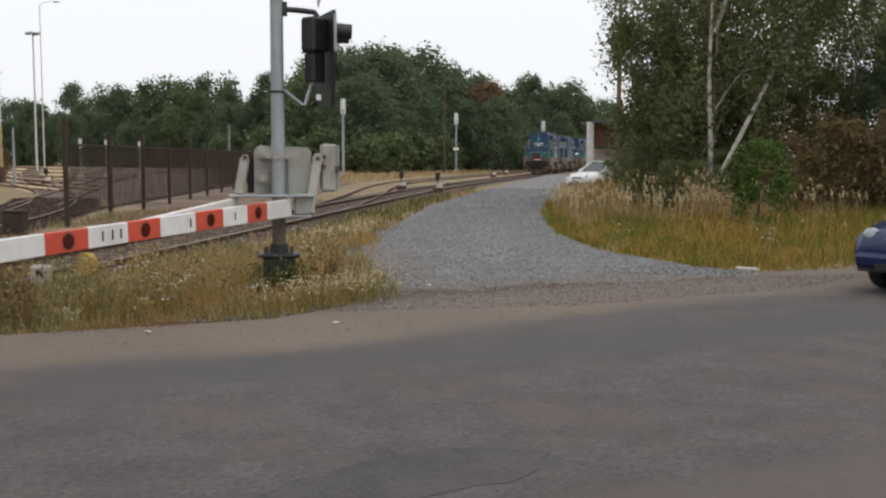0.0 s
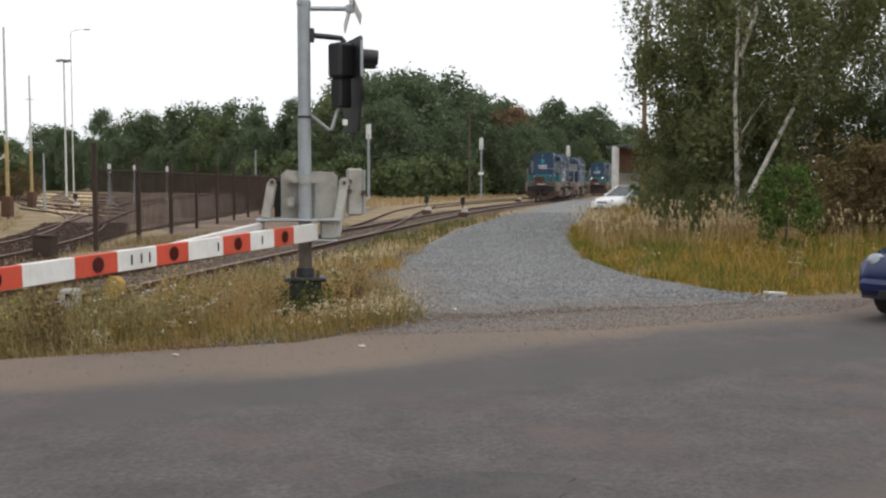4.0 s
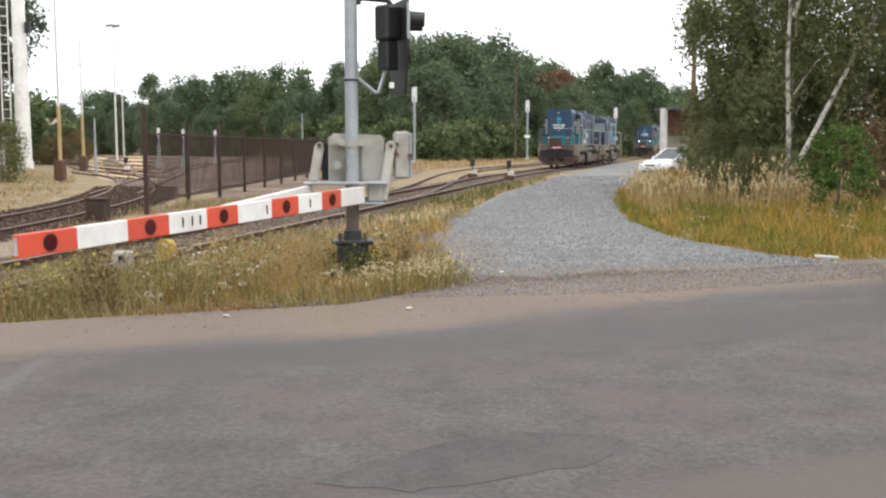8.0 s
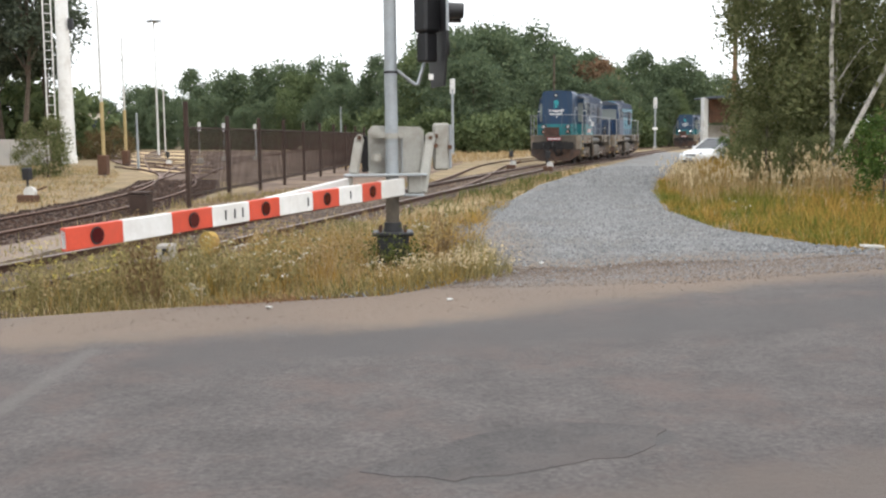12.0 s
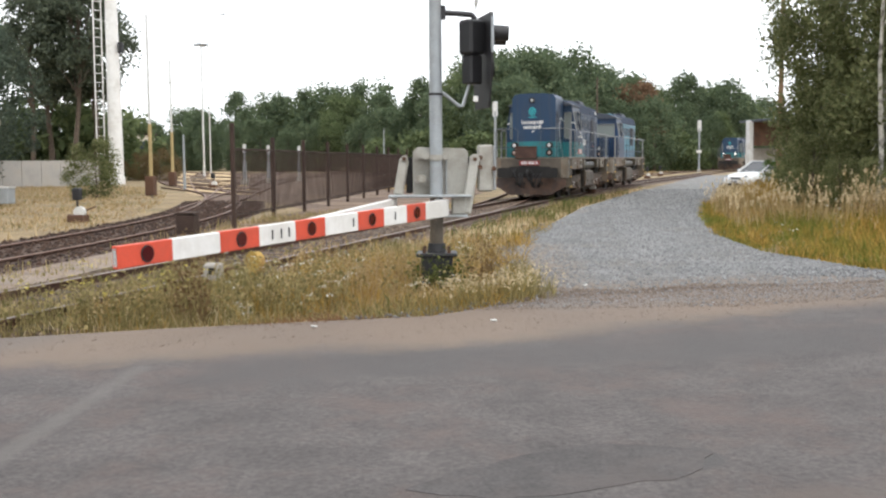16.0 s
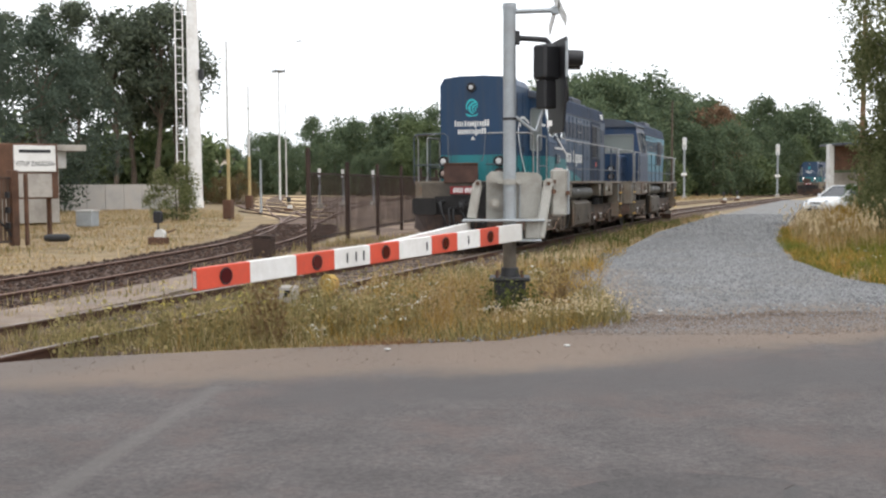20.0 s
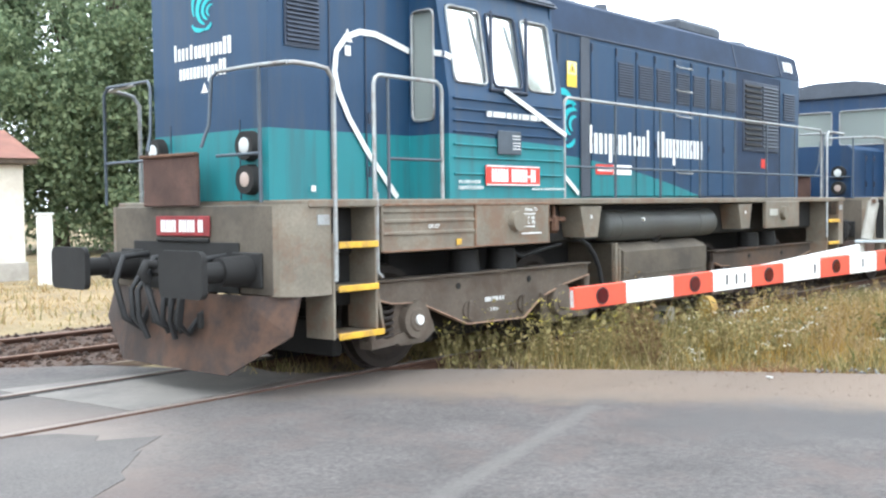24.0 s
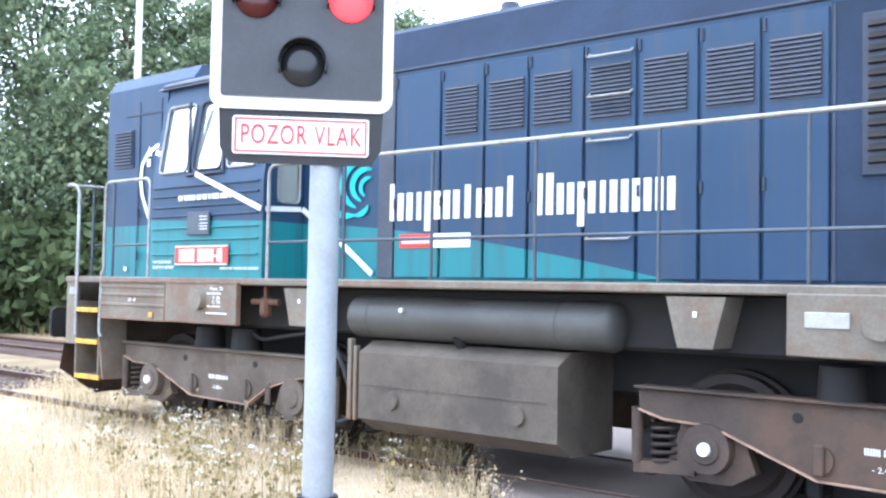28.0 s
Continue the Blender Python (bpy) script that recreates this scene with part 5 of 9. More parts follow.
        part("mid_rail", Mesh().cyl((U(-1.0), s * 1.42, 1.99), (U(-8.42), s * 1.42, 1.99), 0.014, n=8), DARK_RAIL, long)
        for k in range(1, 7):
            a = -1.0 - 1.055 * k
            part("post", Mesh().cyl((U(a), s * 1.42, 1.63), (U(a), s * 1.42, 2.74), 0.015, n=8), DARK_RAIL, long)
        part("handrail_post", Mesh().tube([(U(-8.62), s * 1.44, 0.98), (U(-8.62), s * 1.44, 2.65), (U(-8.7), s * 1.44, 2.73), (U(-9.0), s * 1.42, 2.73), (U(-9.55), s * 1.38, 2.73)], 0.019, 8), HANDRAIL, root)
        part("handrail_post", Mesh().tube([(U(2.43), s * 1.46, 0.95), (U(2.43), s * 1.46, 2.63), (U(2.5), s * 1.46, 2.72), (U(2.62), s * 1.44, 2.74), (U(2.8), s * 1.40, 2.75), (U(2.86), s * 0.85, 2.76)], 0.021, 8), HANDRAIL, root)
        ft = part("fuel_tank", Mesh().prism([(s * 0.6, 1.10), (s * 1.22, 1.10), (s * 1.40, 1.0), (s * 1.40, 0.42), (s * 1.2, 0.30), (s * 0.6, 0.30)], "x", U(-4.38), U(-2.27)), FUEL_GREY, root)
        part("tank_seam", Mesh().box((U(-3.28), s * 1.403, 0.72), (2.0, 0.01, 0.012)), FUEL_GREY, ft)
        for a in (-2.68, -4.01):
            part("drain_plug", Mesh().cyl((U(a), s * 1.39, 0.60), (U(a), s * 1.43, 0.60), 0.085, 0.075, 14), FUEL_GREY, ft)
        part("tank_filler", Mesh().cyl((U(-3.3), s * 1.2, 1.08), (U(-3.3), s * 1.28, 1.2), 0.06, n=12), UNDER, ft)
        part("tank_bracket", Mesh().box((U(-2.13), s * 1.36, 0.75), (0.05, 0.06, 0.72), 0.008).box((U(-2.2), s * 1.36, 0.72), (0.04, 0.06, 0.66), 0.008), FRAME_GREY, ft)
    # ends: beam, plough, hook, hoses
    for e in (1, -1):
        def E(u, e=e):
            return U(u) if e > 0 else U(-6.7 - u)
        part("end_beam", Mesh().box((E(2.86), 0, 1.22), (0.06, 2.4, 0.76), 0.01), FUEL_GREY, root)
        pl = [(E(2.78), -1.4), (E(2.98), -0.8), (E(3.08), 0), (E(2.98), 0.8), (E(2.78), 1.4)]
        me = Mesh()
        tops = [0.84] * 5
        bots = [0.52, 0.17, 0.19, 0.17, 0.52]
        vs = [(x, y, z) for (x, y), z in zip(pl, tops)] + [(x + 0.1 * e, y, z) for (x, y), z in zip(pl, bots)]
        vs += [(x - 0.02 * e, y, z) for x, y, z in vs]
        fs = []
        for i in range(4):
            fs += [(i, i + 1, 6 + i, 5 + i), (10 + i, 15 + i, 16 + i, 11 + i), (5 + i, 6 + i, 16 + i, 15 + i), (i, 10 + i, 11 + i, i + 1)]
        part("snow_plough", me.add(vs, fs), PLOUGH, root)
        for y in (-0.55, -0.2, 0.15, 0.5):
            part("plough_bracket", Mesh().box((E(3.12), y, 0.62), (0.05, 0.05, 0.14), 0.01), UNDER, root)
        part("draw_hook", Mesh().box((E(3.05), 0, 1.05), (0.4, 0.09, 0.12), 0.03).tube([(E(3.2), 0, 1.08), (E(3.32), 0, 1.1), (E(3.36), 0, 1.02), (E(3.3), 0, 0.95)], 0.045, 8).box((E(3.1), 0, 0.86), (0.1, 0.16, 0.3), 0.03), UNDER, root)
        for y, sw in ((-0.62, 0.2), (0.58, -0.16), (-0.12, 0.22)):
            part("coupling_hose", Mesh().tube([(E(2.9), y, 1.16), (E(3.16), y, 1.14), (E(3.3), y + sw * 0.4, 0.92), (E(3.28), y + sw, 0.6), (E(3.16), y + sw * 1.3, 0.5), (E(3.0), y + sw * 0.9, 0.72)], 0.03, 8), RUBBER, root)
        part("buffer_recess", Mesh().box((E(2.897), -0.05, 1.06), (0.012, 1.62, 0.44), 0.004), UNDER, root, "soot-blackened centre of the end beam")
        for y, dr in ((-0.42, 0.5), (-0.3, 0.42), (0.3, 0.45), (0.44, 0.52), (0.16, 0.5)):
            part("brake_hose", Mesh().tube([(E(2.9), y, 1.0), (E(3.12), y, 0.98), (E(3.24), y * 0.9, 0.85), (E(3.25), y * 0.8, 0.62), (E(3.18), y * 0.7, dr)], 0.026, 8), RUBBER, root)
        part("front_number_plate", Mesh().box((E(2.905), -0.05, 1.42), (0.02, 0.82, 0.18), 0.006), PLATE_DULL, root)
        letter_bars(root, "number_bar", -0.38, 0.28, 1.365, 1.475, E(2.917), "ddd ddd d", MARK_WHITE, "x")
        part("plate_lamp_bar", Mesh().box((E(2.91), -0.05, 1.295), (0.03, 0.8, 0.03), 0.006), UNDER, root)
        fb = part("walkway_flap", Mesh().box((E(2.93), -0.18, 1.83), (0.035, 0.86, 0.47), 0.012), FLAP_RUST, root, "rusty folded walkway plate")
        part("flap_edge", Mesh().box((E(2.95), -0.18, 2.055), (0.05, 0.88, 0.03), 0.008), RUST, fb)
        part("end_handrail", Mesh().tube([(E(2.86), -1.4, 1.62), (E(2.86), -1.4, 2.7), (E(2.86), -1.32, 2.77), (E(2.86), -0.62, 2.77), (E(2.9), -0.52, 2.7), (E(2.92), -0.5, 2.3), (E(2.98), -0.46, 2.1)], 0.016, 8), DARK_RAIL, root)
        part("end_handrail", Mesh().tube([(E(2.86), 1.38, 2.75), (E(2.86), 0.95, 2.76), (E(2.86), 0.46, 2.76)], 0.018, 8), HANDRAIL, root)
        part("end_handrail", Mesh().tube([(E(2.86), 0.46, 2.76), (E(2.9), 0.42, 2.7), (E(2.92), 0.4, 2.3), (E(2.98), 0.36, 2.1)], 0.016, 8), DARK_RAIL, root)
        part("end_rail_bar", Mesh().cyl((E(2.86), 0.42, 2.03), (E(2.86), 1.02, 2.03), 0.014, n=8), DARK_RAIL, root)
        part("end_rail_bar", Mesh().cyl((E(2.86), -0.52, 2.03), (E(2.86), -1.4, 2.03), 0.014, n=8), DARK_RAIL, root)
        part("end_rail_post", Mesh().cyl((E(2.86), 1.02, 1.62), (E(2.86), 1.02, 2.75), 0.016, n=8), DARK_RAIL, root)
    # nose hood
    nz = 2.55 if low_nose else 3.93
    prof = [(-0.76, 1.64), (0.93, 1.64), (0.95, nz)] + ([(0.85, nz + 0.08), (-0.7, nz + 0.08)] if low_nose else [(0.84, nz + 0.16), (0.3, nz + 0.2), (-0.3, nz + 0.2), (-0.67, nz + 0.16)]) + [(-0.78, nz)]
    nose = part("nose_hood", Mesh().prism(prof, "x", U(0.93), U(2.7)), skin, root)
    for s in (1, -1):
        for a in (2.0, 1.55):
            part("door_seam", Mesh().box((U(a), flank(s, 0.951), 2.7 if not low_nose else 2.1), (0.014, 0.008, 2.1 if not low_nose else 0.85)), LOUVRE, nose)
            for z in (1.85, 2.35):
                part("hinge", Mesh().cyl((U(a - 0.03), flank(s, 0.965), z), (U(a - 0.03), flank(s, 0.965), z + 0.1), 0.015, n=6), LOUVRE, nose)
        if not low_nose:
            part("nose_louvre", louvres(Mesh().box((U(2.32), flank(s, 0.953), 3.2), (0.40, 0.01, 0.46)), 2.5, 2.14, 3.0, 3.42, flank(s, 0.965), 11, s), LOUVRE, nose)
            part("roof_seam", Mesh().box((U(1.8), flank(s, 0.953), 3.6), (1.0, 0.01, 0.02)), LOUVRE, nose)
        if number:
            part("warning_sign", Mesh().prism([(U(1.84), 3.08), (U(1.72), 3.08), (U(1.78), 3.2)], "y", flank(s, 0.953), flank(s, 0.958)).box((U(1.78), flank(s, 0.956), 3.0), (0.07, 0.006, 0.09)), MARK_WHITE, nose)
            part("small_plate", Mesh().box((U(2.22), flank(s, 0.956), 1.74), (0.05, 0.006, 0.05)), MARK_WHITE, nose)
    for y in (0.71, -0.68):
        lamp = part("lamp_housing", Mesh().cyl((U(2.69), y, 2.11), (U(2.79), y, 2.11), 0.135, 0.125, 20).cyl((U(2.69), y, 1.82), (U(2.79), y, 1.82), 0.135, 0.125, 20), UNDER, nose)
        part("headlamp", Mesh().ball((U(2.775), y, 2.11), 0.09, 16, 8, (0.28, 1, 1)), LENS_ON if lit else LENS_OFF, lamp, "lit white headlamp" if lit else "clear headlamp glass")
        part("tail_lamp", Mesh().ball((U(2.775), y, 1.82), 0.085, 16, 8, (0.28, 1, 1)), LENS_TAIL, lamp, "reddish tail lamp glass")
    if not low_nose:
        tl = part("lamp_housing", Mesh().cyl((U(2.69), 0.02, 3.86), (U(2.76), 0.02, 3.86), 0.11, n=18), UNDER, nose)
        part("headlamp", Mesh().ball((U(2.75), 0.02, 3.86), 0.065, 14, 8, (0.3, 1, 1)), LENS_OFF, tl)
        part("face_seam", Mesh().box((U(2.703), 0.55, 2.0), (0.008, 0.012, 0.7)).box((U(2.703), -0.5, 2.0), (0.008, 0.012, 0.7)), LOUVRE, nose)
        part("roof_lamp", Mesh().cyl((U(1.35), 0.7, 4.05), (U(1.35), 0.7, 4.16), 0.06, 0.05, 12), UNDER, root)
    if number:
        letter_bars(nose, "name_bar", 0.46, -0.42, 2.94, 3.09, U(2.706), "dxipxtixI", MARK_WHITE, "x")
        letter_bars(nose, "name_bar", 0.38, -0.34, 2.76, 2.9, U(2.706), "dxpixxx", MARK_WHITE, "x")
        emblem(nose, 0.03, 3.38, 0.42, U(2.702), "x")
        part("warning_sign", Mesh().prism([(0.0, 2.62), (0.1, 2.62), (0.05, 2.71)], "x", U(2.703), U(2.708)), MARK_WHITE, nose)
    # cab: hollow, with real window openings
    side = lambda s: (lambda x, z, k: (U(x), s * (1.45 - 0.04 * k - max(0.0, z - 2.62) * 0.16), z))
    wins = [(0.34, 0.84, 2.76, 3.5), (-0.24, 0.24, 2.76, 3.5), (-0.82, -0.34, 2.76, 3.5)]
    cab = None
    for s in (1, -1):
        pl = side(s)
        me = Mesh()
        wall_with_windows(me, -0.95, 0.95, 1.64, 3.72, [(-2, -1.9, 2.62, 2.621)] + wins, pl)
        if cab is None:
            cab = part("cab", me, skin, root)
        else:
            part("cab_wall", me, skin, cab)
        for k, wn_ in enumerate(wins):
            w = part("window", pane_frame(wn_, pl), LOUVRE if k == 1 else HANDRAIL, cab)
            z0, z1 = wn_[2], wn_[3]
            q = [pl(wn_[0], z0, 0.4), pl(wn_[1], z0, 0.4), pl(wn_[1], z1, 0.4), pl(wn_[0], z1, 0.4)]
            q2 = [(x, y - s * 0.012, z) for x, y, z in q]
            p = part("pane", Mesh().add(q + q2, [(0, 1, 2, 3), (7, 6, 5, 4), (0, 4, 5, 1), (1, 5, 6, 2), (2, 6, 7, 3), (3, 7, 4, 0)]), PANE, w)
            p.visible_shadow = False
        for z in (2.60, 2.50, 2.385, 2.285, 2.16, 2.035, 1.88):
            part("wall_rib", Mesh().box((U(0), s * 1.458, z), (1.78, 0.03, 0.018), 0.006), skin, cab)
        part("window_sill", Mesh().box((U(0.02), s * 1.45, 2.72), (0.62, 0.05, 0.03), 0.008).box((U(0.29), s * 1.44, 3.1), (0.035, 0.03, 0.8), 0.008).box((U(-0.29), s * 1.44, 3.1), (0.035, 0.03, 0.8), 0.008), LOUVRE, cab)
        part("gutter", Mesh().box((U(0), s * 1.3, 3.745), (2.0, 0.05, 0.03), 0.01), ROOF_GREY, cab)
        if number:
            part("number_plate", Mesh().box((U(-0.01), s * 1.478, 1.87), (0.90, 0.014, 0.20), 0.006), PLATE_RED, cab, "red enamel number plate with white bars")
            letter_bars(cab, "number_bar", U(0.36), U(-0.38), 1.805, 1.935, s * 1.487, "ddd ddd-d", MARK_WHITE)
            part("plate_border", Mesh().box((U(-0.01), s * 1.484, 1.962), (0.88, 0.006, 0.012)).box((U(-0.01), s * 1.484, 1.778), (0.88, 0.006, 0.012)), MARK_WHITE, cab)
            letter_bars(cab, "number_bar", U(0.41), U(-0.49), 2.445, 2.50, s * 1.477, "dd ddddd dd dd d ddd ddd-d", MARK_WHITE)
            part("notice_board", Mesh().box((U(0.05), s * 1.478, 2.20), (0.38, 0.02, 0.24), 0.008), DARK_RAIL, cab, "small blue notice board with pale lines")
            for z in (2.27, 2.24, 2.20, 2.17, 2.14):
                part("notice_bar", Mesh().box((U(-0.05), s * 1.49, z), (0.13, 0.004, 0.008)), MARK_WHITE, cab)
            for u, txt in ((0.68, "PO ODSTAVENÍ"), (0.66, "ZAJISTĚTE KLÍNEM")):
                words("notice_lettering", txt, 0.046, pose(U(u), s * 1.474, 1.80 if "PO" in txt else 1.745, 90, 0, 180 if s > 0 else 0), MARK_WHITE, cab)
            words("notice_lettering", "PROVOZ NA TRATÍCH ČD POVOLEN", 0.036, pose(U(-0.63), s * 1.474, 1.735, 90, 0, 180 if s > 0 else 0), MARK_WHITE, cab)
            part("white_stripe", ribbon([(U(0.12), 2.72), (U(-0.95), 2.32)], 0.052, s * 1.485, 0.012 * s), MARK_WHITE, cab)
            part("white_stripe", ribbon([(U(0.955), 3.01), (U(0.86), 2.985)], 0.055, s * 1.412, 0.03 * s), MARK_WHITE, cab)
            part("white_stripe", Mesh().bar((U(0.957), s * 1.275, 3.035), (U(0.957), s * 1.37, 3.015), 0.012, 0.055), MARK_WHITE, cab)
            part("white_stripe", Mesh().bar((U(-0.957), s * 1.42, 2.32), (U(-0.957), s * 0.97, 2.345), 0.012, 0.05), MARK_WHITE, cab)
            part("white_stripe", ribbon([(U(a), b) for a, b in ((1.15, 1.66), (1.3, 1.82), (1.53, 2.07), (1.77, 2.38), (1.9, 2.62), (1.945, 2.8), (1.92, 2.98), (1.8, 3.12), (1.62, 3.19), (1.42, 3.19), (1.2, 3.14), (0.96, 3.08))], 0.056, flank(s, 0.958), 0.006 * s), MARK_WHITE, nose)
    fr = lambda u, k: (lambda y, z, q: (U(u) - k * 0.04 * q, y, z))
    fw = [(0.99, 1.27, 2.4, 3.45), (-1.27, -0.99, 2.4, 3.45)]
    lim = [(y * 1.0) for y in (-1.40, 1.40)]
    if low_nose:
        fw = [(-1.2, -0.08, 2.72, 3.42), (0.08, 1.2, 2.72, 3.42)]
    for u, k in ((0.95, 1), (-0.95, -1)):
        pl = fr(u, k)
        me = Mesh()
        use = fw if k > 0 else [(0.99, 1.27, 2.4, 3.45), (-1.27, -0.99, 2.4, 3.45)]
        wall_with_windows(me, -1.3, 1.3, 1.64, 3.72, use, pl)
        for s in (1, -1):
            me.prism([(s * 1.3, 1.64), (s * 1.41, 1.64), (s * 1.41, 2.62), (s * 1.3, 3.55)], "x", U(u) - 0.04 * (k > 0), U(u) + 0.04 * (k < 0))
        part("cab_end", me, skin, cab)
        for wn_ in use:
            w = part("window", pane_frame(wn_, pl), HANDRAIL, cab)
            p = part("pane", Mesh().box((U(u) - 0.02 * k, (wn_[0] + wn_[1]) / 2, (wn_[2] + wn_[3]) / 2), (0.012, wn_[1] - wn_[0], wn_[3] - wn_[2])), PANE, w)
            p.visible_shadow = False
    part("cab_floor", Mesh().box((U(0), 0, 1.70), (1.8, 2.7, 0.06)), CABIN, cab)
    part("control_desk", Mesh().box((U(0.2), -0.2, 2.2), (0.7, 1.0, 0.95), 0.05).box((U(0.2), -0.2, 2.75), (0.5, 0.8, 0.12), 0.04), CABIN, cab)
    roof = [(-1.34, 3.71), (1.34, 3.71), (1.24, 3.80), (0.85, 3.95), (0.4, 4.02), (-0.4, 4.02), (-0.85, 3.95), (-1.24, 3.80)]
    part("cab_roof", Mesh().prism(roof, "x", U(-1.02), U(1.05)), ROOF_GREY, cab)
    # long hood
    hp = [(-0.93, 1.64), (0.93, 1.64), (0.95, 3.58), (0.86, 3.96), (0.66, 4.06), (-0.66, 4.06), (-0.86, 3.96), (-0.95, 3.58)]
    hood = part("long_hood", Mesh().prism(hp, "x", U(-8.66), U(-0.96)), hood_skin, root)
    part("hood_roof", Mesh().prism([(0.957, 3.6), (0.872, 3.97), (0.668, 4.07), (-0.668, 4.07), (-0.872, 3.97), (-0.957, 3.6), (-0.8, 3.6), (0.8, 3.6)], "x", U(-8.67), U(-0.97)), HOOD_TOP, hood, "dull dark blue sloping roof")
    for s in (1, -1):
        y = s * 0.951
        part("eaves_bead", Mesh().box((U(-4.3), s * 0.955, 3.585), (6.6, 0.03, 0.025), 0.008), LOUVRE, hood)
        part("dark_pillar", Mesh().box((U(-2.13), s * 0.955, 2.62), (0.2, 0.018, 1.92), 0.006), ROOF_GREY, hood)
        doors = [-2.24, -2.8, -3.295, -3.76, -4.305, -4.78, -5.295, -5.77, -6.25]
        for a, b in zip(doors, doors[1:]):
            d = part("engine_door", Mesh().box((U((a + b) / 2), s * 0.958, 2.6), (a - b - 0.03, 0.02, 1.86), 0.006), hood_skin, hood)
            if a != -2.24:
                part("louvre", louvres(Mesh().box((U(a - 0.24), s * 0.969, 3.14), (0.37, 0.006, 0.45)), a - 0.417, a - 0.063, 2.93, 3.355, s * 0.975, 13, s), LOUVRE, d)
            for z in (2.3, 3.42):
                part("hinge", Mesh().cyl((U(a - 0.02), s * 0.974, z), (U(a - 0.02), s * 0.974, z + 0.09), 0.014, n=6), LOUVRE, d)
        for z in (3.42, 3.1, 2.75, 1.98):
            part("grab_handle", Mesh().tube([(U(-4.36), s * 0.97, z + 0.03), (U(-4.36), s * 1.02, z), (U(-4.74), s * 1.02, z), (U(-4.74), s * 0.97, z + 0.03)], 0.011, 6), HANDRAIL, hood)
        gr = part("radiator_grille", Mesh().box((U(-7.1), s * 0.965, 2.9), (1.3, 0.03, 1.08), 0.01), LOUVRE, hood)
        part("grille_slat", louvres(Mesh(), -7.06, -6.5, 2.42, 3.4, s * 0.99, 12, s), UNDER, gr)
        part("shutter_slat", louvres(Mesh(), -7.7, -7.12, 2.42, 3.4, s * 0.99, 18, s), ROOF_GREY, gr)
        part("end_louvre", louvres(Mesh(), -8.45, -8.0, 2.9, 3.35, s * 0.96, 11, s), LOUVRE, hood)
        for a in (-6.27, -7.85, -1.55):
            part("hood_seam", Mesh().box((U(a), s * 0.957, 2.6), (0.02, 0.014, 1.88)), LOUVRE, hood)
        for a in (-6.25, -7.9):
            part("roof_seam", Mesh().box((U(a), s * 0.914, 3.785), (0.03, 0.02, 0.36), 0, Matrix.Rotation(radians(s * 13), 3, "X")), LOUVRE, hood)
        if number:
            emblem(hood, U(-1.66), 2.585, 0.71, s * 0.956)
            letter_bars(hood, "name_bar", U(-2.17), U(-3.64), 2.19, 2.53, s * 0.972, "IxipxtixI", MARK_WHITE)
            letter_bars(hood, "name_bar", U(-3.83), U(-5.13), 2.19, 2.53, s * 0.972, "dxpixxx", MARK_WHITE)
            part("red_label", Mesh().box((U(-2.53), s * 0.973, 2.0), (0.40, 0.006, 0.125)), PLATE_RED, hood)
            part("white_label", Mesh().box((U(-2.95), s * 0.973, 2.0), (0.43, 0.006, 0.125)), MARK_WHITE, hood)
            letter_bars(hood, "label_bar", U(-2.36), U(-2.7), 1.975, 2.035, s * 0.978, "ddddd", MARK_WHITE)
            part("warning_sign", Mesh().box((U(-1.84), s * 0.96, 3.11), (0.20, 0.008, 0.30)), MARK_YELLOW, hood, "yellow warning sign")
            part("warning_mark", Mesh().prism([(U(-1.77), 3.13), (U(-1.91), 3.13), (U(-1.84), 3.24)], "y", s * 0.966, s * 0.970), MARK_YELLOW, hood)
            part("warning_mark", Mesh().box((U(-1.84), s * 0.971, 3.17), (0.018, 0.006, 0.05)), LOUVRE, hood)
            part("warning_panel", Mesh().box((U(-1.84), s * 0.964, 3.18), (0.19, 0.004, 0.15)), MARK_PALE, hood)
            part("white_stripe", ribbon([(U(-0.97), 2.345), (U(-1.21), 2.21), (U(-1.61), 1.95), (U(-1.97), 1.70)], 0.055, s * 0.966, 0.01 * s), MARK_WHITE, hood)
            for k, w in ((-8.1, 0.045), (-8.22, 0.045), (-8.35, 0.09)):
                part("number_bar", Mesh().box((U(k), s * 0.922, 3.79), (w, 0.02, 0.17), 0, Matrix.Rotation(radians(s * 13), 3, "X")), MARK_WHITE, hood)
            part("sooty_panel", Mesh().box((U(-7.03), s * 0.954, 2.61), (1.56, 0.008, 1.88)), HOOD_TOP, hood, "soot-greyed panel round the radiator")
            part("red_label", Mesh().box((U(-7.2), s * 0.957, 2.18), (0.14, 0.008, 0.14)), PLATE_RED, hood)
    part("exhaust_cowl", Mesh().box((U(-5.7), 0, 4.14), (1.35, 1.3, 0.2), 0.05), ROOF_GREY, hood)
    part("roof_fan", Mesh().cyl((U(-7.3), 0, 4.05), (U(-7.3), 0, 4.14), 0.6, 0.56, 20), ROOF_GREY, hood)
    part("roof_vent", Mesh().cyl((U(-3.2), 0.5, 4.05), (U(-3.2), 0.5, 4.17), 0.1, 0.08, 12), ROOF_GREY, hood)
    part("end_window", Mesh().box((U(-8.67), 0, 3.0), (0.02, 1.1, 0.8), 0.01), LOUVRE, hood)
    return root, wheels


LOCO_A = locomotive(SKIN, SKIN, label="dirty blue and turquoise diesel locomotive with a red number plate")
LOCO_B = locomotive(SKIN_2, SKIN_2H, low_nose=True, number=False, label="blue diesel locomotive with a low nose coupled behind")
LOCO_C = locomotive(SKIN, SKIN, lit=True, label="blue diesel locomotive waiting far down the line with lit headlamps")[0]

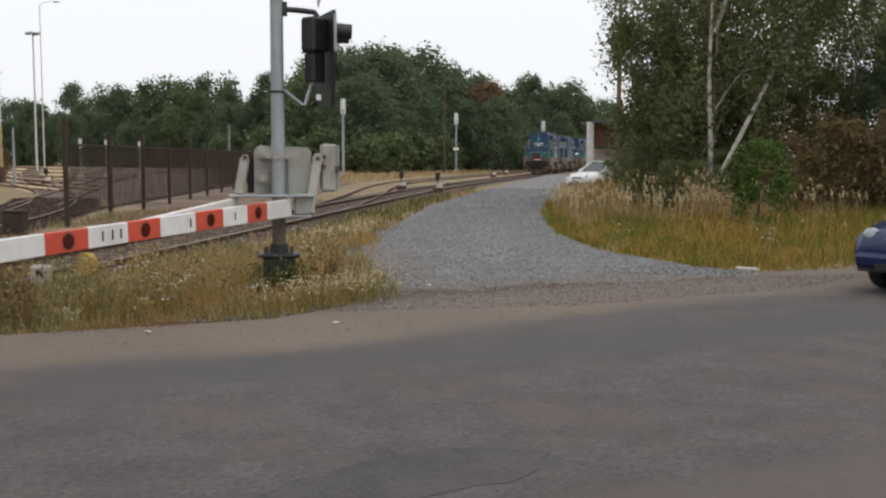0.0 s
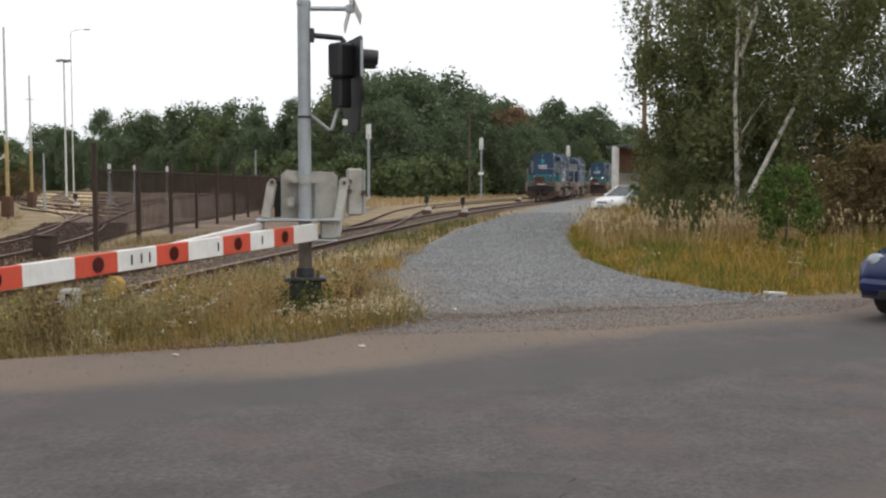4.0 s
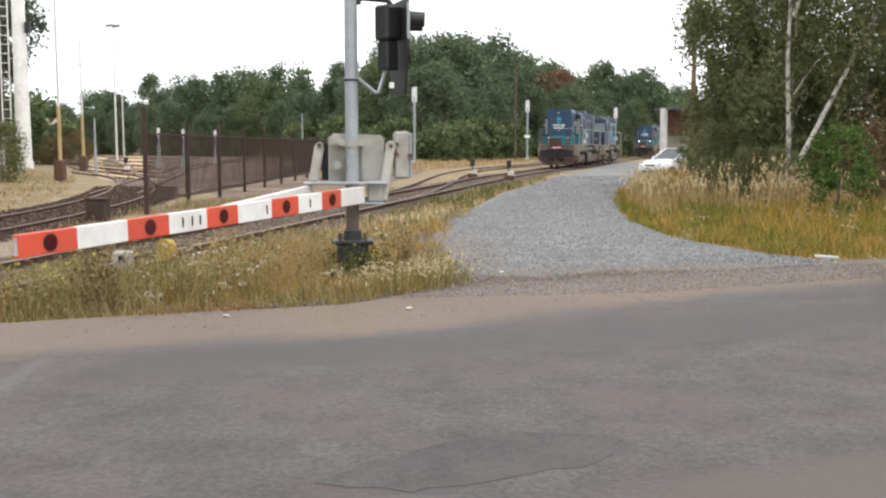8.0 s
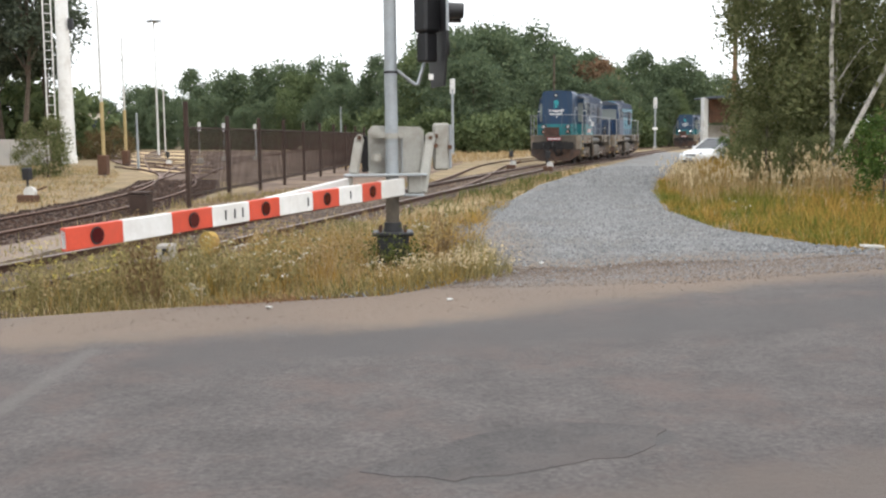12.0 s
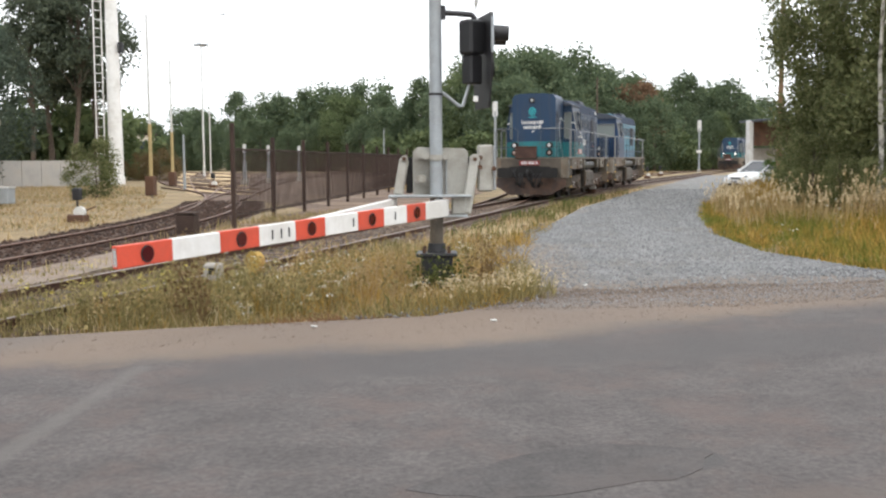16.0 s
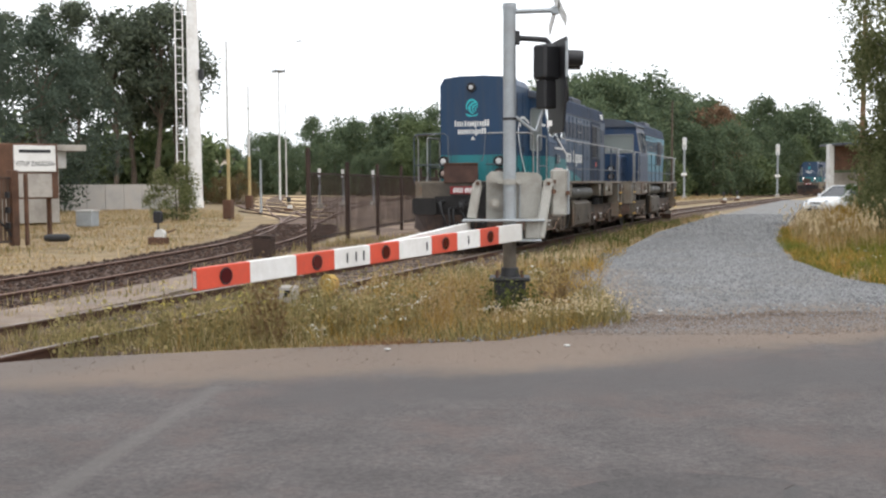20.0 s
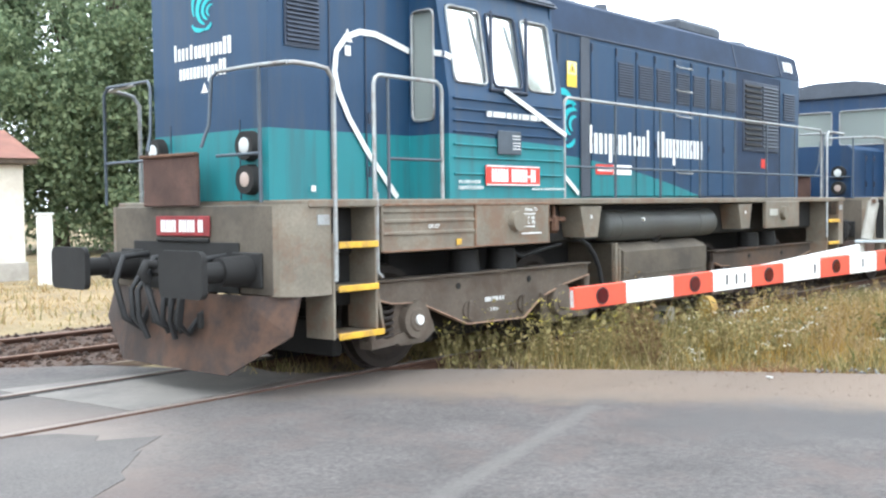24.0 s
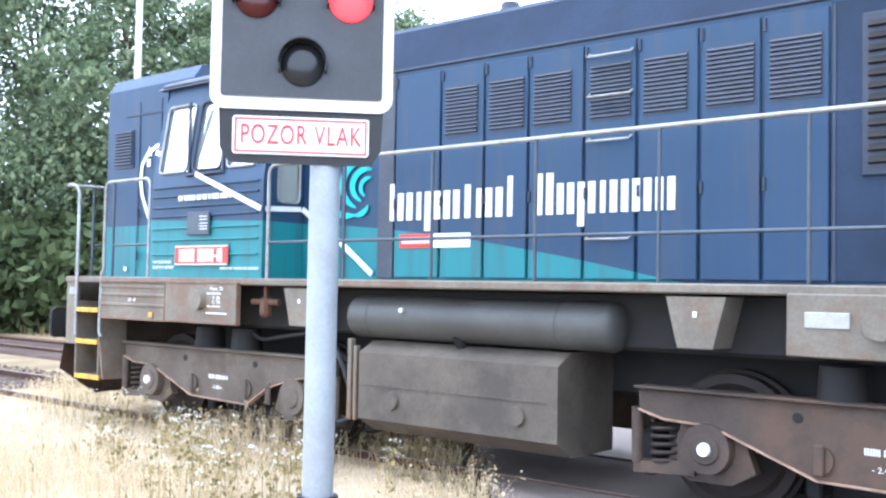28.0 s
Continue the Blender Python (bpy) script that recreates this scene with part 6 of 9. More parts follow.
# when the leading bogie passes each distance along the line
DRIVE = ((0, 104.00), (3, 93.50), (6, 82.40), (9, 71.40), (12, 60.10), (17, 37.60), (20, 25.60), (22.5, 14.50), (23, 12.42), (23.5, 10.30), (24, 8.19), (24.5, 6.00), (25, 3.88), (25.5, 1.61), (26, -0.59), (26.5, -2.54), (27, -4.40), (27.5, -6.32), (28, -8.44))


def loco_pose(d_front):
    """The pose of a locomotive whose leading bogie stands d_front metres along the line."""
    a, b = on_track(d_front), on_track(d_front + 6.7)
    v = a - b
    return Matrix.Translation((a + b) / 2) @ Matrix.Rotation(math.atan2(v.y, v.x), 4, "Z")


LOCO_C.matrix_basis = loco_pose(134.0)


def driven(t):
    return float(np.interp(t, [r[0] for r in DRIVE], [r[1] for r in DRIVE]))


def motions():
    for (root, wheels), gap in ((LOCO_A, 0.0), (LOCO_B, 13.9)):
        walk(root, [(t, loco_pose(d + gap)) for t, d in DRIVE])
        for ob, a in wheels:
            rows = []
            for k in range(169):
                t = k / 6
                turn = (104.0 - driven(t)) / 0.5
                rows.append((t, Matrix.Translation((a, 0, 0.5)) @ Matrix.Rotation(turn, 4, "Y")))
            walk(ob, rows)
    walk(BLUE_CAR, [(t, car_pose(s)) for t, s in CAR_AT])
# ---- level crossing: barrier, its mast and warning signals ----
MAST = Vector((-1.98, 12.65, 0))
RGT = Vector((math.cos(radians(9.0)), math.sin(radians(9.0)), 0))
FWD = Vector((-math.sin(radians(9.0)), math.cos(radians(9.0)), 0))


def at_mast(r, f, z):
    return MAST + RGT * r + FWD * f + Vector((0, 0, z))


TURN_M = Matrix((RGT, FWD, Vector((0, 0, 1)))).transposed()
RED_LENS = paint("dark_red_lens", (0.07, 0.008, 0.008), 0.15, var=0.1, scale=8, fine=60, bump=0)
RED_LIT = glowing("lit_red_lamp", (1.0, 0.03, 0.03), 1.6)
DARK_LENS = paint("dark_lens", (0.02, 0.022, 0.025), 0.2, var=0.1, scale=8, fine=60, bump=0)
SIGN_RED = paint("sign_red", (0.60, 0.05, 0.06), 0.5, var=0.05, scale=5, fine=50, bump=0)
SIGN_BLUE = paint("sign_blue", (0.04, 0.22, 0.55), 0.5, var=0.05, scale=5, fine=50, bump=0)
DIM_WHITE = paint("weathered_white", (0.62, 0.62, 0.60), 0.6, var=0.12, scale=3, fine=40, stain=(0.4, 0.36, 0.3), stain_amount=0.5)


def mast_foot(root, c):
    part("mast_foot", Mesh().box((c[0], c[1], 0.12), (0.4, 0.4, 0.5), 0.03, TURN_M).box((c[0], c[1], 0.36), (0.52, 0.46, 0.05), 0.015, TURN_M).cyl((c[0], c[1], 0.3), (c[0], c[1], 0.5), 0.13, 0.11, 14), BLACK, root, "black cast-iron mast foot")
    for a in range(4):
        p = Vector((c[0], c[1], 0.38)) + (RGT * math.cos(a * 1.571 + 0.78) + FWD * math.sin(a * 1.571 + 0.78)) * 0.22
        part("foot_bolt", Mesh().cyl(p, p + Vector((0, 0, 0.07)), 0.025, n=6), RUST, root)


def barrier():
    root = empty("level_crossing_barrier", Matrix.Identity(4), "lowered red and white barrier with grey drive on its mast", "barrier")
    part("mast", Mesh().cyl(at_mast(0, 0, 0.45), at_mast(0, 0, 3.79), 0.083, 0.08, 20), GALV, root, "grey-blue steel mast")
    part("mast_cap", Mesh().cyl(at_mast(0, 0, 3.75), at_mast(0, 0, 3.81), 0.09, 0.085, 20), GALV, root)
    part("mast_sleeve", Mesh().cyl(at_mast(0, 0, 0.45), at_mast(0, 0, 1.0), 0.086, 0.085, 20), FUEL_GREY, root, "dull dirty lower mast")
    mast_foot(root, MAST)
    drive = part("drive_housing", Mesh().prism([(-0.30, 1.10), (0.41, 1.10), (0.41, 1.65), (0.36, 1.70), (-0.24, 1.72), (-0.30, 1.66)], "y", 0, 0.5), BOXGREY, root)
    drive.data.transform(Matrix.Translation(MAST + FWD * 0.14) @ TURN_M.to_4x4())
    part("housing_seam", Mesh().box(at_mast(0.13, 0.125, 1.38), (0.015, 0.03, 0.52), 0, TURN_M), GALV, drive)
    for z in (1.62, 1.31):
        part("pivot_shaft", Mesh().cyl(at_mast(-0.19, -0.03, z), at_mast(-0.19, 0.2, z), 0.065, n=14).cyl(at_mast(-0.19, -0.08, z), at_mast(-0.19, -0.03, z), 0.035, n=10), BOXGREY, drive)
    part("mast_clamp", Mesh().cyl(at_mast(0, 0, 1.55), at_mast(0, 0, 1.62), 0.1, n=16).box(at_mast(0, 0.06, 1.58), (0.3, 0.06, 0.06), 0.01, TURN_M), BOXGREY, drive)
    part("counterweight", Mesh().box(at_mast(0.63, 0.25, 1.445), (0.2, 0.34, 0.60), 0.025, TURN_M), BOXGREY, root)
    part("weight_rim", Mesh().box(at_mast(0.745, 0.22, 1.445), (0.03, 0.26, 0.56), 0.01, TURN_M), GALV, root)
    for r, z in ((0.56, 1.58), (0.56, 1.46), (0.735, 1.44)):
        part("weight_bolt", Mesh().cyl(at_mast(r, 0.02, z), at_mast(r, 0.1, z), 0.03, n=8), RUST, root)
    # black plates stand in for the shade in the gaps beside the housing
    for r, w in ((-0.345, 0.08), (0.445, 0.06)):
        part("gap_plate", Mesh().box(at_mast(r, 0.3, 1.36), (w, 0.3, 0.46), 0.01, TURN_M), UNDER, drive, "black plate standing in for the shade in the gap beside the housing")
    for lo, hi, wide in ((at_mast(-0.485, 0.0, 1.11), at_mast(-0.405, 0.08, 1.57), 0.078), (at_mast(0.375, -0.02, 0.87), at_mast(0.49, 0.08, 1.56), 0.125)):
        br = part("swing_bracket", Mesh().bar(lo, hi, 0.12, wide, 0.02).cyl(hi - FWD * 0.06, hi + FWD * 0.1, wide * 0.55, n=14), BOXGREY, root)
        part("bracket_bolt", Mesh().cyl(hi - FWD * 0.09, hi - FWD * 0.05, 0.026, n=8), RUST, br)
    part("bracket_foot", Mesh().box(at_mast(0.285, 0.02, 0.99), (0.19, 0.22, 0.26), 0.02, TURN_M), BOXGREY, root)
    part("cross_plate", Mesh().box(at_mast(-0.08, -0.05, 1.10), (1.04, 0.3, 0.03), 0.008, TURN_M).box(at_mast(0.22, -0.04, 0.845), (0.36, 0.26, 0.025), 0.008, TURN_M), GALV, root)
    for r in (-0.12, 0.12):
        part("clamp_bolt", Mesh().cyl(at_mast(r, -0.06, 1.6), at_mast(r, 0.02, 1.6), 0.045, n=8), BOXGREY, drive)
    tip, end = Vector((-3.65, 7.3, 0.812)), Vector((-1.83, 12.555, 0.955))
    cuts = (0, 0.110, 0.217, 0.316, 0.417, 0.509, 0.620, 0.717, 0.809, 0.891, 1.0)
    arm = part("arm_core", Mesh().bar(tip, end, 0.05, 0.15, 0.005), DIM_WHITE, root)
    side = Vector((end.y - tip.y, tip.x - end.x, 0)).normalized()
    for i in range(10):
        a, b = tip.lerp(end, cuts[i]), tip.lerp(end, cuts[i + 1])
        red = i in (0, 2, 4, 6, 8)
        part("red_band" if red else "white_band", Mesh().bar(a, b, 0.058, 0.178 + 0.036 * (i + 0.5) / 10, 0.006), RED if red else WHITE, arm)
        if red:
            c = a.lerp(b, 0.52)
            part("reflector", Mesh().cyl(c + side * 0.028, c + side * 0.04, 0.062, n=18), RED_LENS, arm, "round dark red reflector")
            rim = Mesh().cyl(c + side * 0.028, c + side * 0.036, 0.072, n=18)
            part("reflector_rim", rim, BLACK, arm)
    for s in (0.35, 0.375, 0.397, 0.602, 0.76):
        c = tip.lerp(end, s)
        part("arm_bolt", Mesh().bar(c + side * 0.033 - Vector((0, 0, 0.045)), c + side * 0.033 + Vector((0, 0, 0.045)), 0.012, 0.012), BLACK, arm)
    back = at_mast(-0.52, -0.02, 1.0)
    part("back_plank", Mesh().bar(tip.lerp(end, 0.45) + Vector((0, 0, 0.02)), back, 0.05, 0.15, 0.006), WHITE, root, "white second plank of the fork")
    return root


def far_signal():
    root = empty("warning_signal", Matrix.Identity(4), "black crossing signal seen from its back on the mast", "signal")
    me = Mesh().box(at_mast(0.46, 0.02, 3.08), (0.26, 0.25, 0.43), 0.03, TURN_M @ Matrix.Rotation(radians(40), 3, "Z"))
    bx = part("lamp_box", me, BLACK, root)
    part("lamp_box", Mesh().box(at_mast(0.46, 0.02, 2.68), (0.2, 0.19, 0.36), 0.02, TURN_M @ Matrix.Rotation(radians(40), 3, "Z")), BLACK, root)
    bd = part("backing_board", Mesh().prism([(-0.42, 3.36), (0.42, 3.36), (0.46, 3.3), (0.46, 2.75), (0.3, 2.2), (-0.3, 2.2), (-0.46, 2.75), (-0.46, 3.3)], "x", 0, 0.03), BLACK, root)
    bd.data.transform(Matrix.Translation(at_mast(0.585, 0.16, 0)) @ TURN_M.to_4x4() @ Matrix.Rotation(radians(13), 4, "Z"))
    part("board_edge", Mesh().box(at_mast(0.70, -0.31, 3.08), (0.035, 0.02, 0.44), 0.006, TURN_M), GALV, bd, "pale edge of the board")
    for f in (-0.12, 0.34):
        part("lamp_hood", Mesh().cyl(at_mast(0.68, f, 3.12), at_mast(0.91, f, 3.11), 0.10, 0.092, 18, caps=False).cyl(at_mast(0.70, f, 3.12), at_mast(0.71, f, 3.12), 0.1, n=18), BLACK, root)
    part("lamp_hood", Mesh().cyl(at_mast(0.68, 0.25, 2.7), at_mast(0.75, 0.25, 2.7), 0.1, 0.1, 18, caps=False), BLACK, root)
    part("signal_arm", Mesh().tube([at_mast(0.06, 0, 3.385), at_mast(0.3, 0, 3.37), at_mast(0.46, 0, 3.355), at_mast(0.5, 0, 3.3)], 0.035, 10).box(at_mast(0.1, 0, 3.385), (0.06, 0.09, 0.17), 0.01, TURN_M), BLACK, root)
    part("strut", Mesh().tube([at_mast(0.08, 0, 2.40), at_mast(0.3, 0, 2.225), at_mast(0.34, 0, 2.225), at_mast(0.43, 0.02, 2.52)], 0.022, 8), GALV, root)
    part("cable_clamp", Mesh().cyl(at_mast(0, 0, 2.36), at_mast(0, 0, 2.39), 0.09, n=16), BLACK, root)
    part("small_plate", Mesh().box(at_mast(0.5, -0.12, 2.31), (0.06, 0.01, 0.07), 0, TURN_M), WHITE, root)
    return root


def saltire():
    root = empty("crossing_cross", Matrix.Identity(4), "white warning cross seen almost edge-on at the mast top", "road sign")
    part("bracket_arm", Mesh().cyl(at_mast(0.05, 0, 3.71), at_mast(0.56, 0, 3.72), 0.03, n=12), GALV, root)
    for s in (1, -1):
        c = at_mast(0.60, 0.02, 3.79)
        a = (RGT * 0.17 - FWD * 0.98).normalized()
        d = (a * 0.42 + Vector((0, 0, s * 0.26))).normalized()
        nrm = d.cross(Vector((0, 0, 1))).normalized()
        up = nrm.cross(d)
        m = Matrix((d, up, nrm)).transposed()
        part("cross_blade", Mesh().box(c + nrm * 0.014 * s, (1.0, 0.14, 0.012), 0.004, m), DIM_WHITE, root)
    part("clamp", Mesh().box(at_mast(0.57, 0, 3.72), (0.1, 0.06, 0.1), 0.01, TURN_M), GALV, root)
    return root


barrier()
far_signal()
saltire()
# a round yellow point-lever weight beside the rail
blk = empty("cable_marker", Matrix.Identity(4), "small pale concrete cable marker in the grass", "marker")
part("block", Mesh().box((-5.1, 12.98, 0.03), (0.24, 0.18, 0.3), 0.025), CONCRETE, blk)
part("socket", Mesh().box((-5.09, 12.886, 0.08), (0.09, 0.012, 0.09), 0.004), UNDER, blk, "dark square hole")
lever = empty("switch_lever", Matrix.Identity(4), "rusty yellow round point-lever weight beside the rail", "lever")
part("weight", Mesh().cyl((-4.63, 13.2, 0.14), (-4.57, 13.28, 0.14), 0.185, 0.18, 22), paint("faded_yellow", (0.42, 0.27, 0.06), 0.8, var=0.2, scale=6, fine=40, stain=(0.2, 0.11, 0.05), stain_amount=0.7, stain_scale=4), lever)
part("lever_arm", Mesh().bar((-4.6, 13.24, 0.14), (-5.3, 13.6, 0.0), 0.05, 0.05, 0.01), RUST, lever)
part("lever_base", Mesh().box((-5.3, 13.65, -0.04), (0.5, 0.3, 0.16), 0.03), RUST, lever)


def near_signal():
    """The crossing signal beside the road, facing the watcher."""
    base = Vector((-4.238, -3.340, -0.03))
    n = Vector((4.238, 3.340, 0)).normalized()
    r = Vector((n.y, -n.x, 0))
    m3 = Matrix((r, n, Vector((0, 0, 1)))).transposed()
    M = Matrix.Translation(base) @ m3.to_4x4()
    root = empty("crossing_signal", M, "black crossing signal board with white border on a grey mast", "signal")
    part("mast", Mesh().cyl((0, -0.02, 0.42), (0, -0.02, 3.5), 0.083, 0.08, 22), GALV, root, "pale grey steel mast")
    part("mast_foot", Mesh().box((0, -0.02, 0.1), (0.36, 0.36, 0.5), 0.04).cyl((0, -0.02, 0.3), (0, -0.02, 0.5), 0.15, 0.11, 14), BLACK, root, "black cast-iron mast foot")
    for x in (-0.13, 0.13):
        part("foot_bolt", Mesh().cyl((x, 0.1, 0.33), (x, 0.1, 0.42), 0.024, n=6), RUST, root)
    W, X0 = 0.475, 0.13
    part("board_border", Mesh().prism(rounded(X0 - W, X0 + W, 2.52, 3.42, 0.075, 5), "y", 0.07, 0.085), WHITE, root, "white rounded border")
    part("board", Mesh().prism(rounded(X0 - W + 0.055, X0 + W - 0.055, 2.585, 3.365, 0.02, 3), "y", 0.087, 0.092), SKYLIT_BLACK, root)
    part("back_shield", Mesh().prism([(X0 + a, b) for a, b in ((-0.43, 2.56), (0.43, 2.56), (0.42, 2.32), (0.37, 2.24), (-0.37, 2.24), (-0.42, 2.32))], "y", 0.045, 0.068), BLACK, root)
    part("lamp_case", Mesh().box((X0, -0.02, 2.95), (0.8, 0.14, 0.7), 0.03), BLACK, root)
    for x, z, mt, nm, lb in ((X0 - 0.245, 3.11, RED_LIT, "red_lamp", "lit red warning lamp"), (X0 + 0.245, 3.11, RED_LENS, "red_lamp", "dark red warning lamp"), (X0, 2.76, DARK_LENS, "clear_lamp", "dark lower lamp")):
        part(nm, Mesh().ball((x, 0.10, z), 0.115, 22, 10, (1, 0.3, 1)), mt, root, lb)
        hood = Mesh()
        pts = [(x + 0.13 * math.cos(radians(a)), z + 0.13 * math.sin(radians(a))) for a in range(-20, 201, 20)]
        inn = [(x + 0.122 * math.cos(radians(a)), z + 0.122 * math.sin(radians(a))) for a in range(200, -21, -20)]
        part("lamp_hood", hood.prism(pts + inn, "y", 0.09, 0.19), BLACK, root)
    sg = part("word_plate", Mesh().prism(rounded(X0 - 0.355, X0 + 0.355, 2.285, 2.485, 0.015, 2), "y", 0.07, 0.082), WHITE, root, "white plate with thin red border and red words")
    for z in (2.30, 2.47):
        part("plate_line", Mesh().box((X0, 0.084, z), (0.68, 0.004, 0.008)), SIGN_RED, sg)
    for x in (-0.338, 0.338):
        part("plate_line", Mesh().box((X0 + x, 0.084, 2.385), (0.008, 0.004, 0.17)), SIGN_RED, sg)
    w = words("plate_lettering", "POZOR VLAK", 0.145, pose(X0, 0.085, 2.385, 90, 0, 180), SIGN_RED, sg)
    w.matrix_basis = w.matrix_basis @ Matrix.Diagonal((0.655, 1, 1, 1))
    w.data.space_character = 1.12
    return root


near_signal()

# ---- fence, gate, huts and masts in the yard ----
DARK_RUST = paint("dark_rust", (0.05, 0.03, 0.022), 0.85, 0.1, var=0.3, scale=3, fine=35, bump=0.3)


SLAT = paint("brown_slat_steel", (0.1, 0.062, 0.042), 0.85, 0.1, var=0.3, scale=2.5, fine=35, bump=0.3, per_piece=0.3)


def fence():
    root = empty("yard_fence", Matrix.Identity(4), "rusty brown steel bar fence beside the yard tracks", "fence")
    a, st = Vector((-8.92, 24.07, 0)), Vector((-0.25, 3.9, 0))
    bar = Mesh().box((0, 0, 1.0), (0.017, 0.017, 1.75)).data("bar", DARK_RUST)
    for i in range(10):
        p = a + st * i
        part("post", Mesh().box((p.x, p.y, 1.05), (0.10, 0.10, 2.35 if i else 2.9), 0.01), DARK_RUST, root)
        if i == 9:
            break
        q = p + st
        for z in (0.2, 1.86):
            part("rail", Mesh().bar((p.x, p.y, z), (q.x, q.y, z), 0.03, 0.045), DARK_RUST, root)
        for k in range(1, 28):
            s = p.lerp(q, k / 28)
            ob = new("bar", bar)
            ob.parent = root
            ob.location = (s.x, s.y, 0)
    return root


fence()
cab_box = empty("relay_box", Matrix.Identity(4), "low dark rusty point box between the tracks", "box")
part("body", Mesh().box((-8.1, 9.55, 0.06), (0.46, 0.34, 0.3), 0.02), RUST, cab_box)
part("lid", Mesh().box((-8.1, 9.55, 0.225), (0.52, 0.4, 0.03), 0.01), PLOUGH, cab_box)
tr2 = empty("relay_box", Matrix.Identity(4), "dark low trough at the fence corner", "box")
part("body", Mesh().box((-9.1, 21.6, 0.12), (0.42, 0.36, 0.5), 0.02), DARK_RUST, tr2)
part("lid", Mesh().box((-9.1, 21.6, 0.41), (0.46, 0.4, 0.03), 0.01), DARK_RUST, tr2)


def gate():
    root = empty("sheet_gate", Matrix.Identity(4), "rusty brown sheet-metal gate with diagonal braces", "gate")
    a, b = Vector((-16.97, 23.5, 0)), Vector((-18.6, 16.6, 0))
    d = (b - a).normalized()
    nrm = Vector((-d.y, d.x, 0))
    if nrm.dot(-a) < 0:
        nrm = -nrm
    L = (b - a).length
    n = 10
    for i in range(58):
        p, q = a + d * (L * i / 58), a + d * (L * (i + 1) / 58 - 0.04)
        part("slat", Mesh().bar((p.x, p.y, 0.95), (q.x, q.y, 0.95), 0.012 + 0.01 * (i % 2), 1.7 - 0.04 * (i % 3)), SLAT, root)
    for z in (0.12, 1.8):
        part("rail", Mesh().bar(a + nrm * 0.03 + Vector((0, 0, z)), b + nrm * 0.03 + Vector((0, 0, z)), 0.05, 0.06, 0.008), PLOUGH, root)
    for i in range(0, n, 2):
        p, q = a + d * (L * i / n), a + d * (L * (i + 2) / n)
        part("brace", Mesh().bar(p + nrm * 0.035 + Vector((0, 0, 0.15)), q + nrm * 0.035 + Vector((0, 0, 1.75)), 0.03, 0.04), BLACK, root)
    post = part("gate_post", Mesh().box((a.x, a.y, 1.0), (0.22, 0.22, 2.0), 0.015, Matrix((d, nrm, Vector((0, 0, 1)))).transposed()).box((a + nrm * 0.2 - d * 0.25)[:2] + (0.95,), (0.09, 0.09, 1.9), 0.01), RUST, root)
    for z in (0.55, 0.95, 1.35):
        part("hinge", Mesh().box((a + nrm * 0.12 + d * 0.28)[:2] + (z,), (0.12, 0.08, 0.16), 0.01), BLACK, root)
    c = a.lerp(b, 0.36) + nrm * 0.07 + Vector((0, 0, 1.13))
    m = Matrix.Translation(c) @ Matrix((d, nrm, Vector((0, 0, 1)))).transposed().to_4x4()
    dm = part("diamond_sign", Mesh().prism([(-0.24, 0), (0, -0.42), (0.24, 0), (0, 0.42)], "y", 0, 0.01), WHITE, root, "white diamond sign with a blue middle")
    dm.data.transform(m)
    d2 = part("diamond_centre", Mesh().prism([(-0.16, 0), (0, -0.28), (0.16, 0), (0, 0.28)], "y", 0.011, 0.016), SIGN_BLUE, dm)
    d2.data.transform(m)
    return root


gate()


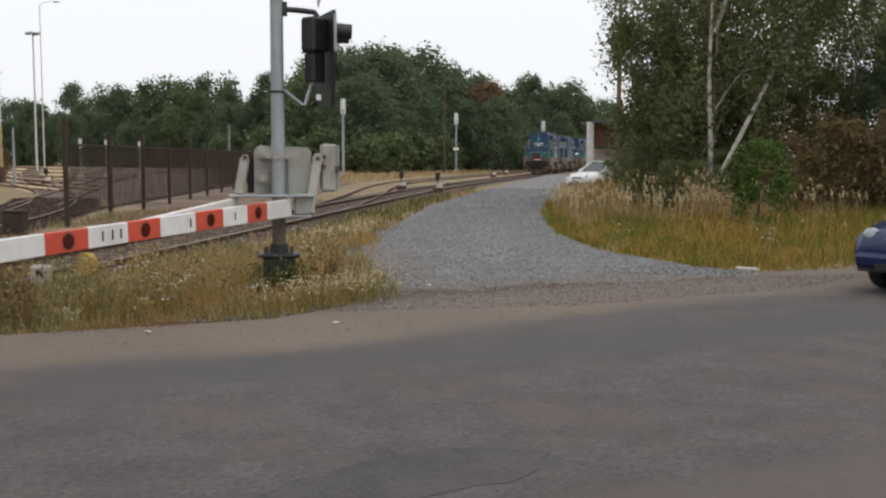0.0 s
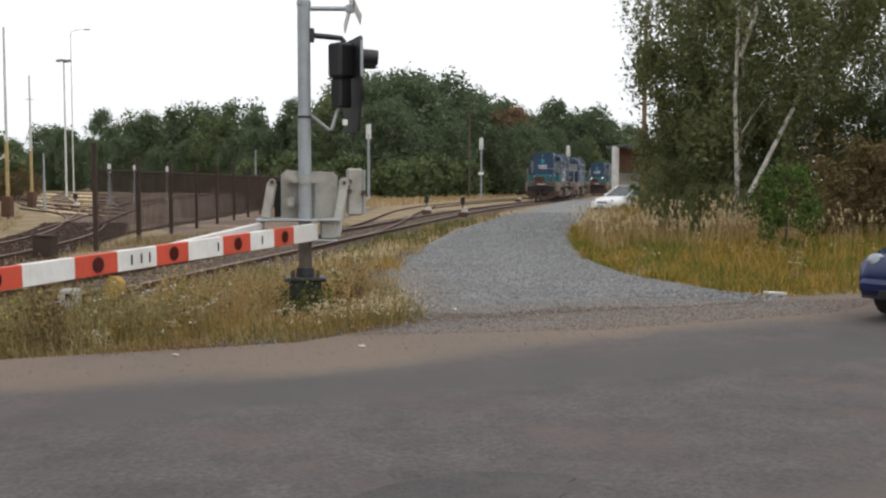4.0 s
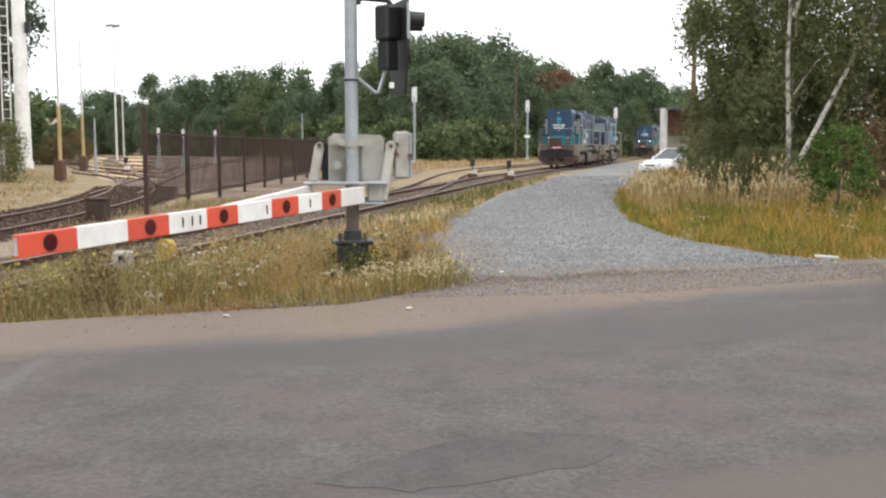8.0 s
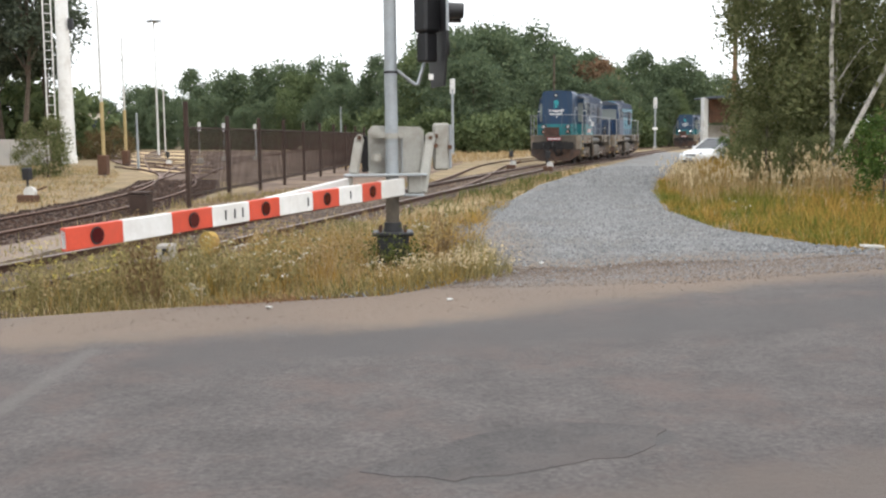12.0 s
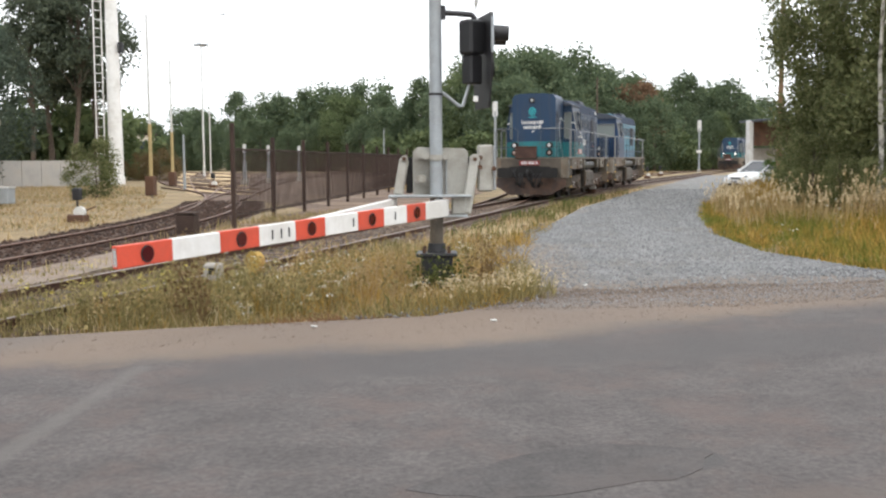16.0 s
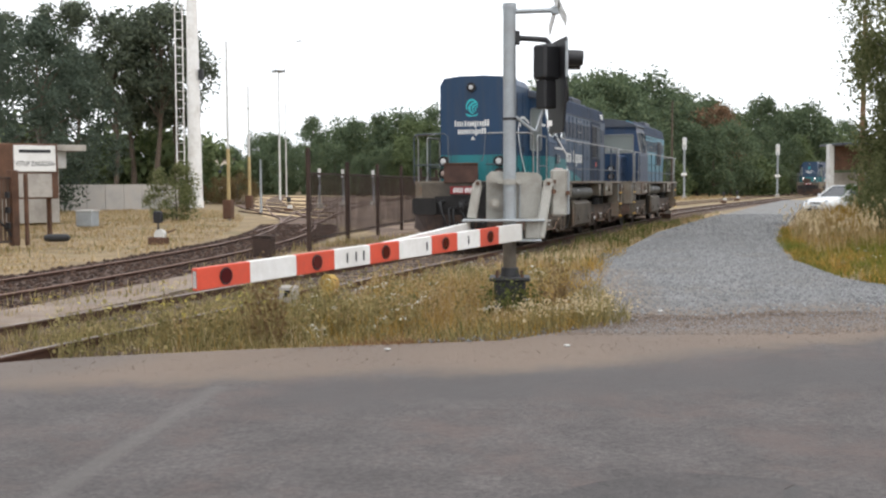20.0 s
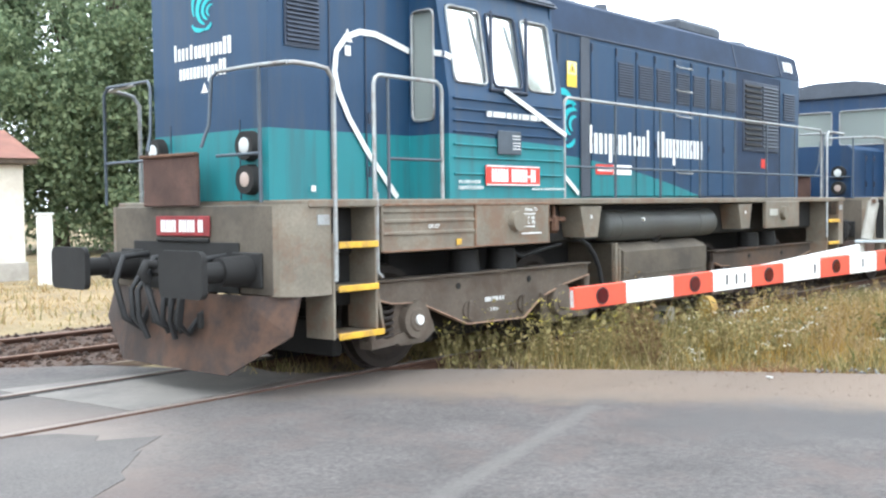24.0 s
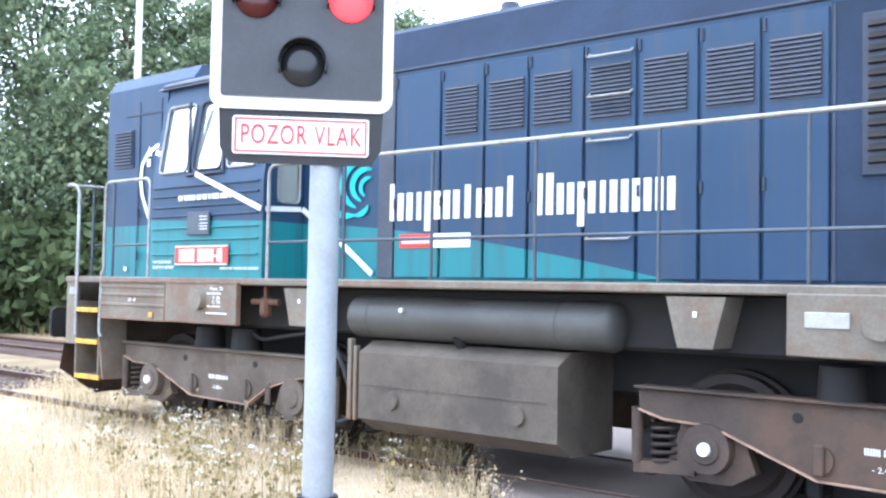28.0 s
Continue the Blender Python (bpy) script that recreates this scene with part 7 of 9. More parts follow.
def hut():
    """The low shed behind the gate and the rusty cabinet with the notice."""
    root = empty("yard_shed", Matrix.Identity(4), "low shed with a flat overhanging felt roof", "shed")
    x0, y0 = pol(40.5, 46)
    x1, y1 = pol(32.6, 47)
    a, b = Vector((x0, y0, 0)), Vector((x1, y1, 0))
    d = (b - a).normalized()
    n = Vector((d.y, -d.x, 0))
    m = Matrix((d, -n, Vector((0, 0, 1)))).transposed()
    c = (a + b) / 2 - n * 1.6
    L = (b - a).length
    part("wall", Mesh().box((c.x, c.y, 1.5), (L - 1.6, 3.0, 3.0), 0.02, m), CONCRETE, root)
    part("roof", Mesh().box((c + n * 0.3)[:2] + (3.22,), (L + 0.4, 3.9, 0.22), 0.03, m), ROOF_GREY, root)
    part("fascia", Mesh().box((c + n * 2.27)[:2] + (3.22,), (L + 0.4, 0.04, 0.26), 0.01, m), CONCRETE, root)
    for t in (0.2, 0.42, 0.63):
        p = a.lerp(b, t) - n * 0.08
        w = part("window", Mesh().box((p.x, p.y, 1.9), (1.0, 0.06, 0.9), 0.01, m), BLACK, root)
        part("window_frame", Mesh().box((p.x, p.y, 2.38), (1.1, 0.1, 0.06), 0, m).box((p.x, p.y, 1.42), (1.1, 0.1, 0.06), 0, m), DIM_WHITE, w)
    q = a.lerp(b, 0.88) - n * 0.1
    part("lamp", Mesh().box((q + n * 0.2)[:2] + (2.72,), (0.5, 0.2, 0.75), 0.03, m), DIM_WHITE, root, "white lantern box under the eaves")
    kb = empty("notice_cabinet", Matrix.Identity(4), "rusty raised cabinet with a white notice beside the gate", "cabinet")
    k0 = Vector((*pol(35.3, 35), 0))
    part("body", Mesh().box((k0.x, k0.y, 2.05), (1.9, 1.1, 1.75), 0.03, m), RUST, kb)
    part("lower_panel", Mesh().box((k0 + n * 0.56 + d * 0.25)[:2] + (1.6,), (1.0, 0.02, 0.75), 0.01, m), CONCRETE, kb, "pale lower panel")
    for s in (-0.75, 0.75):
        p = k0 + d * s
        part("leg", Mesh().box((p.x, p.y, 0.55), (0.12, 0.12, 1.3), 0.01), RUST, kb)
    sg = part("notice", Mesh().box((k0 + n * 0.58 + d * 0.25)[:2] + (2.45,), (1.25, 0.03, 0.82), 0.01, m), WHITE, kb, "white notice with black words")
    mw = Matrix.Translation((k0 + n * 0.60 + d * 0.25)[:2] + (2.28,)) @ Matrix((d, Vector((0, 0, 1)), n)).transposed().to_4x4()
    w = words("notice_lettering", "VSTUP ZAKÁZÁN", 0.2, Matrix.Identity(4), BLACK, sg)
    w.matrix_basis = mw @ Matrix.Diagonal((0.74, 1.1, 1, 1))
    part("notice_bar", Mesh().box((k0 + n * 0.60 + d * 0.25)[:2] + (2.68,), (0.95, 0.008, 0.1), 0, m), BLACK, sg)


hut()


def tall_mast():
    x, y = pol(26.55, 80)
    root = empty("lighting_mast", Matrix.Translation((x, y, 0)), "tall white tapered lighting mast with a ladder cage", "mast")
    part("shaft", Mesh().cyl((0, 0, -0.2), (0, 0, 34), 0.56, 0.26, 20), WHITE, root)
    part("base", Mesh().cyl((0, 0, -0.2), (0, 0, 0.5), 0.64, 0.6, 20), WHITE, root)
    d = Vector((-math.cos(radians(26.5)), -math.sin(radians(26.5)), 0)) * 1.15
    lad = part("ladder", Mesh().cyl(d * 0.68 + Vector((0, 0, 2)), d * 0.55 + Vector((0, 0, 33)), 0.05, n=6).cyl(d * 1.16 + Vector((0, 0, 2)), d * 1.03 + Vector((0, 0, 33)), 0.05, n=6), WHITE, root)
    rg = Mesh().box((0, 0, 0), (0.55, 0.05, 0.05)).data("rung", WHITE)
    for k in range(44):
        z = 2.2 + 0.66 * k
        ob = new("rung", rg)
        ob.parent = lad
        ob.matrix_basis = Matrix.Translation(d * (0.92 - 0.004 * k) + Vector((0, 0, z))) @ Matrix.Rotation(radians(26.5), 4, "Z")
    for z in (6, 12, 18):
        part("stay", Mesh().bar(Vector((0, 0, z)), d * 0.9 + Vector((0, 0, z)), 0.05, 0.05), DIM_WHITE, root)
    part("junction_box", Mesh().box((0.75, -0.2, 10.0), (0.35, 0.35, 0.8), 0.03), BLACK, root)


tall_mast()


def pole(az, d, h, r, label, lamp=None, yellow=0.0, material=None):
    x, y = pol(az, d)
    root = empty("yard_pole", Matrix.Translation((x, y, -0.1)), label, "pole", "poles in the yard")
    part("shaft", Mesh().cyl((0, 0, 0), (0, 0, h), r, r * 0.6, 12), material or DIM_WHITE, root)
    if yellow:
        part("painted_foot", Mesh().cyl((0, 0, 0.9), (0, 0, yellow), r * 1.12, r * 1.1, 12), paint("yellow_pole_foot", (0.42, 0.32, 0.15), 0.7, var=0.2, scale=3, fine=30), root, "yellow painted foot")
        part("foot_box", Mesh().box((0.02, -0.1, 0.55), (0.42, 0.42, 0.9), 0.03), RUST, root)
    if lamp == "arm":
        part("lamp_arm", Mesh().tube([(0, 0, h - 0.3), (0.1, 0, h + 0.2), (0.8, 0, h + 0.5), (1.9, 0, h + 0.55)], 0.045, 6), DIM_WHITE, root)
        part("lamp_head", Mesh().box((2.3, 0, h + 0.54), (0.85, 0.3, 0.16), 0.05), GALV, root)
    if lamp == "crown":
        part("lamp_ring", Mesh().cyl((0, 0, h), (0, 0, h + 0.12), 0.55, 0.6, 14), GALV, root)
        for k in range(4):
            part("lamp_head", Mesh().box((0.55 * math.cos(k * 1.57), 0.55 * math.sin(k * 1.57), h + 0.05), (0.45, 0.35, 0.25), 0.05), GALV, root)
    if lamp == "spike":
        part("crossbar", Mesh().box((0, 0, h * 0.82), (0.5, 0.06, 0.06)), DIM_WHITE, root)


pole(24.75, 49, 8.45, 0.075, "tall thin white pole with a yellow foot", yellow=3.4)
pole(23.62, 69, 8.3, 0.085, "thin pole with a yellow foot beside the yard tracks", "spike", yellow=3.6)
pole(21.95, 112, 14.0, 0.12, "pale lighting pole with a crown of lamps", "crown")
pole(21.6, 150, 22.0, 0.10, "tall lamp pole far off in the yard", "arm")
pole(27.4, 130, 23.0, 0.10, "tall lamp pole with a bent arm", "arm")
pole(23.0, 60, 3.2, 0.08, "short grey post beside the yard tracks", material=GALV)
pole(0.05, 112, 10.5, 0.13, "thin wooden pole in front of the wood", material=BARK)
pole(-9.72, 48, 9.0, 0.14, "brown wooden pole among the trees", material=paint("pole_wood", (0.26, 0.16, 0.09), 0.85, var=0.2, scale=4, fine=30))
pole(138.6, 30, 14.0, 0.13, "pale concrete pole behind the tracks", material=DIM_WHITE)
pole(12.0, 95, 4.6, 0.07, "thin grey post near the wood", material=GALV)


def line_signal(az, d, h, label, plate=True, k=1.0):
    x, y = pol(az, d)
    root = empty("line_signal", Matrix.Translation((x, y, -0.1)) @ Matrix.Rotation(radians(az), 4, "Z"), label, "railway signal", "railway signals")
    part("post", Mesh().cyl((0, 0, 0), (0, 0, h - 0.9 * k), 0.085 * k, 0.075 * k, 10), GALV, root)
    part("base", Mesh().box((0, 0, 0.15), (0.5, 0.5, 0.4), 0.05), CONCRETE, root)
    part("head", Mesh().prism(rounded(-0.24 * k, 0.24 * k, h - 1.35 * k, h, 0.12 * k, 4), "y", 0, 0.22 * k), GALV, root, "grey signal head seen from behind")
    part("head_plate", Mesh().prism(rounded(-0.2 * k, 0.2 * k, h - 1.3 * k, h - 0.05 * k, 0.1 * k, 4), "y", -0.03, 0), DIM_WHITE, root)
    if plate:
        part("number_board", Mesh().box((0, -0.1, h * 0.40), (0.62, 0.03, 0.28), 0.01), WHITE, root)
    part("ladder", Mesh().cyl((-0.1, 0.2, 0), (-0.1, 0.16, h - 1.2), 0.02, n=6).cyl((0.1, 0.2, 0), (0.1, 0.16, h - 1.2), 0.02, n=6), GALV, root)


line_signal(5.72, 88, 6.7, "grey railway signal on a post at the wood's edge", False)
line_signal(-0.62, 112, 6.6, "grey railway signal with a white board")
line_signal(-5.5, 125, 6.2, "grey railway signal beside the far bend")
for k, az in enumerate((19.75, 18.45, 16.75)):
    line_signal(az, 74 + 5 * k, 2.9, "short grey yard signal behind the fence", False, 0.5)


def switch_stand(x, y, h=0.95):
    root = empty("switch_stand", Matrix.Translation((x, y, -0.12)), "black point lantern on a white foot", "switch stand", "point lanterns")
    part("foot", Mesh().box((0, 0, 0.12), (0.5, 0.35, 0.24), 0.03), RUST, root)
    part("weight", Mesh().cyl((0.1, -0.14, 0.3), (0.1, 0.0, 0.3), 0.16, n=16), DIM_WHITE, root, "white painted lever weight")
    part("stem", Mesh().cyl((0, 0, 0.2), (0, 0, h - 0.3), 0.03, n=8), BLACK, root)
    part("lantern", Mesh().box((0, 0, h - 0.15), (0.22, 0.22, 0.34), 0.03), BLACK, root)
    part("lever", Mesh().bar((0.1, 0, 0.3), (0.5, 0.1, 0.45), 0.04, 0.04), RUST, root)


for p in ((-14.2, 26.1), (-0.3, 49.5), (-23.6, 60), (4.2, 88), (-2.2, 52.5), (6.0, 100)):
    switch_stand(*p)
crate = empty("crate", Matrix.Identity(4), "pale grey scrap crate in the dry grass", "crate")
part("body", Mesh().box((*pol(32.2, 42), 0.3), (0.7, 0.55, 0.6), 0.03), GALV, crate)
part("lid", Mesh().box((*pol(32.2, 42), 0.62), (0.74, 0.59, 0.05), 0.01), DIM_WHITE, crate)
tyre = empty("old_tyre", Matrix.Translation((-17.1, 25.6, 0.1)), "old black tyre lying in the grass", "tyre")
part("tread", Mesh().tube([(0.27 * math.cos(k * 0.3927), 0.27 * math.sin(k * 0.3927), 0) for k in range(17)], 0.1, 8), RUBBER, tyre)
PALE_WALL = paint("pale_wall_concrete", (0.42, 0.4, 0.37), 0.85, var=0.15, scale=1.2, fine=30, bump=0.2, stain=(0.36, 0.32, 0.27), stain_amount=0.5)
wall = empty("concrete_wall", Matrix.Identity(4), "pale concrete panel wall behind the pines", "wall")
for k in range(26):
    a0 = 27.5 + k * 0.95
    p, q = Vector((*pol(a0, 76 - k * 0.5), 0)), Vector((*pol(a0 + 0.93, 76 - (k + 1) * 0.5), 0))
    part("wall_panel", Mesh().bar(p + Vector((0, 0, 0.75)), q + Vector((0, 0, 0.75)), 0.12, 1.9), PALE_WALL, wall)


def house():
    root = empty("house", Matrix.Identity(4), "small pale plastered house with a red roof and scribbled wall", "house")
    a = Vector((-21.9, 14.6, 0))
    d = Vector((-0.86, -0.51, 0)).normalized()
    d = Vector((-0.30, -0.954, 0))
    n = Vector((0.954, -0.30, 0))
    m = Matrix((d, n, Vector((0, 0, 1)))).transposed()
    c = a + d * 3.6 - n * 2.6
    part("wall", Mesh().box((c.x, c.y, 1.3), (7.2, 5.2, 2.8), 0.02, m), PLASTER, root)
    part("plinth", Mesh().box((c.x, c.y, 0.1), (7.3, 5.3, 0.5), 0.02, m), CONCRETE, root)
    part("eaves_board", Mesh().box((c.x, c.y, 2.76), (7.7, 5.8, 0.14), 0.02, m), BARK, root)
    me = Mesh().prism([(-2.95, 2.83), (2.95, 2.83), (0, 3.7)], "x", -3.9, 3.9)
    rf = part("roof", me, ROOF, root)
    rf.data.transform(Matrix.Translation((c.x, c.y, 0)) @ m.to_4x4())
    w0 = a + d * 5.0 + n * 0.02
    win = part("window", Mesh().box((w0.x, w0.y, 1.9), (1.0, 0.08, 1.2), 0.01, m), LOUVRE, root)
    part("window_frame", Mesh().box((w0 + n * 0.03)[:2] + (1.25,), (1.15, 0.14, 0.06), 0.01, m), DIM_WHITE, win)
    scr = Mesh()
    rg = random.Random(9)
    for row in range(2):
        for k in range(7):
            p = a + d * (0.7 + 0.33 * k) + n * 0.012
            z = 1.7 - 0.62 * row
            pts = [p + d * (0.12 * math.sin(j * 1.3 + k)) + Vector((0, 0, z + 0.2 * math.cos(j * 1.7 + 2 * k))) for j in range(5)]
            scr.tube(pts, 0.014, 5)
    part("scribble", scr, DARK_RAIL, root, "dark sprayed scribble on the plaster")


house()
wp = empty("white_post_box", Matrix.Identity(4), "white narrow trackside cabinet", "cabinet")
wb = Vector((*pol(55.35, 24.5), 0))
part("body", Mesh().box((wb.x, wb.y, 0.68), (0.32, 0.3, 1.6), 0.02, Matrix.Rotation(radians(50), 3, "Z")), WHITE, wp)
part("cap", Mesh().box((wb.x, wb.y, 1.5), (0.37, 0.35, 0.06), 0.01, Matrix.Rotation(radians(50), 3, "Z")), DIM_WHITE, wp)
cs = empty("crossing_signal", Matrix.Translation((*pol(120.8, 24), 0)), "white crossing signal mast beyond the tracks", "signal")
part("mast", Mesh().cyl((0, 0, 0), (0, 0, 3.4), 0.09, 0.085, 14), WHITE, cs)
part("board", Mesh().prism(rounded(-0.42, 0.42, 3.1, 4.0, 0.1), "y", -0.03, 0.03), DIM_WHITE, cs)
part("cross", Mesh().bar((-0.5, 0.05, 4.1), (0.5, 0.05, 4.6), 0.02, 0.14).bar((-0.5, 0.06, 4.6), (0.5, 0.06, 4.1), 0.02, 0.14), WHITE, cs)
lowwall = empty("parked_trailer", Matrix.Identity(4), "low white trailer parked behind the tracks", "trailer")
tq = Vector((*pol(122.9, 34), 0))
part("bed", Mesh().box((tq.x, tq.y, 0.95), (2.2, 4.6, 0.8), 0.05, Matrix.Rotation(radians(30), 3, "Z")), WHITE, lowwall)
for s in (-0.7, 0.7):
    part("wheel", Mesh().cyl((tq.x - 0.9, tq.y + s, 0.3), (tq.x + 0.9, tq.y + s, 0.3), 0.36, n=16), RUBBER, lowwall)
shed2 = empty("roadside_building", Matrix.Identity(4), "pale building with a grey tiled roof beyond the crossing", "building")
bq = Vector((*pol(117, 52), 0))
part("wall", Mesh().box((bq.x, bq.y, 2.0), (8, 9, 4.4), 0.03, Matrix.Rotation(radians(28), 3, "Z")), PLASTER, shed2)
rfm = part("roof", Mesh().prism([(-4.4, 4.2), (4.4, 4.2), (0, 7.2)], "y", -5, 5), CONCRETE, shed2, "weathered grey roof")
rfm.data.transform(Matrix.Translation((bq.x, bq.y, 0)) @ Matrix.Rotation(radians(28), 4, "Z"))


def loading_shed():
    """The brown box on a white pillar at the end of the gravel track."""
    root = empty("loading_shed", Matrix.Identity(4), "brown boarded loading shed on white pillars by the track", "shed")
    x, y = pol(-8.15, 68)
    d = Vector((0.97, 0.24, 0)).normalized()
    n = Vector((d.y, -d.x, 0))
    m = Matrix((d, -n, Vector((0, 0, 1)))).transposed()
    p = Vector((x, y, 0))
    part("pillar", Mesh().box((p.x, p.y, 1.9), (0.32, 0.5, 4.1), 0.02, m), DIM_WHITE, root)
    c = p + d * 5.2
    part("back_wall", Mesh().box((c - n * 1.5)[:2] + (1.0,), (9.6, 0.2, 2.4), 0.02, m), CONCRETE, root)
    for k in range(24):
        q = p + d * (0.45 + 0.4 * k)
        part("board", Mesh().box((q.x, q.y, 3.1), (0.385, 0.1 + 0.02 * (k % 2), 1.5), 0.006, m), RUST, root)
    part("roof", Mesh().box((c.x, c.y, 3.93), (10.4, 3.6, 0.12), 0.02, m), ROOF_GREY, root)
    for k in (3.4, 6.8):
        q = p + d * k
        part("pillar", Mesh().box((q.x, q.y, 1.2), (0.4, 0.4, 2.6), 0.02, m), DIM_WHITE, root)


loading_shed()


# ---- cars ----
def car(name, body_rgb, label, m):
    root = empty(name, m, label, "car")
    BODY = paint("car_paint", body_rgb, 0.25, 0.1, var=0.04, scale=2, fine=80, bump=0.0)
    GLASS = paint("car_glass", (0.03, 0.035, 0.04), 0.08, var=0.05, scale=3, fine=60, bump=0)
    CAR_LENS = paint("headlight_glass", (0.32, 0.34, 0.35), 0.1, 0.3, var=0.1, scale=20, fine=80, bump=0.0)
    # x forward, length 4.0
    sec = [(2.0, 0.32, 0.56, 0.74), (1.9, 0.25, 0.74, 0.82), (1.55, 0.22, 0.83, 0.85), (1.0, 0.2, 0.92, 0.86), (0.75, 0.2, 0.97, 0.86), (-1.5, 0.2, 0.98, 0.86), (-1.9, 0.25, 0.94, 0.83), (-2.0, 0.35, 0.8, 0.78)]
    me = Mesh()
    vs, fs = [], []
    for x, lo, hi, w in sec:
        vs += [(x, -w * 0.94, lo), (x, -w, (lo + hi) * 0.48), (x, -w * 0.97, hi - 0.09), (x, -w * 0.86, hi), (x, w * 0.86, hi), (x, w * 0.97, hi - 0.09), (x, w, (lo + hi) * 0.48), (x, w * 0.94, lo)]
    for i in range(len(sec) - 1):
        for k in range(8):
            fs.append((i * 8 + k, i * 8 + (k + 1) % 8, (i + 1) * 8 + (k + 1) % 8, (i + 1) * 8 + k)[::-1])
    fs += [tuple(range(8)), tuple(range(len(vs) - 8, len(vs)))[::-1]]
    body = part("body", me.add(vs, [f[::-1] for f in fs], True), BODY, root)
    g = Mesh()
    cs_ = [(0.95, 0.92, 0.80, 0.93), (0.2, 1.42, 0.62, 1.0), (-1.1, 1.44, 0.62, 1.0), (-1.75, 0.95, 0.76, 0.94)]
    q = []
    for x, z, w, _ in cs_:
        q += [(x, -w, z), (x, w, z)]
    base = [(0.95, -0.8, 0.93), (0.95, 0.8, 0.93), (-1.75, -0.78, 0.95), (-1.75, 0.78, 0.95)]
    g.add(q, [(0, 2, 3, 1), (4, 6, 7, 5)])
    g.add([(0.95, -0.8, 0.92), (0.2, -0.62, 1.42), (-1.1, -0.62, 1.44), (-1.75, -0.77, 0.95)], [(0, 3, 2, 1)])
    g.add([(0.95, 0.8, 0.92), (0.2, 0.62, 1.42), (-1.1, 0.62, 1.44), (-1.75, 0.77, 0.95)], [(0, 1, 2, 3)])
    part("glasshouse", g, GLASS, root)
    part("roof", Mesh().box((-0.45, 0, 1.445), (1.36, 1.28, 0.05), 0.02), BODY, root)
    for s in (1, -1):
        for a, b in (((0.98, 0.79, 0.93), (0.2, 0.625, 1.44)), ((-0.4, 0.74, 0.96), (-0.42, 0.63, 1.45)), ((-1.1, 0.63, 1.45), (-1.76, 0.77, 0.95))):
            part("pillar", Mesh().bar((a[0], s * a[1], a[2]), (b[0], s * b[1], b[2]), 0.07, 0.07, 0.01), BODY, root)
        for x in (1.27, -1.3):
            w = part("wheel", Mesh().cyl((x, s * 0.68, 0.29), (x, s * 0.86, 0.29), 0.3, 0.29, 22), RUBBER, root)
            part("rim", Mesh().cyl((x, s * 0.855, 0.29), (x, s * 0.872, 0.29), 0.19, 0.17, 18), GALV, w)
        part("headlight", Mesh().ball((1.86, s * 0.62, 0.665), 0.14, 14, 8, (0.6, 0.95, 0.85)), CAR_LENS, root)
        part("mirror", Mesh().box((0.75, s * 0.93, 1.0), (0.1, 0.2, 0.13), 0.03), BODY, root)
        part("fog_lamp", Mesh().cyl((1.95, s * 0.6, 0.36), (1.99, s * 0.6, 0.36), 0.06, n=12), LENS_OFF, root)
    part("grille", Mesh().box((1.98, 0, 0.62), (0.05, 0.66, 0.13), 0.02), BLACK, root)
    part("grille_bar", Mesh().box((2.012, 0, 0.675), (0.02, 0.66, 0.022), 0.006), WHITE, root, "bright metal grille bar")
    part("grille_bar", Mesh().box((2.012, 0, 0.6), (0.02, 0.62, 0.022), 0.006), WHITE, root, "bright metal grille bar")
    part("bumper", Mesh().box((1.95, 0, 0.40), (0.2, 1.5, 0.2), 0.06), BODY, root)
    part("lower_grille", Mesh().box((2.04, 0, 0.33), (0.03, 0.9, 0.1), 0.01), BLACK, root)
    part("number_plate", Mesh().box((2.056, 0, 0.46), (0.012, 0.52, 0.11), 0.004), WHITE, root)
    part("plate_bar", Mesh().box((2.064, 0.1, 0.46), (0.004, 0.2, 0.06)).box((2.064, -0.13, 0.46), (0.004, 0.18, 0.06)), BLACK, root)
    return root


WAY = math.atan2(-0.553, -0.833)
CAR_AT = ((0, 0.0), (1.5, 0.02), (2.5, 0.12), (3, 0.28), (3.5, 0.40), (4.5, 0.55), (5.5, 0.6), (28, 0.6))


def car_pose(s):
    return Matrix.Translation((7.12 + math.cos(WAY) * s, 12.71 + math.sin(WAY) * s, -0.022)) @ Matrix.Rotation(WAY, 4, "Z")


BLUE_CAR = car("hatchback_car", (0.008, 0.018, 0.075), "dark blue small car creeping up to the crossing", car_pose(0))
car("parked_car", (0.75, 0.76, 0.76), "white small car parked beside the gravel track", Matrix.Translation((*pol(-8.95, 53), -0.05)) @ Matrix.Rotation(radians(218), 4, "Z"))


# ---- far yard ----
def far_building():
    x, y = pol(25.75, 150)
    root = empty("yard_building", Matrix.Translation((x, y, 0)) @ Matrix.Rotation(radians(20), 4, "Z"), "pale flat-roofed building far off in the yard", "building")
    part("wall", Mesh().box((0, 0, 2.6), (6.0, 5.0, 5.4), 0.03), PLASTER, root)
    part("roof", Mesh().box((0, 0, 5.45), (6.6, 5.6, 0.35), 0.04), DARK_RUST, root)
    for k in (-1.8, 0, 1.8):
        w = part("window", Mesh().box((k, -2.52, 3.9), (1.2, 0.06, 1.0), 0.01), LOUVRE, root)
        part("window_frame", Mesh().box((k, -2.54, 3.36), (1.3, 0.08, 0.08), 0.01), DIM_WHITE, w)


far_building()
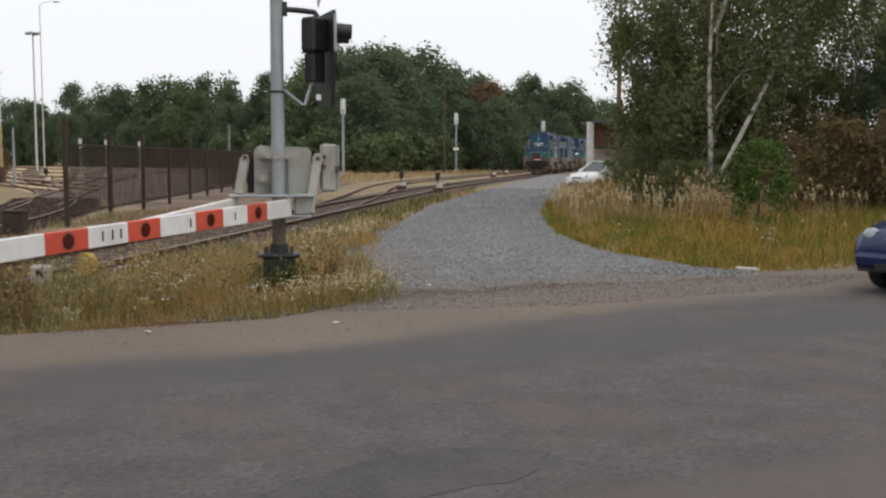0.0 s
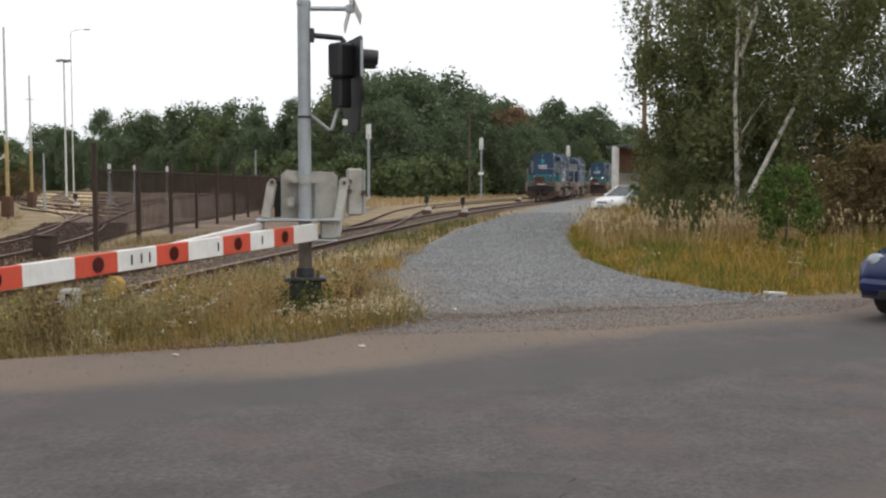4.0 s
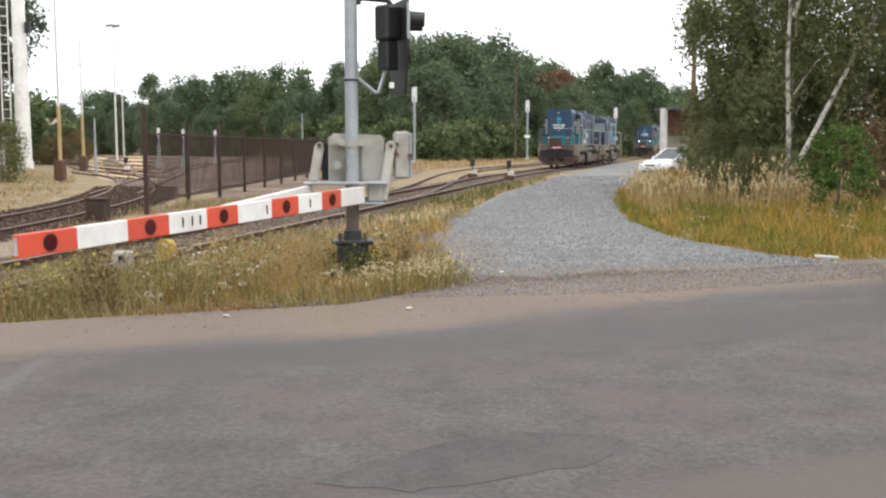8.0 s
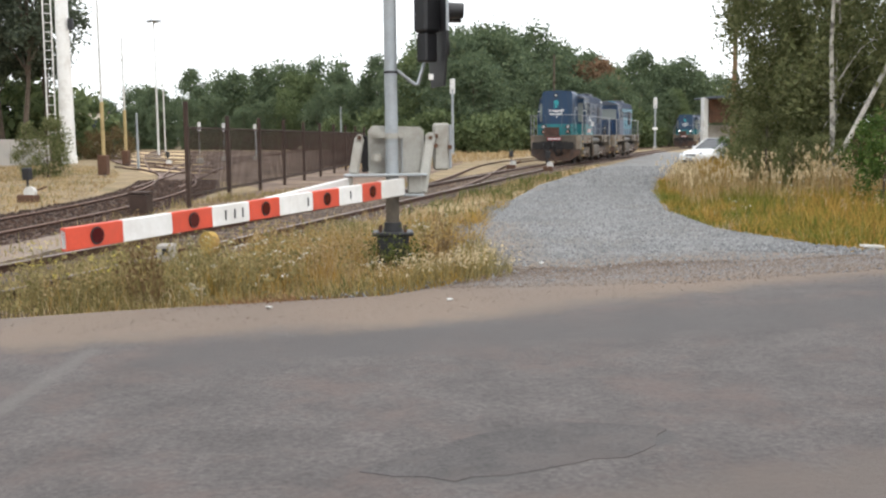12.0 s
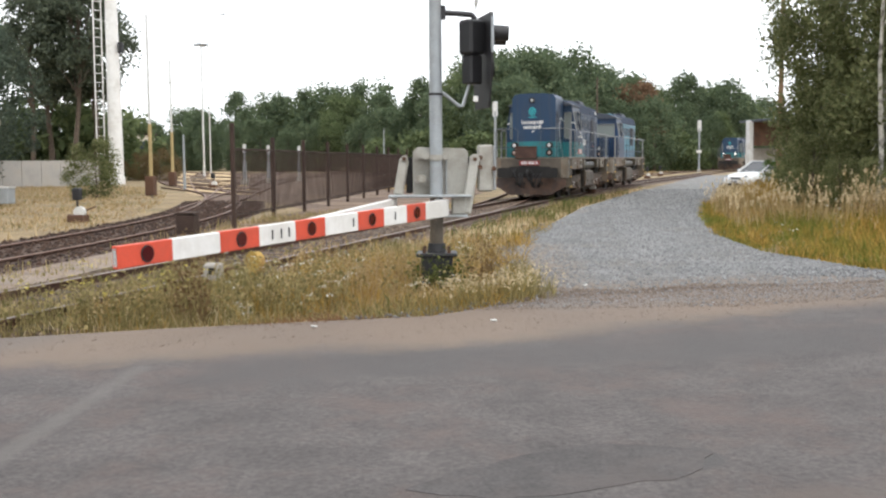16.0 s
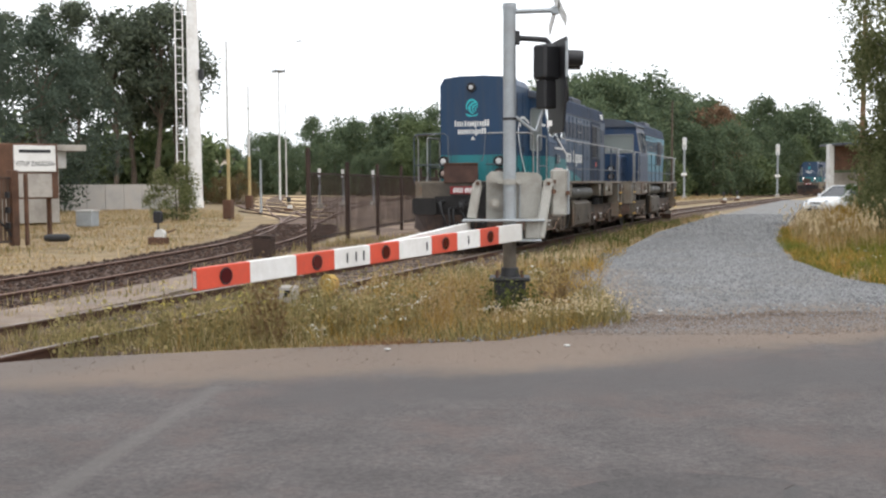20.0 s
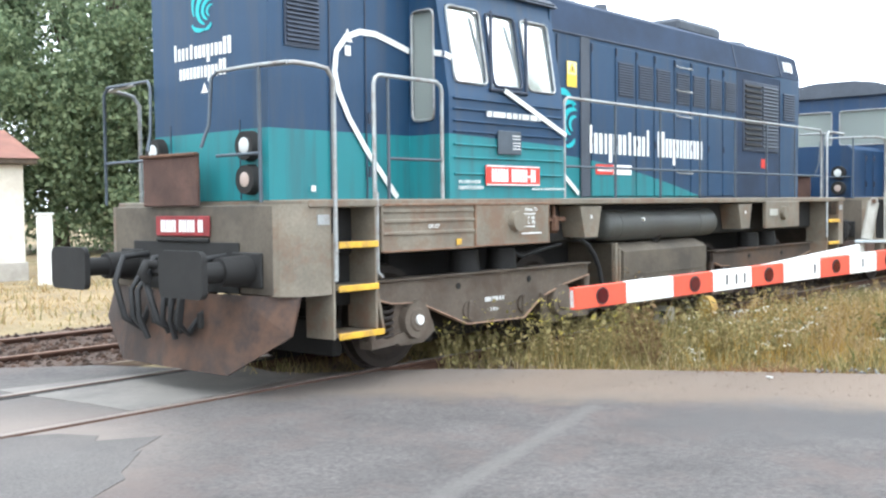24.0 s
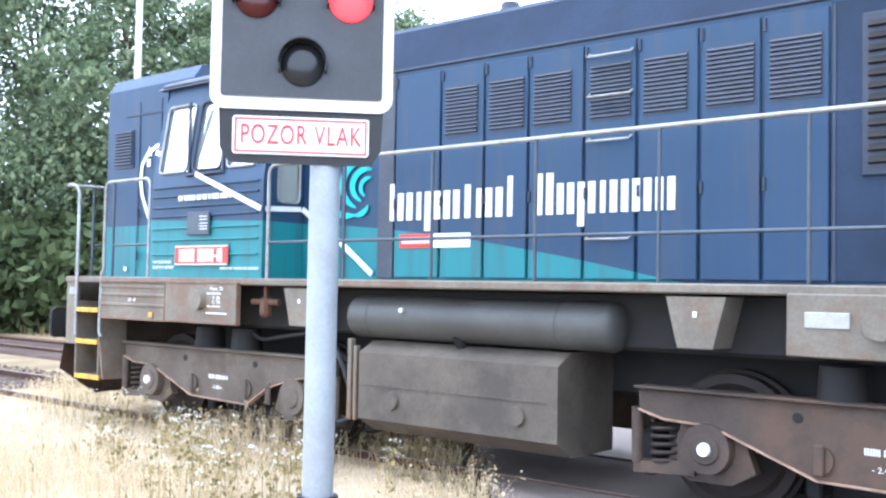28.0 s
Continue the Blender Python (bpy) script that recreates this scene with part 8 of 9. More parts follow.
# ---- road wear, kerbs of sand, stones ----
def irregular(ring, amount, seed, per=0.35):
    """Roughens an outline."""
    rg = random.Random(seed)
    out = []
    n = len(ring)
    for i in range(n):
        a, b = Vector(ring[i]), Vector(ring[(i + 1) % n])
        k = max(1, int((b - a).length / per))
        for j in range(k):
            p = a.lerp(b, j / k)
            out.append((p.x + rg.uniform(-amount, amount), p.y + rg.uniform(-amount, amount)))
    return out


APRON = paint("worn_apron_concrete", (0.17, 0.155, 0.14), 0.9, var=0.2, scale=0.8, fine=45, bump=0.3, stain=(0.1, 0.09, 0.085), stain_amount=0.7, stain_scale=0.9)


def flat(name, ring, z, material, label, thick=0.01):
    return tagged(new(name, Mesh().prism(ring, "z", z - thick, z).data(name, material)), label, "road surface", kind="structure")


edge = [(-6.4, 7.2), (-5.5, 8.1), (-4.0, 8.9), (-1.6, 9.95), (-0.5, 11.4), (1.5, 12.4), (3.9, 13.4), (6.6, 15.0), (14, 18.4)]
inner = [(14, 17.0), (6.5, 13.2), (3.6, 11.4), (1.2, 10.2), (-0.6, 9.2), (-1.8, 8.6), (-4.1, 7.75), (-5.6, 6.9)]
flat("concrete_apron", irregular([(-6.42, 5.2), (-6.35, 6.1), (-6.4, 7.05), (-7.75, 7.45), (-7.85, 6.5), (-8.3, 5.2)], 0.02, 9, 0.5), -0.0165, APRON, "worn concrete panel between the rails")
SMOOTH = paint("smooth_crossing_asphalt", (0.099, 0.088, 0.083), 0.85, var=0.2, scale=1.1, fine=45, bump=0.4, stain=(0.115, 0.098, 0.09), stain_amount=0.6, stain_scale=0.7, speck=2.0)
flat("crossing_asphalt", irregular([(-6.38, 4.2), (-7.1, -1.3), (-7.25, -2.5), (-6.9, -3.5), (-3.5, -1.6), (-2.6, -0.9), (-2.1, 0.8), (-3.0, 2.2), (-4.6, 3.3), (-5.6, 4.6)], 0.16, 91, 0.2), -0.0175, SMOOTH, "smooth dark grey asphalt before the rails")
TAR = paint("dark_patch_asphalt", (0.066, 0.059, 0.057), 0.85, var=0.24, scale=2.2, fine=40, bump=0.5, stain=(0.088, 0.072, 0.066), stain_amount=0.6, stain_scale=1.6, speck=2.2)
flat("asphalt_patch", irregular([(-0.86, 4.6), (-0.4, 4.55), (0.18, 4.8), (0.5, 5.05), (0.66, 5.45), (0.4, 5.5), (0.05, 5.52), (-0.32, 5.24), (-0.66, 4.93)], 0.035, 17, 0.12), -0.0185, TAR, "dark mended patch in the road", 0.01)
for q in (-0.69, 0.69):
    gap = [on_track(d, q) for d in steps(-4.5, 7.6, 1)]
    tagged(new("flangeway", sweep(gap, [(-0.03, -0.03), (0.03, -0.03), (0.03, -0.0135), (-0.03, -0.0135)]).data("flangeway", UNDER)), "dark flangeway groove beside the rail", "groove", kind="structure")


# ---- grass ----
def inside(poly, x, y):
    p = np.array(poly)
    res = np.zeros(len(x), bool)
    j = len(p) - 1
    for i in range(len(p)):
        c = ((p[i, 1] > y) != (p[j, 1] > y)) & (x < (p[j, 0] - p[i, 0]) * (y - p[i, 1]) / (p[j, 1] - p[i, 1] + 1e-12) + p[i, 0])
        res ^= c
        j = i
    return res


def patchy(x, y, phase=0.0):
    """Broad uneven growth, -1 to 1."""
    return 0.5 * np.sin(x * 1.9 + 1.6 * np.sin(y * 0.8 + phase) + 2 * phase) * np.sin(y * 1.6 + 1.2 * np.sin(x * 1.1) + phase) + 0.5 * np.sin(x * 0.75 + y * 0.55 + 3 * phase) * np.sin(y * 0.9 - x * 0.35 + phase)


def strewn(poly, n, rng, tuft=0.0, phase=0.0):
    p = np.array(poly)
    lo, hi = p.min(0), p.max(0)
    xs, ys = np.zeros(0), np.zeros(0)
    while len(xs) < n:
        x, y = rng.uniform(lo[0], hi[0], 3 * n), rng.uniform(lo[1], hi[1], 3 * n)
        if tuft:
            keep = (1.6 * patchy(x, y, phase) + rng.normal(size=len(x)) * 0.35) > tuft - 0.5
            x, y = x[keep], y[keep]
        k = inside(poly, x, y)
        xs, ys = np.concatenate([xs, x[k]]), np.concatenate([ys, y[k]])
    return xs[:n], ys[:n]


def height_at(x, y):
    d = x * FAR.x + y * FAR.y
    q = x * SIDE.x + y * SIDE.y + np.interp(d, np.arange(-100, 200, 2.0), [offset(k) for k in np.arange(-100, 200, 2.0)])
    r = (x - 5.0) * 0.9 - np.abs(y - 24) * 0.12
    return -0.10 + 0.5 * np.clip(r / 9.0, 0, 1) - 0.08 * np.exp(-(q / 2.6) ** 2)


def blades(x, y, z, h, w, rng, lean=0.35):
    """Bent blades, two quads each."""
    n = len(x)
    a = rng.uniform(0, 6.283, n)
    s = np.stack([np.cos(a), np.sin(a), np.zeros(n)], 1)
    b = rng.uniform(0, 6.283, n)
    l = np.stack([np.cos(b), np.sin(b), np.zeros(n)], 1) * (h * lean * rng.random(n))[:, None]
    base = np.stack([x, y, z], 1)
    mid = base + l * 0.35
    mid[:, 2] += h * 0.55
    tip = base + l
    tip[:, 2] += h
    w = np.broadcast_to(w, (n,))[:, None]
    v = np.stack([base - s * w, base + s * w, mid + s * w * 0.8, mid - s * w * 0.8, tip + s * w * 0.15, tip - s * w * 0.15], 1)
    i = np.arange(n)[:, None] * 6
    f = np.concatenate([i + np.array([[0, 1, 2, 3]]), i + np.array([[3, 2, 4, 5]])])
    return v.reshape(-1, 3), f, tip


def specks(c, size, rng, flat=1.0):
    n = len(c)
    a = rng.normal(size=(n, 3))
    a[:, 2] *= flat
    a /= np.linalg.norm(a, axis=1, keepdims=True)
    b = np.cross(a, rng.normal(size=(n, 3)) + np.array([0, 0, 4.0 * (1 - flat)]))
    b /= np.linalg.norm(b, axis=1, keepdims=True)
    s = (size * (0.6 + 0.8 * rng.random(n)))[:, None]
    v = np.stack([c - a * s, c + b * s, c + a * s, c - b * s], 1)
    return v.reshape(-1, 3), np.arange(4 * n).reshape(-1, 4)


def stuff(name, v, f, material, label, category="grass"):
    return tagged(new(name, soup(name, v, f, material)), label, category, kind="stuff")


def meadow(name, poly, n, h0, h1, w, material, label, seed, tuft=0.0, lean=0.35, heads=0, head_mat=None, head_size=0.02, low_along=None, reach=3.0, phase=0.0):
    rng = np.random.default_rng(seed)
    x, y = strewn(poly, n, rng, tuft, phase)
    h = h0 + (h1 - h0) * rng.random(n) ** 2.2
    h = h * (0.72 + 0.5 * patchy(x, y, phase + 0.9))
    if low_along:
        # shorter towards the trodden edge
        d = np.full(n, 1e9)
        for (ax, ay), (bx, by) in zip(low_along, low_along[1:]):
            u = np.clip(((x - ax) * (bx - ax) + (y - ay) * (by - ay)) / ((bx - ax) ** 2 + (by - ay) ** 2), 0, 1)
            d = np.minimum(d, np.hypot(x - ax - u * (bx - ax), y - ay - u * (by - ay)))
        h = h * (0.4 + 0.6 * np.clip(d / reach, 0, 1))
    v, f, tip = blades(x, y, height_at(x, y) - 0.02, h, w, rng, lean)
    stuff(name, v, f, material, label)
    if heads:
        k = np.argsort(-h)[:heads]
        c = np.repeat(tip[k], 9, axis=0)
        c[:, 2] -= rng.random(len(c)) * 0.14
        c[:, :2] += rng.normal(size=(len(c), 2)) * 0.012
        v, f = specks(c, head_size, rng)
        stuff(name + "_ears", v, f, head_mat or material, "dry seed ears on tall grass stems")


def near(d, q):
    p = on_track(d, q)
    return (p.x, p.y)


GREY_GREEN = islands("grey_green_weeds", (0.15, 0.138, 0.055), (0.42, 0.34, 0.16), mid=(0.265, 0.22, 0.095), trans=0.4)
GOLD_GRASS = islands("golden_grass", (0.28, 0.165, 0.04), (0.55, 0.36, 0.1), mid=(0.4, 0.25, 0.06), trans=0.4)
BANK_GREEN = islands("olive_grass", (0.075, 0.095, 0.014), (0.26, 0.245, 0.05), mid=(0.155, 0.165, 0.027), trans=0.35)
STRIP = [(-6.45, 7.3), (-5.5, 8.2), (-4.0, 9.0), (-1.8, 10.1), (-1.0, 11.5), (-1.15, 12.8), (-1.6, 15.2), (-1.7, 18.5), near(18.5, 1.35), near(14, 1.25), near(10, 1.2), near(8.2, 1.1)]
SEDGE = [(-6.45, 7.3), (-5.5, 8.2), (-4.0, 9.0), (-1.8, 10.1), (-1.0, 11.5), (-1.15, 12.8), (-1.6, 15.2)]
LEFT = [(-6.45, 7.3), (-5.5, 8.2), (-4.0, 9.0), (-3.0, 9.4), (-3.6, 13), (-5.2, 13.4), near(10, 1.2), near(8.2, 1.1)]
meadow("verge_grass", STRIP, 9000, 0.05, 0.42, 0.005, HAY, "dry yellow grass on the verge before the track", 41, 0.35, 0.75, heads=260, head_mat=HAY, head_size=0.011, low_along=SEDGE, reach=1.0)
meadow("verge_thatch", STRIP, 12000, 0.03, 0.16, 0.006, HAY, "matted straw between the verge grass", 38, 0.2, 1.6, phase=0.4)
meadow("verge_herbs", STRIP, 8000, 0.05, 0.40, 0.007, GREY_GREEN, "green herbs among the verge grass", 42, 0.55, 0.7, low_along=SEDGE, reach=1.0, phase=1.8)
meadow("verge_weeds", LEFT, 7500, 0.06, 0.48, 0.006, GREY_GREEN, "soft grey-green weeds on the verge", 39, 0.25, 0.6, low_along=SEDGE, reach=0.9, phase=2.6)
GOLDEN = [(-2.9, 11.2), (-1.5, 10.4), (-0.7, 11.6), (-0.9, 13.4), (-1.8, 15.5), (-3.2, 14.5), (-3.8, 12.4)]
meadow("verge_straw", STRIP, 6000, 0.06, 0.34, 0.005, PALE_HAY, "pale straw stems on the verge", 95, 0.6, 0.9, low_along=SEDGE, reach=0.7, phase=4.4)
OVERGROWN = [near(5.9, 0.15), near(6.4, 0.4), near(7.6, 0.62), near(8.2, 1.3), near(10, 1.25), near(14, 1.1), near(14, -0.2), near(9.5, -0.35), near(7.4, -0.6), near(6.3, -0.9), near(5.8, -0.5)]
meadow("rail_weeds", OVERGROWN, 5200, 0.12, 0.42, 0.006, GREY_GREEN, "green weeds growing over the near rail", 96, 0.35, 0.8, phase=1.3)
meadow("rail_grass", OVERGROWN, 3600, 0.12, 0.38, 0.005, HAY, "dry grass growing over the near rail", 97, 0.5, 0.8, phase=2.9)
meadow("golden_stems", STRIP, 4200, 0.12, 0.6, 0.0045, GOLD_GRASS, "tall golden grass stems on the verge", 92, 0.75, 0.7, heads=300, head_mat=HAY, head_size=0.012, low_along=SEDGE, reach=0.8, phase=3.7)
meadow("verge_green", STRIP, 5200, 0.08, 0.42, 0.006, GREEN_GRASS, "dark green tufts on the verge", 93, 0.95, 0.8, low_along=SEDGE, reach=0.7, phase=5.1)
meadow("golden_tufts", GOLDEN, 3000, 0.08, 0.46, 0.005, GOLD_GRASS, "golden grass tufts round the barrier mast", 40, 0.4, 0.8, heads=250, head_mat=HAY, head_size=0.01, phase=1.2)
EDGE = [(-6.5, 7.2), (-4.0, 8.8), (-1.6, 9.85), (-0.4, 11.3), (-0.6, 12.0), (-1.7, 10.9), (-4.1, 9.7), (-6.3, 8.0)]
meadow("verge_edge", EDGE, 5000, 0.03, 0.14, 0.006, HAY, "short straw grass at the road edge", 43, 0.35, 0.9)
VERGE2 = [(-1.5, 18.5), (-1.25, 24.8), (-0.6, 33.8), (0.9, 44.7), near(60, 2.2), near(45, 1.7), near(30, 1.5), near(18.5, 1.5)]
meadow("trackside_grass", VERGE2, 9000, 0.05, 0.32, 0.012, HAY, "dry grass strip between gravel and rails", 44, 0.6)
meadow("trackside_straw", VERGE2, 4200, 0.05, 0.24, 0.012, PALE_HAY, "pale straw tufts beside the rails", 94, 0.7, 0.9, phase=2.4)
meadow("trackside_herbs", VERGE2, 3500, 0.08, 0.5, 0.014, GREEN_GRASS, "green tufts between gravel and rails", 45, 1.0)
BEDGE = [(14, 19.2), (9, 16.6), (6.6, 15.4), (4.3, 14.6), (3.8, 16.0), (3.0, 18.2), (2.75, 22), (3.15, 28.9), (4.1, 36.3)]
BANK = [(4.3, 14.6), (3.8, 16.0), (3.0, 18.2), (2.75, 22), (3.15, 28.9), (4.1, 36.3), (6.5, 50), (14, 52), (22, 40), (26, 30), (16, 20.5), (9, 16.6), (6.6, 15.4)]
meadow("bank_grass", BANK, 24000, 0.12, 0.72, 0.009, GOLD_GRASS, "golden dry grass on the bank", 46, 0.3, 0.7, heads=1300, head_mat=HAY, head_size=0.018, low_along=BEDGE, reach=3.0)
meadow("bank_thatch", BANK, 16000, 0.06, 0.3, 0.011, GOLD_GRASS, "matted straw on the bank", 37, 0.1, 1.4, low_along=BEDGE, reach=2.0)
meadow("bank_green", BANK, 36000, 0.12, 0.62, 0.009, BANK_GREEN, "olive green grass on the bank", 47, 0.25, 0.7, low_along=BEDGE, reach=3.0, phase=2.1)
BANK_NEAR = [(4.3, 14.6), (3.8, 16.0), (3.0, 18.2), (2.75, 22), (3.15, 27), (9, 27), (16, 24), (15, 20.0), (9, 16.6), (6.6, 15.4)]
meadow("bank_front_green", BANK_NEAR, 30000, 0.08, 0.4, 0.007, BANK_GREEN, "soft olive grass at the front of the bank", 35, 0.1, 0.9, low_along=BEDGE, reach=1.5, phase=0.7)
meadow("bank_front_gold", BANK_NEAR, 22000, 0.08, 0.42, 0.006, GOLD_GRASS, "soft golden grass at the front of the bank", 36, 0.3, 0.9, low_along=BEDGE, reach=1.5, phase=3.0)
meadow("tall_grass", [(4.6, 35), (6.6, 35), (8.6, 43.5), (6.4, 44.2)], 2200, 0.55, 1.15, 0.012, GOLD_GRASS, "tall golden grass before the parked car", 58, 0.0, 0.5)
TALL = [(2.9, 22), (3.2, 29), (4.2, 37), (9, 33), (13, 27), (10, 24), (5, 25)]
meadow("tall_grass", TALL, 3200, 0.5, 1.4, 0.008, HAY, "tall straw stems before the birches", 48, 0.4, 0.5, heads=1100, head_mat=PALE_HAY, head_size=0.02, phase=0.6)
NEAR = [(-5.45, -2.75), (-7.0, -3.85), (-8.9, -5.2), (-10.2, -8.5), (-10.9, -13), (-9, -14), (-5.5, -9.5), (-2.4, -4.8), (-1.6, -2.6), (-3.2, -2.2)]
THATCH = paint("matted_pale_straw", (0.44, 0.35, 0.23), 0.95, var=0.25, scale=2.0, fine=22, bump=0.6, stain=(0.34, 0.25, 0.15), stain_amount=0.5, stain_scale=1.2)
sheet("dry_lawn", irregular([(-5.6, -3.1), (-7.0, -4.0), (-8.9, -5.35), (-10.2, -8.5), (-10.9, -13), (-9, -14), (-5.5, -9.5), (-2.6, -4.8), (-2.2, -3.2), (-3.2, -2.4)], 0.08, 12, 0.4), -0.085, THATCH, "matted pale straw round the crossing signal", "ground", 0.1)
meadow("near_grass", NEAR, 21000, 0.12, 0.6, 0.004, PALE_HAY, "pale dry grass round the crossing signal", 49, 0.0, 0.75, heads=2200, head_mat=PALE_HAY, head_size=0.008)
meadow("near_herbs", NEAR, 2200, 0.1, 0.4, 0.006, GREEN_GRASS, "green herbs in the pale grass", 50, 0.9)
YARD = [(-9.2, 11), (-9.0, 17), (-9.6, 26), (-9.0, 30), near(40, -1.8), near(30, -1.7), near(12, -1.7), near(9, -1.8)]
meadow("yard_grass", YARD, 7000, 0.04, 0.26, 0.007, HAY, "dry grass tufts between the tracks", 51, 0.5)
meadow("yard_herbs", YARD, 3500, 0.05, 0.35, 0.008, GREY_GREEN, "green weeds between the tracks", 52, 0.9)
BEHIND = [(-12.2, 6), (-12, 14), (-12.6, 24), (-14.5, 31), (-17.9, 40), (-22, 49.5), (-28.5, 62), (-44, 70), (-36, 40), (-24, 18), (-16, 2)]
meadow("meadow_grass", BEHIND, 36000, 0.04, 0.24, 0.014, HAY, "short dry yellow meadow behind the siding", 53, 0.15, 1.2)
meadow("meadow_herbs", BEHIND, 6000, 0.05, 0.35, 0.014, GREY_GREEN, "green tufts in the dry meadow", 54, 0.8)
BEHIND2 = [(-14.6, -3), (-16.5, 2), (-30, 14), (-40, 0), (-42, -34), (-25, -40), (-17.4, -20), (-15, -9)]
meadow("far_meadow", BEHIND2, 16000, 0.1, 0.7, 0.02, HAY, "dry meadow beyond the crossing", 55, 0.15)
meadow("far_herbs", BEHIND2, 6000, 0.1, 0.6, 0.02, GREEN_GRASS, "green tufts beyond the crossing", 56, 0.5)
BANKL = [near(48, -6.5), near(60, -7), near(90, -8), near(130, -7), near(130, -12), (-16, 105), (-14, 80), (-12.5, 56)]
meadow("wood_edge_grass", BANKL, 9000, 0.1, 0.6, 0.03, HAY, "straw grass along the wood's edge", 57, 0.2)


def weeds(name, poly, n, h0, h1, seed, label, bloom, leafy=None, stems=5):
    """Tall branching weeds with small blooms."""
    leafy = leafy or GREY_GREEN
    rng = np.random.default_rng(seed)
    x, y = strewn(poly, n, rng)
    bx = np.repeat(x, stems) + rng.normal(size=n * stems) * 0.05
    by = np.repeat(y, stems) + rng.normal(size=n * stems) * 0.05
    h = np.repeat(h0 + (h1 - h0) * rng.random(n), stems) * rng.uniform(0.6, 1.0, n * stems)
    v, f, tip = blades(bx, by, height_at(bx, by), h, 0.004, rng, 0.45)
    stuff(name, v, f, leafy, label, "weeds")
    c = np.repeat(tip, 7, axis=0) + rng.normal(size=(len(tip) * 7, 3)) * np.array([0.028, 0.028, 0.01])
    v, f = specks(c, 0.011, rng, 0.25)
    stuff(name + "_blooms", v, f, bloom, "small blooms on the weeds", "flowers")
    lc = np.repeat(np.stack([bx, by, height_at(bx, by) + h * 0.45], 1), 8, axis=0) + rng.normal(size=(len(bx) * 8, 3)) * np.array([0.05, 0.05, 0.16])
    v, f = specks(lc, 0.02, rng)
    stuff(name + "_leaves", v, f, leafy, "small leaves of the weeds", "weeds")


weeds("white_yarrow", STRIP, 24, 0.3, 0.6, 61, "wild white-flowered weeds on the verge", BLOOM)
weeds("yellow_ragwort", [(-6.3, 7.6), (-4.2, 8.9), (-3.2, 9.8), (-4.6, 11.0), (-6.1, 9.0)], 12, 0.45, 0.85, 62, "yellow-flowered weeds on the verge", YELLOW_BLOOM)
weeds("bank_weeds", BANK, 70, 0.4, 0.9, 63, "white-flowered weeds on the bank", BLOOM)
weeds("near_yarrow", [(-6.3, -4.0), (-9, -6), (-9.6, -9.5), (-7, -9), (-5, -5)], 45, 0.4, 0.62, 64, "white yarrow in the pale grass", BLOOM)
weeds("tall_mugwort", [(-6.2, 7.7), (-4.6, 8.9), (-3.0, 9.8), (-2.2, 11.2), (-3.4, 12.4), (-4.9, 11.2), (-6.1, 9.0)], 64, 0.4, 0.85, 67, "tall grey-green weeds along the verge", GREY_GREEN)
weeds("foot_weeds", [(-2.35, 12.1), (-1.6, 12.1), (-1.5, 12.6), (-2.3, 12.45)], 16, 0.25, 0.5, 68, "green weeds round the mast foot", GREEN_GRASS, GREEN_GRASS)
dry = islands("dry_weed", (0.12, 0.075, 0.035), (0.26, 0.18, 0.09))
weeds("dry_dock", [(-4.25, 9.6), (-3.9, 9.6), (-3.9, 9.9), (-4.25, 9.9)], 5, 0.95, 1.15, 65, "tall dry branching weed before the barrier", dry, dry, 6)
weeds("dry_dock", [(-1.5, 12.3), (-1.2, 12.3), (-1.2, 12.6), (-1.5, 12.6)], 5, 0.6, 0.9, 66, "dry brown weed beside the mast", dry, dry, 6)

# stones
def pebbles(name, poly, n, size, material, label, seed, z):
    rng = np.random.default_rng(seed)
    x, y = strewn(poly, n, rng)
    c = np.stack([x, y, np.full(n, z)], 1)
    o = np.array([[1, 0, 0], [-1, 0, 0], [0, 1, 0], [0, -1, 0], [0, 0, 0.8], [0, 0, -0.5]])
    s = (size * (0.5 + rng.random(n) ** 3 * 1.6))[:, None, None] * (0.7 + 0.6 * rng.random((n, 6, 1)))
    ang = rng.uniform(0, 6.283, n)
    rot = np.stack([np.stack([np.cos(ang), -np.sin(ang), 0 * ang], 1), np.stack([np.sin(ang), np.cos(ang), 0 * ang], 1), np.stack([0 * ang, 0 * ang, 1 + 0 * ang], 1)], 1)
    v = np.einsum("nij,kj->nki", rot, o) * s + c[:, None]
    t = np.array([[0, 2, 4], [2, 1, 4], [1, 3, 4], [3, 0, 4], [2, 0, 5], [1, 2, 5], [3, 1, 5], [0, 3, 5]])
    stuff(name, v.reshape(-1, 3), (np.arange(n)[:, None, None] * 6 + t[None]).reshape(-1, 3), material, label, "stones")


STONES = islands("gravel_stones", (0.135, 0.137, 0.14), (0.3, 0.302, 0.3), trans=0, mid=(0.2, 0.202, 0.203))
BROWN_GRIT = islands("shoulder_grit", (0.12, 0.09, 0.072), (0.27, 0.22, 0.185), trans=0, mid=(0.18, 0.14, 0.115))
DARK_STONES = islands("oily_stones", (0.018, 0.01, 0.0065), (0.075, 0.041, 0.026), trans=0, mid=(0.04, 0.022, 0.014))
BROWN_STONES = islands("ballast_stones", (0.05, 0.038, 0.03), (0.22, 0.17, 0.13), trans=0, mid=(0.14, 0.092, 0.062))
GRAVEL_NEAR = [(-0.65, 11.6), (-0.8, 12.8), (-1.3, 15.7), (-1.4, 19), (-1.1, 25), (0.0, 33), (3.3, 33), (2.9, 28), (2.5, 22), (2.8, 17.9), (3.7, 15.6), (4.2, 13.8), (1.6, 12.3)]
pebbles("gravel", GRAVEL_NEAR, 34000, 0.015, STONES, "loose grey gravel stones on the track", 71, -0.035)
